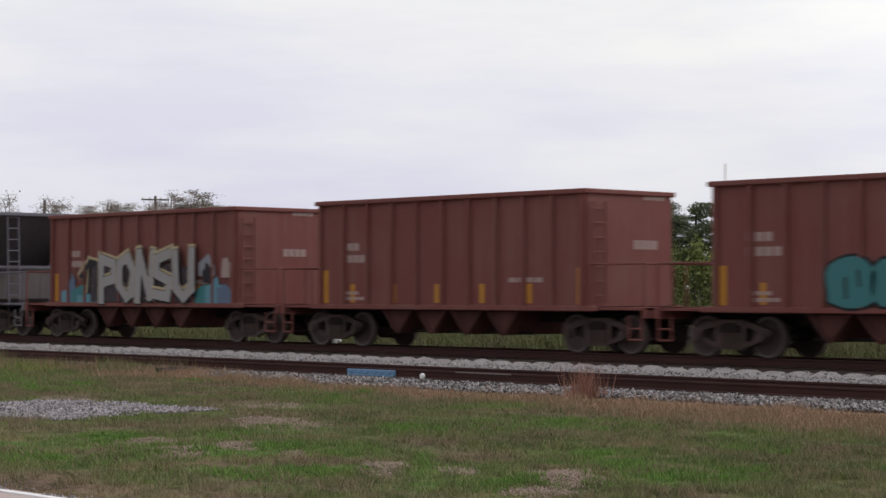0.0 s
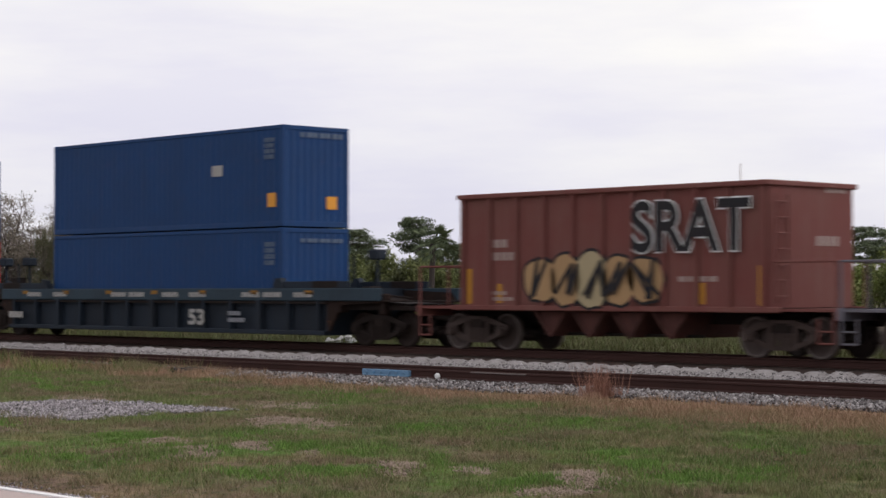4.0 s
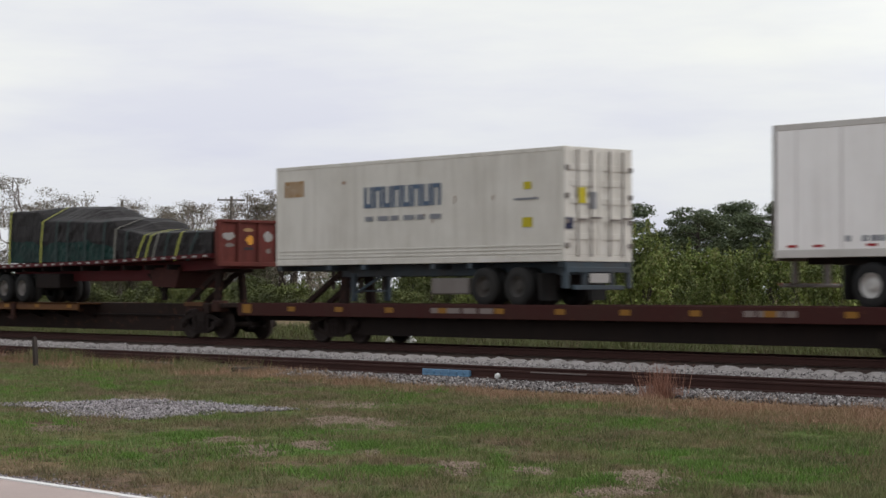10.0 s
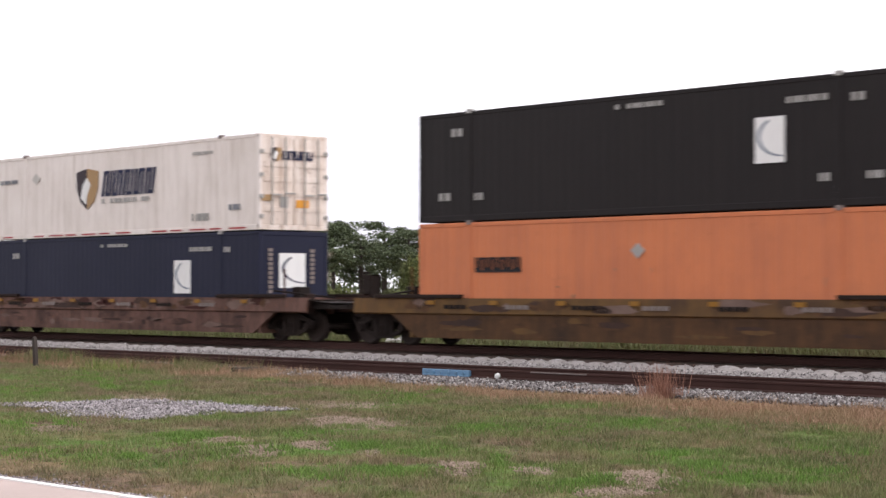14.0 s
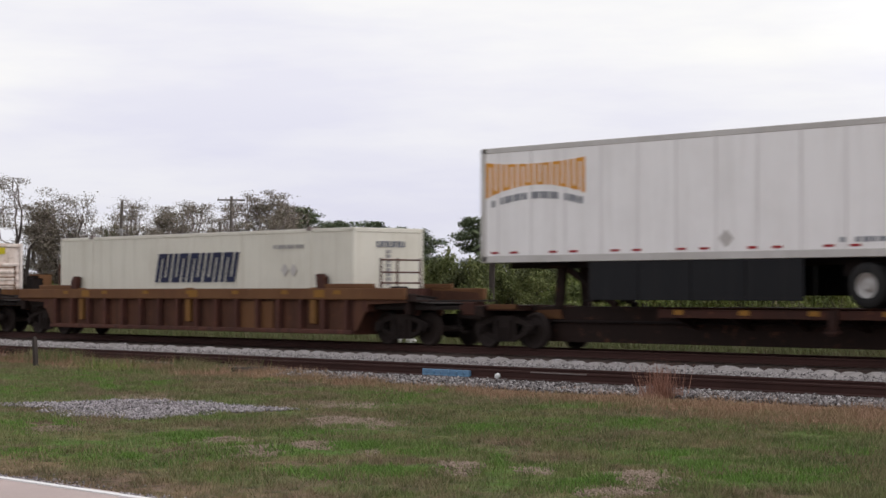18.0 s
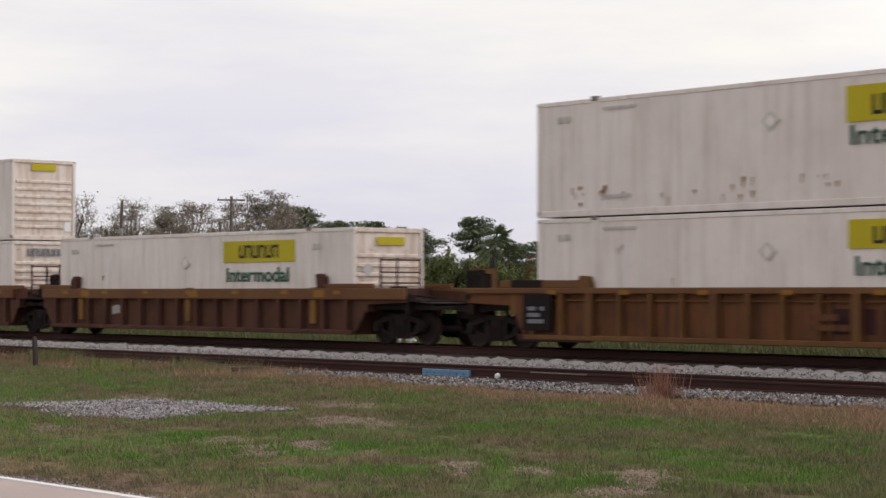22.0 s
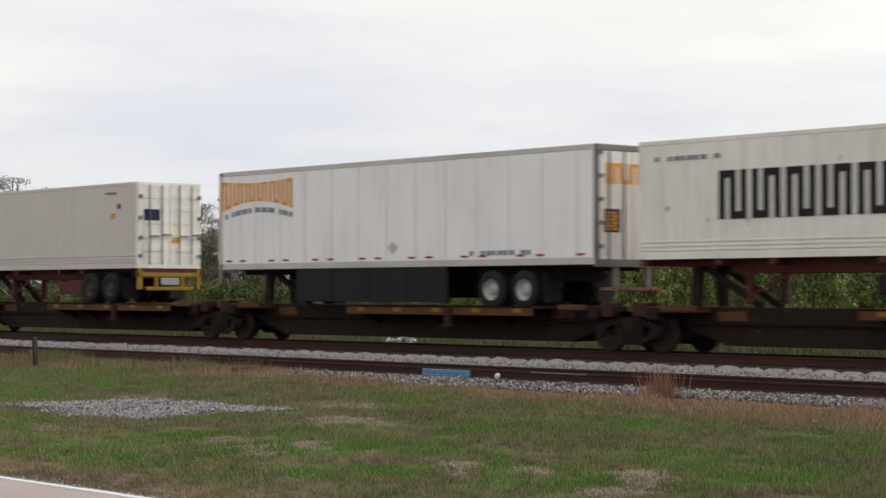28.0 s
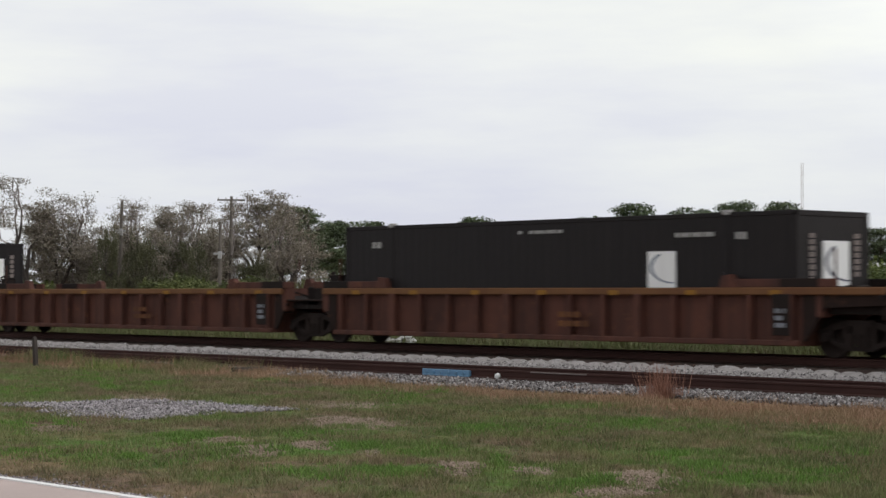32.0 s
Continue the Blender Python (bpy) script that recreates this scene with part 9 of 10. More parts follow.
def worn(car, mats, seed, n):
    """Ragged places of faded, bared or overpainted steel along a smooth well car's upper side."""
    rnd = random.Random(seed)
    for i in range(n):
        cx, cz = rnd.uniform(-8.6, 8.6), rnd.uniform(0.98, 1.22)
        a, b = rnd.uniform(0.15, 0.9), rnd.uniform(0.05, 0.13)
        pts = []
        for k in range(11):
            t = 2 * math.pi * k / 11
            r = rnd.uniform(0.6, 1.1)
            x, z = cx + a * r * math.cos(t), min(1.29, max(0.94, cz + b * r * math.sin(t) * 1.3))
            pts.append((x, -1.463 - 0.1 * (1.30 - z) - 0.003 * (i % 4), z))
        part("worn_patch", Form().add(pts, [tuple(range(11))]), mats[i % len(mats)], car)


WORN_PALE = surface("faded_paint", (0.17, 0.115, 0.098), 0.8, grime=0.8, streak=0.6, dirt=(0.1, 0.065, 0.055), scale=3.0)
WORN_DARK = surface("bared_steel", (0.045, 0.03, 0.028), 0.85, grime=0.7, streak=0.6, dirt=(0.09, 0.05, 0.035), scale=3.0)
def worn_low(car, mats, seed, n):
    """Such places on the flat lower side."""
    rnd = random.Random(seed)
    for i in range(n):
        cx, cz, a, b = rnd.uniform(-7.4, 7.4), rnd.uniform(0.42, 0.76), rnd.uniform(0.15, 0.8), rnd.uniform(0.04, 0.11)
        rim = [(cx + a * rnd.uniform(0.6, 1.1) * math.cos(q * 0.571), -1.443 - 0.003 * (i % 4), cz + b * rnd.uniform(0.6, 1.1) * math.sin(q * 0.571)) for q in range(11)]
        part("worn_patch", Form().add(rim, [tuple(range(11))]), mats[i % len(mats)], car)


worn_low(w5, (WORN_DARK, OCHRE, OCHRE_LOW), 14, 16)
worn_low(w6, (WORN_DARK, WORN_PALE, RUSTMIX), 15, 24)
worn(w5, (WORN_DARK, OCHRE_LOW, WORN_PALE), 4, 18)
worn(w6, (WORN_DARK, WORN_PALE, FLAT_RED, OCHRE_LOW, WORN_PALE), 5, 44)

# ---- beside the tracks ----
JOINT_X = -31.88
part("joint_bar", Form().rbox(JOINT_X - 0.76, JOINT_X + 0.76, TRACK_NEAR - GAUGE - 0.085, TRACK_NEAR - GAUGE - 0.015, ZN - 0.165, ZN - 0.035, 0.012), JOINT_BLUE, track_near, "blue insulated rail joint bar")
part("joint_lip", Form().rbox(JOINT_X - 0.74, JOINT_X + 0.74, TRACK_NEAR - GAUGE - 0.10, TRACK_NEAR - GAUGE - 0.07, ZN - 0.175, ZN - 0.14, 0.01), JOINT_BLUE, track_near)
f = Form()
for i in range(6):
    a = JOINT_X - 0.6 + i * 0.24
    part("joint_bolt", Form().rod((a, TRACK_NEAR - GAUGE - 0.12, ZN - 0.10), (a, TRACK_NEAR - GAUGE - 0.05, ZN - 0.10), 0.028, 6), JOINT_BLUE, track_near)
part("bond_cap", Form().lathe([(0.02, -0.05), (0.05, -0.045), (0.062, -0.01), (0.05, 0.03), (0.02, 0.04)], (-30.2, TRACK_NEAR - GAUGE - 0.11, ZN - 0.12), 14), INK_WHITE, track_near, "round white cap on the rail")
part("polished_stretch", Form().box(-29.3, -27.7, TRACK_NEAR - GAUGE - 0.04, TRACK_NEAR - GAUGE - 0.036, ZN - 0.03, ZN - 0.005), INK_SOFT, track_near, "paler stretch of the rail head")

stake = thing("wooden_stake", "grey weathered wooden stake in the grass", "stake", m=pose(-42.4, 23.8, GROUND_Z, 2, -2, 10))
part("post", Form().prism([(-0.05, 0), (0.05, 0), (0.045, 0.6), (0.01, 0.7), (-0.04, 0.64)], "y", -0.045, 0.045), BARK, stake)
pipe = thing("drain_pipe", "black drain pipe end in the gravel", "pipe", m=pose(-35.9, 25.4, GROUND_Z + 0.03, 0, 0, 0))
part("tube", Form().lathe([(0.07, -0.4), (0.09, -0.4), (0.09, 0.4), (0.07, 0.4)], (0, 0, 0), 16, False), RUBBER, pipe)

rub = thing("rubble_heap", "low heap of white rubble beyond the track", "rubble", m=pose(-49.3, 41.0, GROUND_Z))
rnd = random.Random(8)
for i in range(26):
    r = rnd.uniform(0.1, 0.24)
    px, py, pz = rnd.gauss(0, 0.42), rnd.gauss(0, 0.3), 0
    pz = max(0.05, 0.5 - abs(px) * 0.55) * rnd.random()
    f = Form()
    pts = [(px + r * rnd.uniform(0.7, 1.1) * a, py + r * rnd.uniform(0.7, 1.1) * b, pz + r * rnd.uniform(0.5, 0.9) * c) for a, b, c in ((1, 0, 0), (0, 1, 0), (-1, 0, 0), (0, -1, 0), (0, 0, 1), (0, 0, -1), (0.7, 0.7, 0.3), (-0.7, 0.6, 0.4))]
    bm = bmesh.new()
    for p in pts:
        bm.verts.new(p)
    bmesh.ops.convex_hull(bm, input=bm.verts)
    me = bpy.data.meshes.new("lump")
    bm.to_mesh(me)
    bm.free()
    me.materials.append(RUBBLE)
    part("lump", me, None, rub)
rub.scale = (0.75, 0.75, 0.75)


def pole(x, y, h, arm, lean):
    po = thing("utility_pole", "grey wooden utility pole among trees", "utility pole", "utility poles", pose(x, y, GROUND_Z, 0, lean, 49))
    part("shaft", Form().rod((0, 0, 0), (0, 0, h), 0.17, 10, 0.11), POLE, po)
    if arm:
        part("cross_arm", Form().rbox(-1.15, 1.15, -0.16, -0.05, h - 0.38, h - 0.25, 0.01), POLE, po)
        for k in (-1.05, -0.45, 0.45, 1.05):
            part("insulator", Form().lathe([(0.03, 0), (0.05, 0.0), (0.05, 0.01), (0.03, 0.01)], (k, -0.1, h - 0.2), 8).rod((k, -0.1, h - 0.25), (k, -0.1, h - 0.1), 0.045, 8, 0.03), GALV, po)
        part("arm_brace", Form().rod((-0.6, -0.1, h - 0.32), (0, -0.06, h - 0.9), 0.02).rod((0.6, -0.1, h - 0.32), (0, -0.06, h - 0.9), 0.02), GALV, po)
    else:
        part("bracket", Form().rbox(-0.5, 0.35, -0.12, -0.02, h - 2.45, h - 2.3, 0.01).rbox(-0.15, 0.15, -0.3, -0.1, h - 2.75, h - 2.2, 0.02), GALV, po)
    return po


pole(-133.8, 82.4, 8.9, False, 1.2)
pole(-136.3, 94.6, 9.7, True, 0.5)
pole(-123.7, 84.9, 7.0, False, 0.3)

mast = thing("radio_mast", "slender lattice radio mast far away", "radio mast", m=pose(-365.8, 453.6, GROUND_Z))
for a in range(3):
    t = a * 2 * math.pi / 3 + 0.3
    part("leg", Form().rod((0.5 * math.cos(t), 0.5 * math.sin(t), 0), (0.44 * math.cos(t), 0.44 * math.sin(t), 39.0), 0.045, 5), MAST, mast)
f = Form()
for i in range(39):
    for a in range(3):
        t, u = a * 2 * math.pi / 3 + 0.3, (a + 1) * 2 * math.pi / 3 + 0.3
        f.rod((0.47 * math.cos(t), 0.47 * math.sin(t), i), (0.47 * math.cos(u), 0.47 * math.sin(u), i + 1), 0.022, 4)
part("lattice", f, MAST, mast)

house = thing("low_building", "low beige building with a pale roof edge", "building", m=pose(-89.0, 119.0, GROUND_Z, 0, 0, 96))
part("wall", Form().box(-7, 9, -3.5, 3.5, 0, 2.9), STUCCO, house)
part("roof", Form().prism([(-4.1, 2.9), (4.1, 2.9), (4.1, 3.15), (0, 3.9), (-4.1, 3.15)], "x", -7.6, 9.6), ROOF, house)
part("door", Form().rbox(1.0, 1.95, 3.47, 3.54, 0.0, 2.05, 0.01), POLE, house)
for a in (-4.5, 4.5):
    part("window", Form().rbox(a - 0.6, a + 0.6, 3.46, 3.54, 1.0, 2.1, 0.01), SLOPE_DARK, house)

# ---- plants ----


def leaf_cloud(clumps, size, rng, flat=1.0, ragged=0.75):
    """Triangular leaves that face outwards from rounded clumps (x, y, z, radius, leaves); gives vertices and triangles."""
    q = np.asarray(clumps, float)
    q = np.repeat(q, q[:, 4].astype(int), axis=0)
    n = len(q)
    d = rng.normal(size=(n, 3))
    d /= np.linalg.norm(d, axis=1)[:, None]
    p = q[:, :3] + d * (q[:, 3] * rng.random(n) ** 0.42)[:, None] * np.array([1, 1, flat]) * rng.uniform(0.85, 1.2, (n, 1))
    face = d + ragged * rng.normal(size=(n, 3))
    u = np.cross(face, rng.normal(size=(n, 3)))
    u /= np.linalg.norm(u, axis=1)[:, None]
    w = np.cross(face, u)
    w /= np.linalg.norm(w, axis=1)[:, None]
    s = size * rng.uniform(0.6, 1.4, size=(n, 1))
    v = np.stack([p - u * s * 0.5, p + u * s * 0.5 + w * s * 0.15, p + w * s * 0.8], axis=1).reshape(-1, 3)
    return v, np.arange(3 * n).reshape(-1, 3)


def grow(rnd, p, d, length, radius, level, segs, tips, spread, up):
    """Crooked limbs by repeated forking. segs takes (from, to, radius, radius, level)."""
    steps = 3 if level > 1 else 2
    for k in range(steps):
        d = (d + Vector((rnd.gauss(0, 0.26), rnd.gauss(0, 0.26), up * 0.16 + rnd.gauss(0, 0.18)))).normalized()
        q = p + d * length / steps
        segs.append((p, q, radius * (1 - 0.3 * k / steps), radius * (1 - 0.3 * (k + 1) / steps), level))
        p = q
        if level < 3 and k < steps - 1 and rnd.random() < 0.5:
            tips.append(p)
    if level == 0:
        tips.append(p)
        return
    for i in range(rnd.choice((2, 3, 3))):
        a = rnd.uniform(0, 2 * math.pi)
        side_v = d.orthogonal().normalized()
        side_v.rotate(Matrix.Rotation(a, 3, d))
        nd = (d * 0.8 + side_v * spread * rnd.uniform(0.6, 1.3) + Vector((0, 0, up * 0.3))).normalized()
        grow(rnd, p, nd, length * rnd.uniform(0.66, 0.9), radius * 0.6, level - 1, segs, tips, spread, up)


def wood_mesh(name, segs, mat, sides=5, least=0.0, most=9.9):
    f = Form()
    for p, q, r, r2, lv in segs:
        if least <= r < most:
            f.rod(p, q, r, sides if r > 0.04 else 3, r2)
    me = bpy.data.meshes.new(name)
    me.from_pydata(f.v, [], f.f)
    me.materials.append(mat)
    return me


def broad_tree(name, label, seed, h, w, leaves, leaf_mat, size=0.09, leaf_count=125, levels=5, group="scrub oaks"):
    """An open-crowned tree of height h and half-width w, at the origin: a forked trunk, crooked limbs and ragged leaf clumps."""
    rnd, rng = random.Random(seed), np.random.default_rng(seed)
    segs, tips = [], []
    for k in range(rnd.choice((2, 2, 3))):
        d = Vector((rnd.gauss(0, 0.3), rnd.gauss(0, 0.3), 1)).normalized()
        grow(rnd, Vector((rnd.gauss(0, 0.3), rnd.gauss(0, 0.3), -0.1)), d, h * 0.2, 0.19, levels, segs, tips, 1.0, 0.16)
    top = sorted(t.z for t in tips)[int(len(tips) * 0.93)]
    wide = sorted(max(abs(t.x), abs(t.y)) for t in tips)[int(len(tips) * 0.92)]
    sz, sx = h / top, min(1.9, w / wide)
    fit_v = lambda p: Vector((p.x * sx, p.y * sx, p.z * sz))
    inside = lambda p: p.z < 1.05 * h and math.hypot(p.x, p.y) < 1.35 * w
    segs = [(fit_v(p), fit_v(q), r, r2, lv) for p, q, r, r2, lv in segs if inside(fit_v(q))]
    tips = [fit_v(t) for t in tips if inside(fit_v(t))]
    tr = thing(name, label, "tree", group)
    part("trunk", wood_mesh("trunk", segs, BARK, 7, 0.06), None, tr)
    part("twig_work", wood_mesh("twig_work", segs, TWIG, 3, 0.0, 0.06), None, tr)
    clumps = []
    for t in tips:
        if rnd.random() < leaves and t.z > 0.2 * h:
            r = rnd.uniform(0.3, 0.85) * (1.2 - 0.4 * t.z / h)
            clumps.append((t.x, t.y, t.z, r, leaf_count * (r / 0.42) ** 2 * rnd.choice((0.3, 0.7, 1.2, 1.6)) * (1.1 - 0.4 * t.z / h)))
        elif t.z > 0.3 * h:
            clumps.append((t.x, t.y, t.z, 0.45, 14))
    v, t = leaf_cloud(clumps, size, rng, 0.7, 0.9)
    part("crown", fast_mesh("crown", v, t, leaf_mat), None, tr)
    return tr


def pine_tree(seed, h, w, label, low=0.45):
    """A pine with a bare trunk and a broad, flat-topped crown of billowing clumps."""
    rnd, rng = random.Random(seed), np.random.default_rng(seed)
    tr = thing("pine_tree", label, "tree", "pines")
    f = Form()
    bend = rnd.uniform(-0.5, 0.5)
    f.rod((0, 0, -0.1), (bend * 0.4, 0, h * 0.5), 0.2, 8, 0.15).rod((bend * 0.4, 0, h * 0.5), (bend, 0, h * 0.9), 0.15, 8, 0.05)
    clumps = []
    for i in range(36):
        u = 1 - (i + rnd.random()) / 36
        z = h * (low + (0.94 - low) * u)
        r = w * (1.0 - 0.62 * max(0.0, (u - 0.45) / 0.55) ** 1.5) * (0.6 + 0.4 * min(1, u * 2.2)) * math.sqrt(rnd.random())
        a = rnd.uniform(0, 2 * math.pi)
        c = (bend * z / h + r * math.cos(a), r * math.sin(a), z)
        size = rnd.uniform(0.5, 1.1)
        clumps.append((*c, size, 430 * size * size))
        if r > 0.5:
            f.rod((bend * z / h, 0, z - 0.35 * r), c, 0.055, 4, 0.02)
    part("trunk", f, BARK, tr)
    v, t = leaf_cloud(clumps, 0.17, rng, 0.55, 0.6)
    part("crown", fast_mesh("crown", v, t, PINE_LEAF), None, tr)
    return tr


def bush(name, seed, h, w, mat, label, group, size=0.13, count=60, clumps=70):
    """A bush of overlapping leafy clumps, with upright shoots that break its outline."""
    rnd, rng = random.Random(seed), np.random.default_rng(seed)
    b = thing(name, label, "bush", group)
    f = Form()
    cl = []
    for i in range(clumps):
        a, u = rnd.uniform(0, 2 * math.pi), rnd.random() ** 0.7
        r = w * math.sqrt(rnd.random()) * (1.0 - 0.55 * u * u)
        c = (r * math.cos(a), r * math.sin(a), h * (0.08 + 0.84 * u) * rnd.uniform(0.8, 1.0))
        size_c = rnd.uniform(0.28, 0.6)
        cl.append((*c, size_c, count * (size_c / 0.44) ** 2))
        if i % 3 == 0:
            f.rod((c[0] * 0.15, c[1] * 0.15, 0), c, 0.03, 4, 0.012)
            top = (c[0] * 1.05, c[1] * 1.05, min(h * 1.06, c[2] + rnd.uniform(0.4, 0.9)))
            f.rod(c, top, 0.012, 3, 0.006)
            for k in range(4):
                t = (k + 1) / 4
                cl.append((c[0] + (top[0] - c[0]) * t, c[1] + (top[1] - c[1]) * t, c[2] + (top[2] - c[2]) * t, 0.16 * (1.2 - t), 16))
    part("stem_work", f, BARK, b)
    v, t = leaf_cloud(cl, size, rng, 1.0, 0.7)
    part("foliage", fast_mesh("foliage", v, t, mat), None, b)
    return b


def plant(base, spots, h0, w0, seed):
    """Sets copies of the given kinds at (x, y, height, half-width)."""
    rnd = random.Random(seed)
    for i, (x, y, h, w) in enumerate(spots):
        k = i % len(base)
        ob = copy_thing(base[k], pose(x, y, GROUND_Z, 0, 0, rnd.uniform(0, 360)))
        ob.scale = (w / w0, w / w0, h / h0)
    for ob in base:
        for o in (*ob.children_recursive, ob):
            bpy.data.objects.remove(o)


OAKS = [(-140.4, 79.4, 11.7, 2.8), (-152.2, 80.9, 9.4, 3.0), (-163.6, 83.1, 9.2, 2.6), (-142.4, 84.4, 10.1, 2.9), (-152.7, 88.0, 10.0, 2.6), (-135.7, 84.5, 9.2, 2.3), (-142.6, 91.9, 8.9, 2.4),
        (-149.5, 99.3, 10.2, 2.6), (-135.7, 92.2, 9.7, 2.3), (-141.6, 100.8, 11.3, 3.0), (-128.1, 93.4, 9.3, 2.3), (-138.4, 96.8, 8.8, 2.4)]
kinds = [broad_tree("oak_tree", "half-bare grey-green scrub oak", 40 + i, 10.0, 2.7, 0.25 + 0.06 * (i % 3), OAK_LEAF) for i in range(5)]
plant(kinds, [(a, b, h * 0.89, w * 1.55) for a, b, h, w in OAKS], 10.0, 2.7, 1)

PINES = [(-176.7, 133.3, 11.5, 3.3), (-186.2, 144.0, 10.5, 2.1), (-200.6, 148.9, 11.6, 2.8), (-178.5, 142.1, 8.4, 2.5), (-187.7, 153.0, 10.8, 2.9), (-169.6, 141.6, 9.0, 2.2), (-179.4, 151.8, 7.7, 2.0), (-185.3, 166.5, 11.6, 2.3),
         (-167.2, 155.1, 7.7, 1.9), (-175.6, 167.0, 8.4, 3.1), (-158.2, 154.8, 7.5, 1.9), (-167.1, 166.0, 9.6, 2.0), (-173.7, 179.9, 13.3, 3.3), (-161.1, 162.2, 9.9, 1.9), (-165.9, 178.2, 9.5, 2.5), (-148.5, 166.0, 11.7, 2.8),
         (-159.2, 175.2, 11.0, 2.0), (-164.7, 190.3, 13.4, 3.0), (-147.7, 177.6, 12.5, 2.7), (-158.5, 186.8, 11.7, 2.1), (-140.1, 175.7, 10.1, 2.5), (-150.4, 185.4, 9.8, 2.0), (-155.2, 201.3, 9.8, 3.2), (-139.5, 187.2, 9.3, 2.6)]
PINES += [(-145.4, 201.9, 10.1, 3.1), (-129.8, 187.6, 9.1, 2.8)]
kinds = [pine_tree(60 + i, 10.0, 2.6, "dark green broad-crowned pine tree", 0.35 + 0.07 * (i % 3)) for i in range(6)]
plant(kinds, [(a, b, h, w * 1.7) for a, b, h, w in PINES], 10.0, 2.6, 2)

BUSHES = [(-61.8, 65.1, 4.7, 1.7), (-64.8, 70.3, 4.2, 1.6), (-67.5, 75.9, 4.2, 1.7), (-60.7, 70.7, 3.9, 1.6), (-63.1, 76.6, 4.3, 1.9), (-56.6, 71.0, 4.0, 1.6), (-59.4, 76.6, 3.4, 1.4), (-62.0, 82.3, 3.3, 1.8), (-55.9, 76.3, 3.0, 1.7), (-58.6, 78.6, 3.0, 1.8), (-64.5, 85.0, 3.4, 1.9),
          (-58.2, 82.2, 3.4, 1.8), (-62.4, 64.3, 3.3, 1.3), (-55.7, 80.9, 3.8, 1.6)]
kinds = [bush("willow_bush", 80 + i, 4.0, 1.6, BUSH_LEAF, "bright yellow-green leafy bush", "green bushes", 0.13, 72) for i in range(4)]
plant(kinds, BUSHES, 4.0, 1.6, 3)

kinds = [bush("scrub_bush", 90 + i, 4.0, 2.0, SCRUB_LEAF, "olive green scrub bush", "scrub bushes", 0.14, 66, 80) for i in range(5)]
spots = []
for i in range(34):
    u = i / 33
    spots.append((-128 + 34 * u + (i * 37 % 11 - 5) * 0.9, 62 + 42 * u + (i * 53 % 13 - 6) * 0.9, (3.4 if u > 0.62 else 1.9) + (i * 29 % 10) * 0.13, 2.2))
for i in range(16):
    u = i / 15
    spots.append((-88 + 26 * u + (i * 31 % 7 - 3) * 0.8, 84 - 12 * u + (i * 17 % 9 - 4) * 0.8, 2.2 + (i * 23 % 8) * 0.12, 1.9))
plant(kinds, spots[:34], 4.0, 2.0, 4)
# dark evergreen understorey between the oaks
kinds = [bush("understorey_bush", 120 + i, 6.0, 2.8, EVERGREEN, "dark green dense understorey bush among oaks", "understorey bushes", 0.10, 105, 80) for i in range(3)]
plant(kinds, [(-144.7, 85.3, 5.2, 2.4), (-143.2, 88.1, 6.4, 2.8), (-145.6, 91.2, 6.7, 2.9), (-140.1, 90.0, 6.6, 2.8), (-141.8, 94.1, 6.2, 2.7), (-137.3, 92.9, 5.4, 2.6), (-133.1, 96.0, 4.8, 2.5), (-141.0, 86.0, 6.6, 2.6), (-139.6, 87.3, 6.9, 2.8), (-138.4, 88.8, 6.5, 2.6), (-136.6, 90.4, 6.2, 2.6), (-132.5, 80.6, 7.0, 1.7), (-131.1, 82.6, 6.6, 1.9), (-129.0, 86.0, 6.0, 1.8), (-131.2, 93.5, 4.6, 2.4)], 6.0, 2.8, 8)
kinds = [bush("low_bush", 110 + i, 4.0, 2.0, BUSH_LEAF, "yellow-green low bush in the field", "field bushes", 0.13, 66, 80) for i in range(3)]
plant(kinds, spots[34:], 4.0, 2.0, 6)

palm = thing("cabbage_palm", "dark green cabbage palm with drooping fronds", "palm", m=pose(-90.5, 82.2, GROUND_Z))
part("trunk", Form().rod((0, 0, -0.1), (0.1, 0, 2.6), 0.2, 8, 0.17).rod((0.1, 0, 2.6), (0.15, 0.05, 4.7), 0.17, 8, 0.2), BARK, palm)
rnd = random.Random(5)
for i in range(34):
    a, el = rnd.uniform(0, 2 * math.pi), rnd.uniform(-0.7, 1.2)
    d = Vector((math.cos(a) * math.cos(el), math.sin(a) * math.cos(el), math.sin(el)))
    c = Vector((0.15, 0.05, 4.7)) + d * rnd.uniform(0.7, 1.1)
    f = Form().rod((0.15, 0.05, 4.7), c, 0.02, 3)
    u = d.cross(Vector((0, 0, 1))).normalized()
    for k in range(9):
        t = (k - 4) / 4 * 1.2
        tip = c + (d * math.cos(t) + u * math.sin(t)) * 0.75 - Vector((0, 0, 0.22 + 0.1 * abs(t)))
        f.add([c - u * 0.03, c + u * 0.03, (c + tip) / 2 + Vector((0, 0, 0.08)) + u * 0.05, tip], [(0, 1, 2), (0, 2, 3)])
    part("frond", f, PINE_LEAF, palm)

# far woods that close the horizon, and the field's rough growth behind the train
rng = np.random.default_rng(12)
n = 900
a = np.radians(rng.uniform(20, 80, n))
r = rng.uniform(330, 420, n)
hh = 3.0 + 4.5 * rng.random(n) ** 1.5
cs = np.stack([-r * np.sin(a), r * np.cos(a), GROUND_Z + hh * rng.random(n)], axis=1)
v, t = leaf_cloud(np.column_stack([cs, rng.uniform(1.6, 3.2, n), np.full(n, 60)]), 0.7, rng, 0.6)
tagged(new("far_woods", fast_mesh("far_woods", v, t, PINE_LEAF)), "dark far line of woods", "woods", kind="stuff")


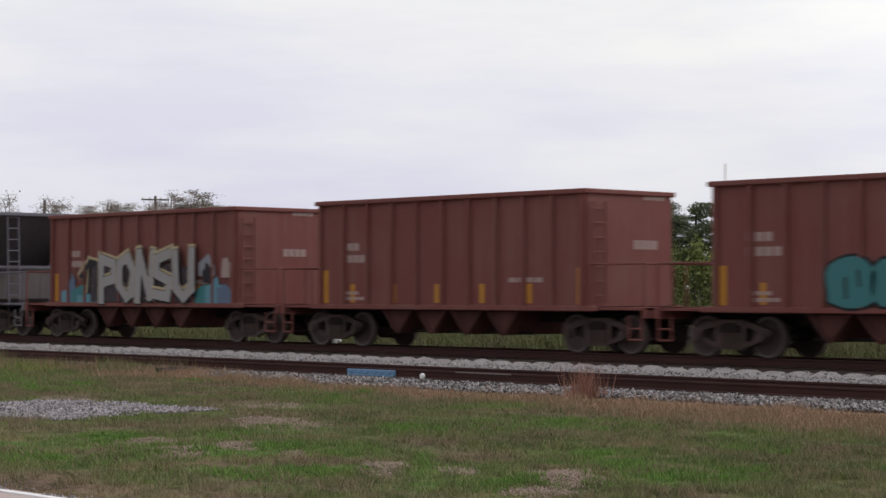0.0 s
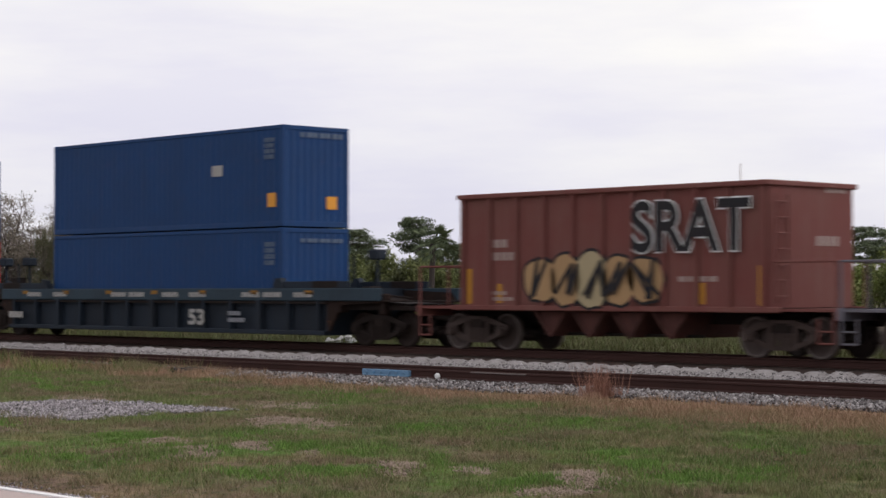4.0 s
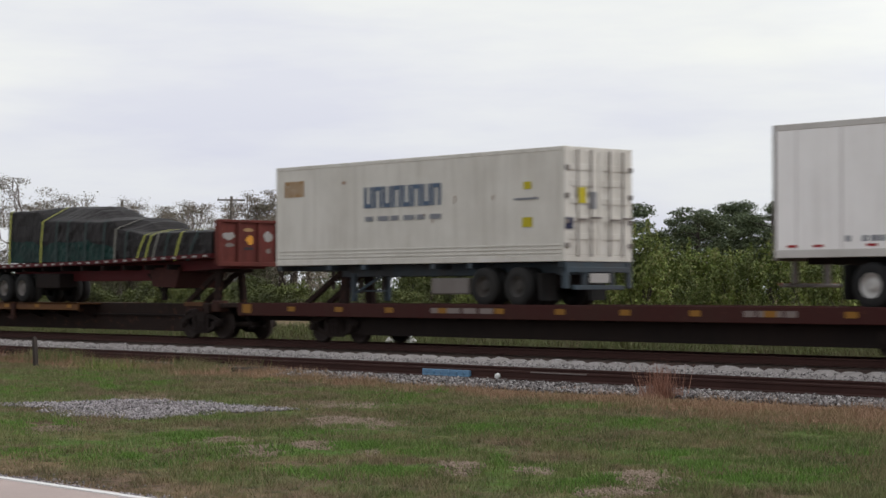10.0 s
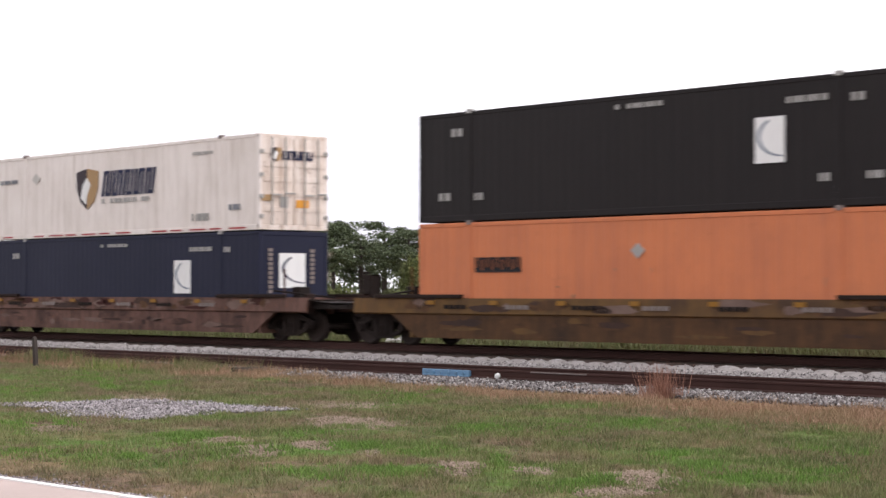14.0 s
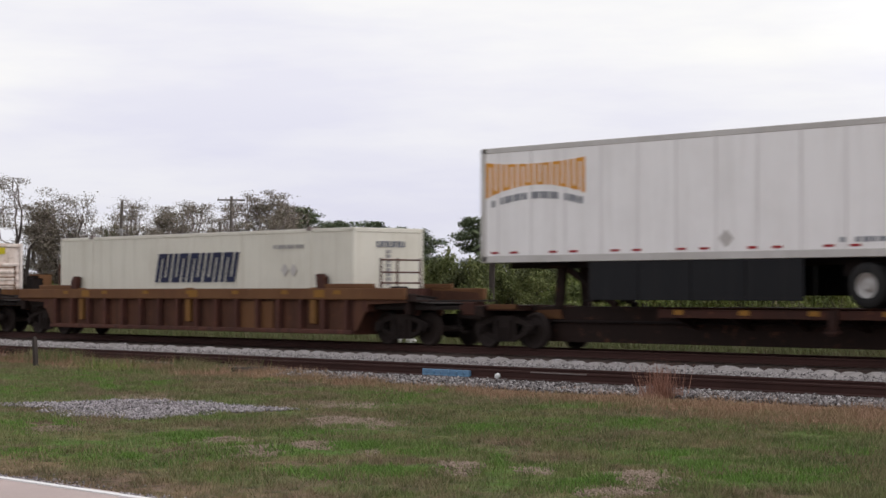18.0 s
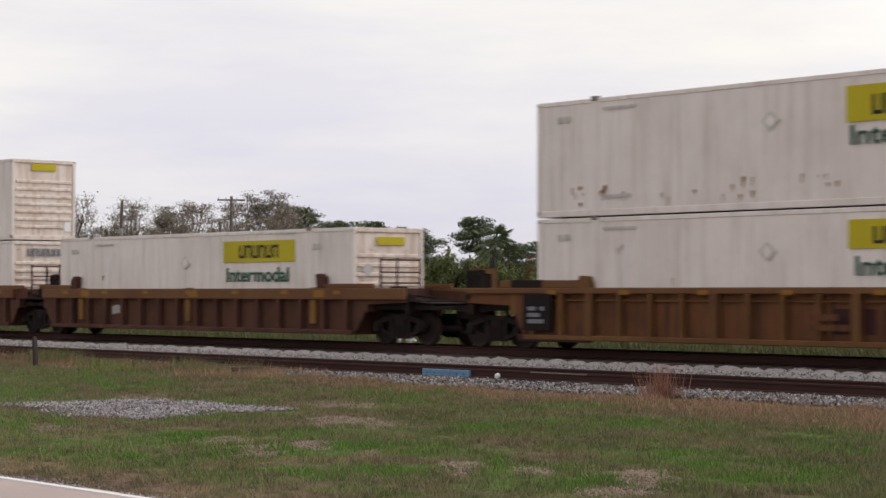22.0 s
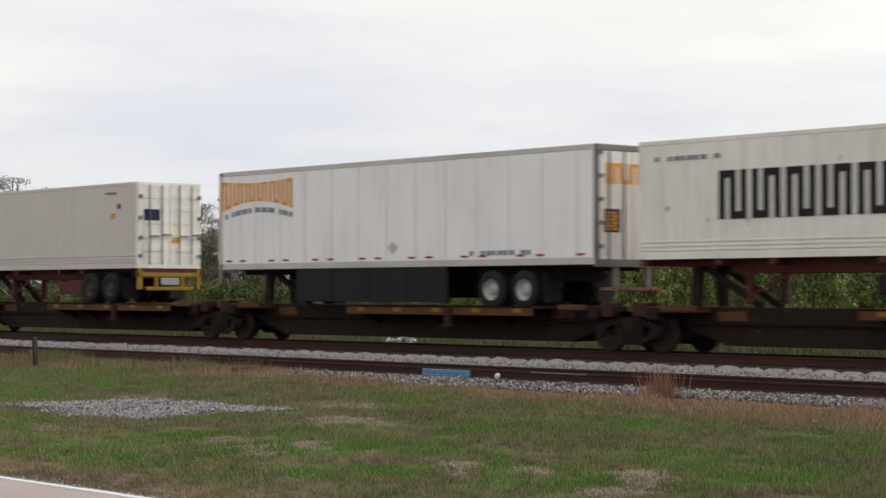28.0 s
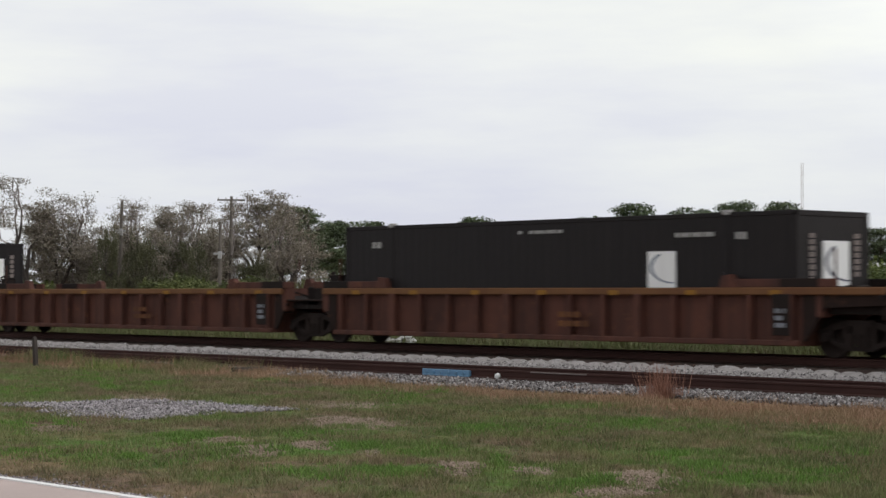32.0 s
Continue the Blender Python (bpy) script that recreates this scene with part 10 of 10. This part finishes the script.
def on_ground(x, y):
    return ground_height(x, y)


def blades(name, xs, ys, heights, width, mat, rng, label, category="grass", bend=0.5):
    n = len(xs)
    zs = np.array([on_ground(x, y) for x, y in zip(xs, ys)])
    a = rng.uniform(0, 2 * np.pi, n)
    lean = rng.normal(size=(n, 2)) * bend
    base = np.stack([xs, ys, zs], axis=1)
    wv = np.stack([np.cos(a), np.sin(a), np.zeros(n)], axis=1) * (width * rng.uniform(0.6, 1.4, n))[:, None]
    tip = base + np.stack([lean[:, 0] * heights, lean[:, 1] * heights, heights], axis=1)
    v = np.stack([base - wv - [0, 0, 0.01], base + wv - [0, 0, 0.01], tip], axis=1).reshape(-1, 3)
    return tagged(new(name, fast_mesh(name, v, np.arange(3 * n).reshape(-1, 3), mat)), label, category, kind="stuff")


def lawn_points(n, rng, y0, y1):
    """Random places on the lawn strip, thinning out with distance from the road."""
    y = rng.uniform(y0, y1, n * 2)
    x = -y * np.tan(np.radians(rng.uniform(33, 64, n * 2)))
    keep = rng.random(n * 2) < np.clip((y / y1) ** 1.2 * 1.2, 0.35, 1)
    return x[keep][:n], y[keep][:n]


# bare sandy places: where the grass gives way to loose clods
BARE = [(-17.96, 12.78, 0.40, 0.85), (-18.09, 13.72, 0.32, 0.6), (-16.9, 13.54, 0.2, 0.45), (-12.75, 13.5, 0.42, 1.0), (-14.83, 13.02, 0.25, 0.8),
        (-14.2, 13.5, 0.25, 0.5), (-22.44, 12.82, 0.35, 0.8), (-19.3, 13.3, 0.38, 0.6), (-12.3, 12.6, 0.3, 0.6), (-28.5, 17.9, 0.6, 1.1), (-21.0, 16.6, 0.7, 1.2), (-24.5, 19.0, 0.9, 1.2)]


def bareness(x, y):
    """How bare the soil is at a place, from 0 to 1."""
    out = np.zeros(len(x))
    for bx, by, across, along in BARE:
        r = math.hypot(bx, by)
        ux, uy = bx / r, by / r
        lu, lv = (x - bx) * ux + (y - by) * uy, -(x - bx) * uy + (y - by) * ux
        out = np.maximum(out, 1.15 - np.sqrt((lu / along) ** 2 + (lv / across) ** 2))
    rough = np.array([noise.noise((px * 2.2, py * 2.2, 5.0)) + 0.6 * noise.noise((px * 6, py * 6, 5.0)) for px, py in zip(x, y)])
    return np.clip(out + 0.75 * rough * (out > 0), 0, 1)


def gravelled(x, y):
    """How much of a place the worn gravel covers, from 0 to 1: one broad spot and a thin tail."""
    out = np.zeros(len(x))
    near = np.where((x > -33) & (x < -19) & (y > 12) & (y < 21))[0]
    px, py = x[near], y[near]
    wob = np.array([noise.noise((a * 0.5, b * 0.5, 9.0)) + 0.6 * noise.noise((a * 1.9, b * 1.9, 9.0)) for a, b in zip(px, py)])
    best = np.full(len(near), -9.0)
    for cx, cy, along, across in ((-25.75, 16.3, 2.5, 1.6), (-27.6, 15.6, 0.8, 0.9), (-24.3, 17.0, 0.7, 1.0)):
        lx = -(px - cx) * 0.846 + (py - cy) * 0.533
        ly = (px - cx) * 0.533 + (py - cy) * 0.846
        best = np.maximum(best, 1.0 - (lx / along) ** 2 - (ly / across) ** 2 - 0.75 * wob)
    out[near] = np.clip(best * 1.5, 0, 1)
    return out


x, y = lawn_points(430000, rng, 9.16, 24.2)
k = rng.random(len(x)) > np.maximum(0.7 * bareness(x, y), 0.93 * gravelled(x, y))
k &= y < 21.3 + 0.2 * (-15 - x) + rng.normal(size=len(x)) * 0.6
x, y = x[k], y[k]
h = np.array([0.008 + 0.045 * max(0.0, 0.3 + 1.1 * noise.noise((px * 1.1, py * 1.1, 7.0)) + 0.5 * noise.noise((px * 2.7, py * 2.7, 1.0)) + 1.1 * noise.noise((px * 5.5, py * 5.5, 2.0))) for px, py in zip(x, y)]) * rng.uniform(0.6, 1.5, len(x))
blades("lawn_grass", x, y, h * 1.15, 0.0058, BLADES, rng, "short patchy lawn grass, green and straw-coloured")
# lush tufts: places where the lawn grows taller and greener (x, y, half across, half along)
LUSH_AT = [(-32.76, 20.55, 0.76, 1.66), (-36.04, 21.38, 0.7, 2.22), (-32.14, 17.89, 0.61, 2.13), (-23.63, 13.24, 0.45, 1.15), (-20.09, 13.32, 0.41, 0.83), (-19.3, 14.67, 0.31, 0.66), (-17.54, 14.05, 0.38, 0.48), (-16.74, 14.13, 0.37, 0.46), (-18.17, 12.71, 0.69, 0.63), (-17.91, 11.31, 0.71, 0.5), (-15.3, 14.03, 0.09, 0.83), (-18.4, 18.0, 0.29, 0.85), (-18.54, 19.52, 0.46, 0.58), (-14.51, 15.81, 0.24, 0.44), (-12.36, 14.56, 0.48, 0.69), (-12.2, 15.29, 0.38, 0.6), (-26.02, 21.45, 0.48, 1.27), (-19.11, 17.17, 0.44, 0.63), (-12.63, 13.08, 0.46, 0.37), (-15.14, 12.05, 0.66, 0.6), (-17.26, 19.33, 0.44, 0.64), (-13.84, 17.74, 0.38, 0.56), (-27.35, 23.48, 0.31, 1.25), (-19.55, 11.1, 0.56, 0.63), (-13.49, 15.11, 0.17, 0.52), (-12.88, 12.32, 0.25, 0.3)]
xs, ys = [], []
for bx, by, across, along in LUSH_AT:
    r = math.hypot(bx, by)
    n = int(min(7000, 6000 * across * along + 1000))
    u, w = rng.normal(size=n) * along * 0.62, rng.normal(size=n) * across * 0.62
    xs.append(bx + u * bx / r - w * by / r)
    ys.append(by + u * by / r + w * bx / r)
x, y = np.concatenate(xs), np.concatenate(ys)
thick = np.array([noise.noise((px * 1.6, py * 1.6, 3.0)) + 0.7 * noise.noise((px * 5, py * 5, 3.0)) for px, py in zip(x, y)])
k = (thick > -0.12) & (bareness(x, y) < 0.5) & (y > 9.5)
x, y, thick = x[k], y[k], thick[k]
blades("lush_grass", x, y, (0.025 + 0.055 * np.clip(thick + 0.2, 0, 1)) * rng.uniform(0.6, 1.4, len(x)), 0.006, LUSH, rng, "taller bright green tufts in the patchy lawn")
# small tufts that stand a little over the mown lawn
n = 2000
cx, cy = lawn_points(n, rng, 9.6, 23.6)
k = (bareness(cx, cy) < 0.4) & (gravelled(cx, cy) < 0.45)
cx, cy = cx[k], cy[k]
tall = rng.uniform(0.35, 1.0, len(cx)) ** 1.6
m = 44
x = np.repeat(cx, m) + rng.normal(size=len(cx) * m) * np.repeat(0.04 + 0.09 * tall, m)
y = np.repeat(cy, m) + rng.normal(size=len(cx) * m) * np.repeat(0.04 + 0.09 * tall, m)
blades("lawn_tufts", x, y, np.repeat(0.03 + 0.075 * tall, m) * rng.uniform(0.5, 1.2, len(x)), 0.0055, BLADES, rng, "small uneven tufts in the patchy lawn", bend=0.4)
y = rng.uniform(19.6, 27.0, 130000)
x = -y * np.tan(np.radians(rng.uniform(33, 64, 130000)))
lo = np.clip(20.45 + 0.2 * (-15 - x), 20.2, 24.0)
hi = np.where(x > -33.5, np.maximum(lo + 1.0, 23.3), 27.2)
wob = np.array([noise.noise((px * 0.5, py * 0.7, 2.0)) for px, py in zip(x, y)])
k = (y > lo + wob * 1.4 + rng.normal(size=len(x)) * 0.25) & (y < hi + wob * 0.8) & (wob > -0.35)
x, y = x[k], y[k]
blades("dry_verge_grass", x, y, 0.02 + (0.13 + 0.07 * (x < -33.5)) * rng.random(len(x)) ** 2, 0.006, STRAW, rng, "reddish dry grass along the gravel edge")
y = rng.uniform(38.2, 60, 60000)
x = -y * np.tan(np.radians(rng.uniform(33, 64, 60000)))
blades("field_grass", x, y, 0.12 + 0.3 * rng.random(60000) ** 2, 0.02, FIELD, rng, "rough green grass beyond the tracks")
x, y = -22.4 + rng.normal(size=620) * 0.125, 24.1 + rng.normal(size=620) * 0.15
blades("dry_grass_clump", x, y, 0.15 + 0.58 * rng.random(620) ** 1.4, 0.0046, REED, rng, "tall reddish dry grass clump beside the rails", bend=0.24)
n = 190
cx = rng.uniform(-36, -13, n)
cy = 22.9 + 0.9 * np.clip((-22 - cx) / 5, 0, 1) + rng.normal(size=n) * 0.45
tall = rng.random(n)
m = 70
x = np.repeat(cx, m) + rng.normal(size=n * m) * np.repeat(0.07 + 0.14 * tall, m)
y = np.repeat(cy, m) + rng.normal(size=n * m) * np.repeat(0.06 + 0.12 * tall, m)
blades("verge_tufts", x, y, np.repeat(0.05 + 0.17 * tall ** 2, m) * rng.uniform(0.4, 1.2, n * m), 0.0055, STRAW, rng, "reddish dry tufts at the ragged gravel edge", bend=0.5)
x, y = -38.5 + rng.normal(size=300) * 0.5, 23.4 + rng.normal(size=300) * 0.3
blades("weed_clump", x, y, 0.12 + 0.25 * rng.random(300), 0.01, BUSH_LEAF, rng, "yellow-green weeds beside the gravel", "weeds")

centres = [(rng.uniform(-62, -35.5), rng.uniform(24.3, 27.0)) for i in range(70)]
x = np.concatenate([cx + rng.normal(size=45) * 0.22 for cx, cy in centres])
y = np.concatenate([cy + rng.normal(size=45) * 0.16 for cx, cy in centres])
blades("verge_weeds", x, y, 0.08 + 0.38 * rng.random(len(x)) ** 1.9, 0.006, REED, rng, "tufts of dry weeds beside the near rail", "weeds")
n = 80
cx, cy, tall = rng.uniform(-54, -35.6, n), rng.uniform(23.4, 26.6, n), rng.uniform(0.25, 1.0, n)
m = 300
x = np.repeat(cx, m) + rng.normal(size=n * m) * np.repeat(0.15 + 0.25 * tall, m)
y = np.repeat(cy, m) + rng.normal(size=n * m) * np.repeat(0.12 + 0.12 * tall, m)
blades("green_weeds", x, y, np.repeat((0.07 + 0.38 * tall ** 2.5) * np.where(cy > 24.6, 1.0, 0.5), m) * rng.uniform(0.3, 1.1, n * m), 0.009, WEED, rng, "tufts of green weeds beside the near rail", "weeds", 0.4)

# ---- loose stone ----


def stones(name, x, y, z, size, rng, label, mat=STONES, category="gravel"):
    n = len(x)
    octa = np.array([(1, 0, 0), (0, 1, 0), (-1, 0, 0), (0, -1, 0), (0, 0, 1), (0, 0, -1)], float)
    tri = np.array([(0, 1, 4), (1, 2, 4), (2, 3, 4), (3, 0, 4), (1, 0, 5), (2, 1, 5), (3, 2, 5), (0, 3, 5)])
    s = size * rng.uniform(0.55, 1.5, n)
    v = octa[None] * rng.uniform(0.55, 1.15, (n, 6, 1)) * s[:, None, None]
    a = rng.uniform(0, 2 * np.pi, n)
    ca, sa = np.cos(a)[:, None], np.sin(a)[:, None]
    vx, vy = v[..., 0] * ca - v[..., 1] * sa, v[..., 0] * sa + v[..., 1] * ca
    v = np.stack([vx + x[:, None], vy + y[:, None], v[..., 2] * 0.8 + z[:, None]], axis=2)
    t = tri[None] + 6 * np.arange(n)[:, None, None]
    return tagged(new(name, fast_mesh(name, v.reshape(-1, 3), t.reshape(-1, 3), mat)), label, category, kind="stuff")


x, y = lawn_points(420000, rng, 11.5, 20.0)
k = rng.random(len(x)) < 0.8 * bareness(x, y)
x, y = x[k], y[k]
stones("sandy_clods", x, y, np.array([on_ground(px, py) for px, py in zip(x, y)]) + 0.003, 0.017, rng, "loose sandy soil in bare spots of the lawn", CLODS, "soil")
n = 5200
x = rng.uniform(-26, -8, n)
y = 9.14 + np.abs(rng.normal(size=n)) * 0.16
k = np.array([noise.noise((px * 0.9, 0.0, 6.0)) + 0.5 * noise.noise((px * 3.1, 0.0, 6.0)) for px in x]) > -0.15
x, y = x[k], y[k]
stones("edge_gravel", x, y, np.where(y < 9.2, GROUND_Z + 0.035, np.array([on_ground(px, py) for px, py in zip(x, y)]) + 0.006), 0.013, rng, "crumbled gravel along the road edge", PALE_STONES)
n = 34000
y = 27.55 - 3.4 * rng.random(n) ** 1.25
x = -y * np.tan(np.radians(rng.uniform(33, 63.5, n)))
edge = np.array([23.15 + 0.9 * min(1.0, max(0.0, (-22 - px) / 5)) + 3.1 * min(1.0, max(0.0, (-33.2 - px) / 2.2)) + 0.9 * noise.noise((px * 0.35, 1.0, 4.0)) + 0.6 * noise.noise((px * 1.3, 2.0, 4.0)) + 0.35 * noise.noise((px * 4.1, 2.0, 4.0)) for px in x]) + rng.normal(size=n) * 0.12
step = np.abs((x + 76 + 0.305) % 0.61 - 0.305)
k = (y > edge) & ~((y > 26.75) & (step < 0.17) & (x > -30))
x, y = x[k], y[k]
z = np.array([max(on_ground(px, py), ZN - 0.24 if py > 26.9 else -9) for px, py in zip(x, y)]) + 0.012 + 0.05 * rng.random(len(x))
stones("shoulder_ballast", x, y, z, 0.034, rng, "grey and soiled ballast stones beside the near track", SHOULDER_STONES)

# the ridge of fresh ballast between the tracks, humped at every tie
TIE_STEP = 0.61
RIDGE_Y = np.array([29.0, 29.5, 29.9, 30.2, 30.5, 31.1])
RIDGE_Z = np.array([-0.395, -0.25, -0.14, -0.10, -0.15, -0.395])


def ridge_height(x, y):
    """The ridge between the tracks: a low bank with a rounded heap of its own beside every tie."""
    k = np.round(x / TIE_STEP)
    dx, dy = x - k * TIE_STEP, y - 30.2 - 0.03 * np.sin(k * 2.3)
    return np.interp(y, RIDGE_Y, RIDGE_Z) + (0.092 + 0.014 * np.sin(k * 1.7)) * np.exp(-(dx / 0.262) ** 6 - (dy / 0.25) ** 2)


xs = np.arange(-75, -14, TIE_STEP / 12)
ys = np.concatenate([[29.0, 29.3], np.arange(29.5, 30.95, 0.08), [31.1]])
gx2, gy2 = np.meshgrid(xs, ys, indexing="ij")
v = np.stack([gx2, gy2, ridge_height(gx2, gy2)], axis=2).reshape(-1, 3)
m = len(ys)
fcs = [(i * m + j, i * m + j + 1, (i + 1) * m + j + 1, (i + 1) * m + j) for i in range(len(xs) - 1) for j in range(m - 1)]
tagged(new("ballast_ridge", loose("ballast_ridge", [tuple(p) for p in v], fcs, BALLAST_BED)), "humped ridge of pale ballast between the tracks", "ballast", kind="structure")
n = 46000
x = rng.uniform(-66, -17, n)
y = 29.1 + rng.random(n) * 1.75
dx = np.abs(x - np.round(x / TIE_STEP) * TIE_STEP)
k = (y < 29.97) | (dx > 0.25) | (y > 30.5) | (rng.random(n) < 0.12)
x, y = x[k], y[k]
z = ridge_height(x, y) + 0.002
stones("ridge_ballast", x, y, z, 0.023, rng, "pale grey ballast stones heaped between the tracks")

# a worn patch of gravel on the lawn
n = 110000
x, y = rng.uniform(-32, -20, n), rng.uniform(12.5, 20.5, n)
k = rng.random(n) < 0.4 * gravelled(x, y)
x, y = x[k], y[k]
z = np.array([on_ground(px, qy) for px, qy in zip(x, y)]) + 0.015 + 0.012 * rng.random(len(x))
stones("gravel_patch", x, y, z, 0.023, rng, "worn patch of pale gravel on the lawn", PALE_STONES)

# ---- ties ----
tie = Form().rbox(-0.115, 0.115, -1.3, 1.3, -0.2, 0.0, 0.012).mesh("tie", TIE)
for tr, cy, top in ((track_far, TRACK_FAR, -0.178), (track_near, TRACK_NEAR, ZN - 0.178)):
    for i in range(105):
        t = part("tie", tie, None, tr)
        t.location = (-76 + i * TIE_STEP, cy, top)

# ---- movement ----


def travel(t):
    """How far the train has come after t seconds: it slows a little on the way."""
    lag = 0.8 * max(0.0, min(1.0, (t - 7.4) / 0.2))
    return 21.95 * t - 0.009 * t * t - lag


def motions():
    times = sorted(set([float(i) for i in range(33)] + [7.4, 7.6]))
    for ob, s, z in MOVERS:
        walk(ob, [(t, pose(s + travel(t), TRACK_FAR, z)) for t in times])


motions()
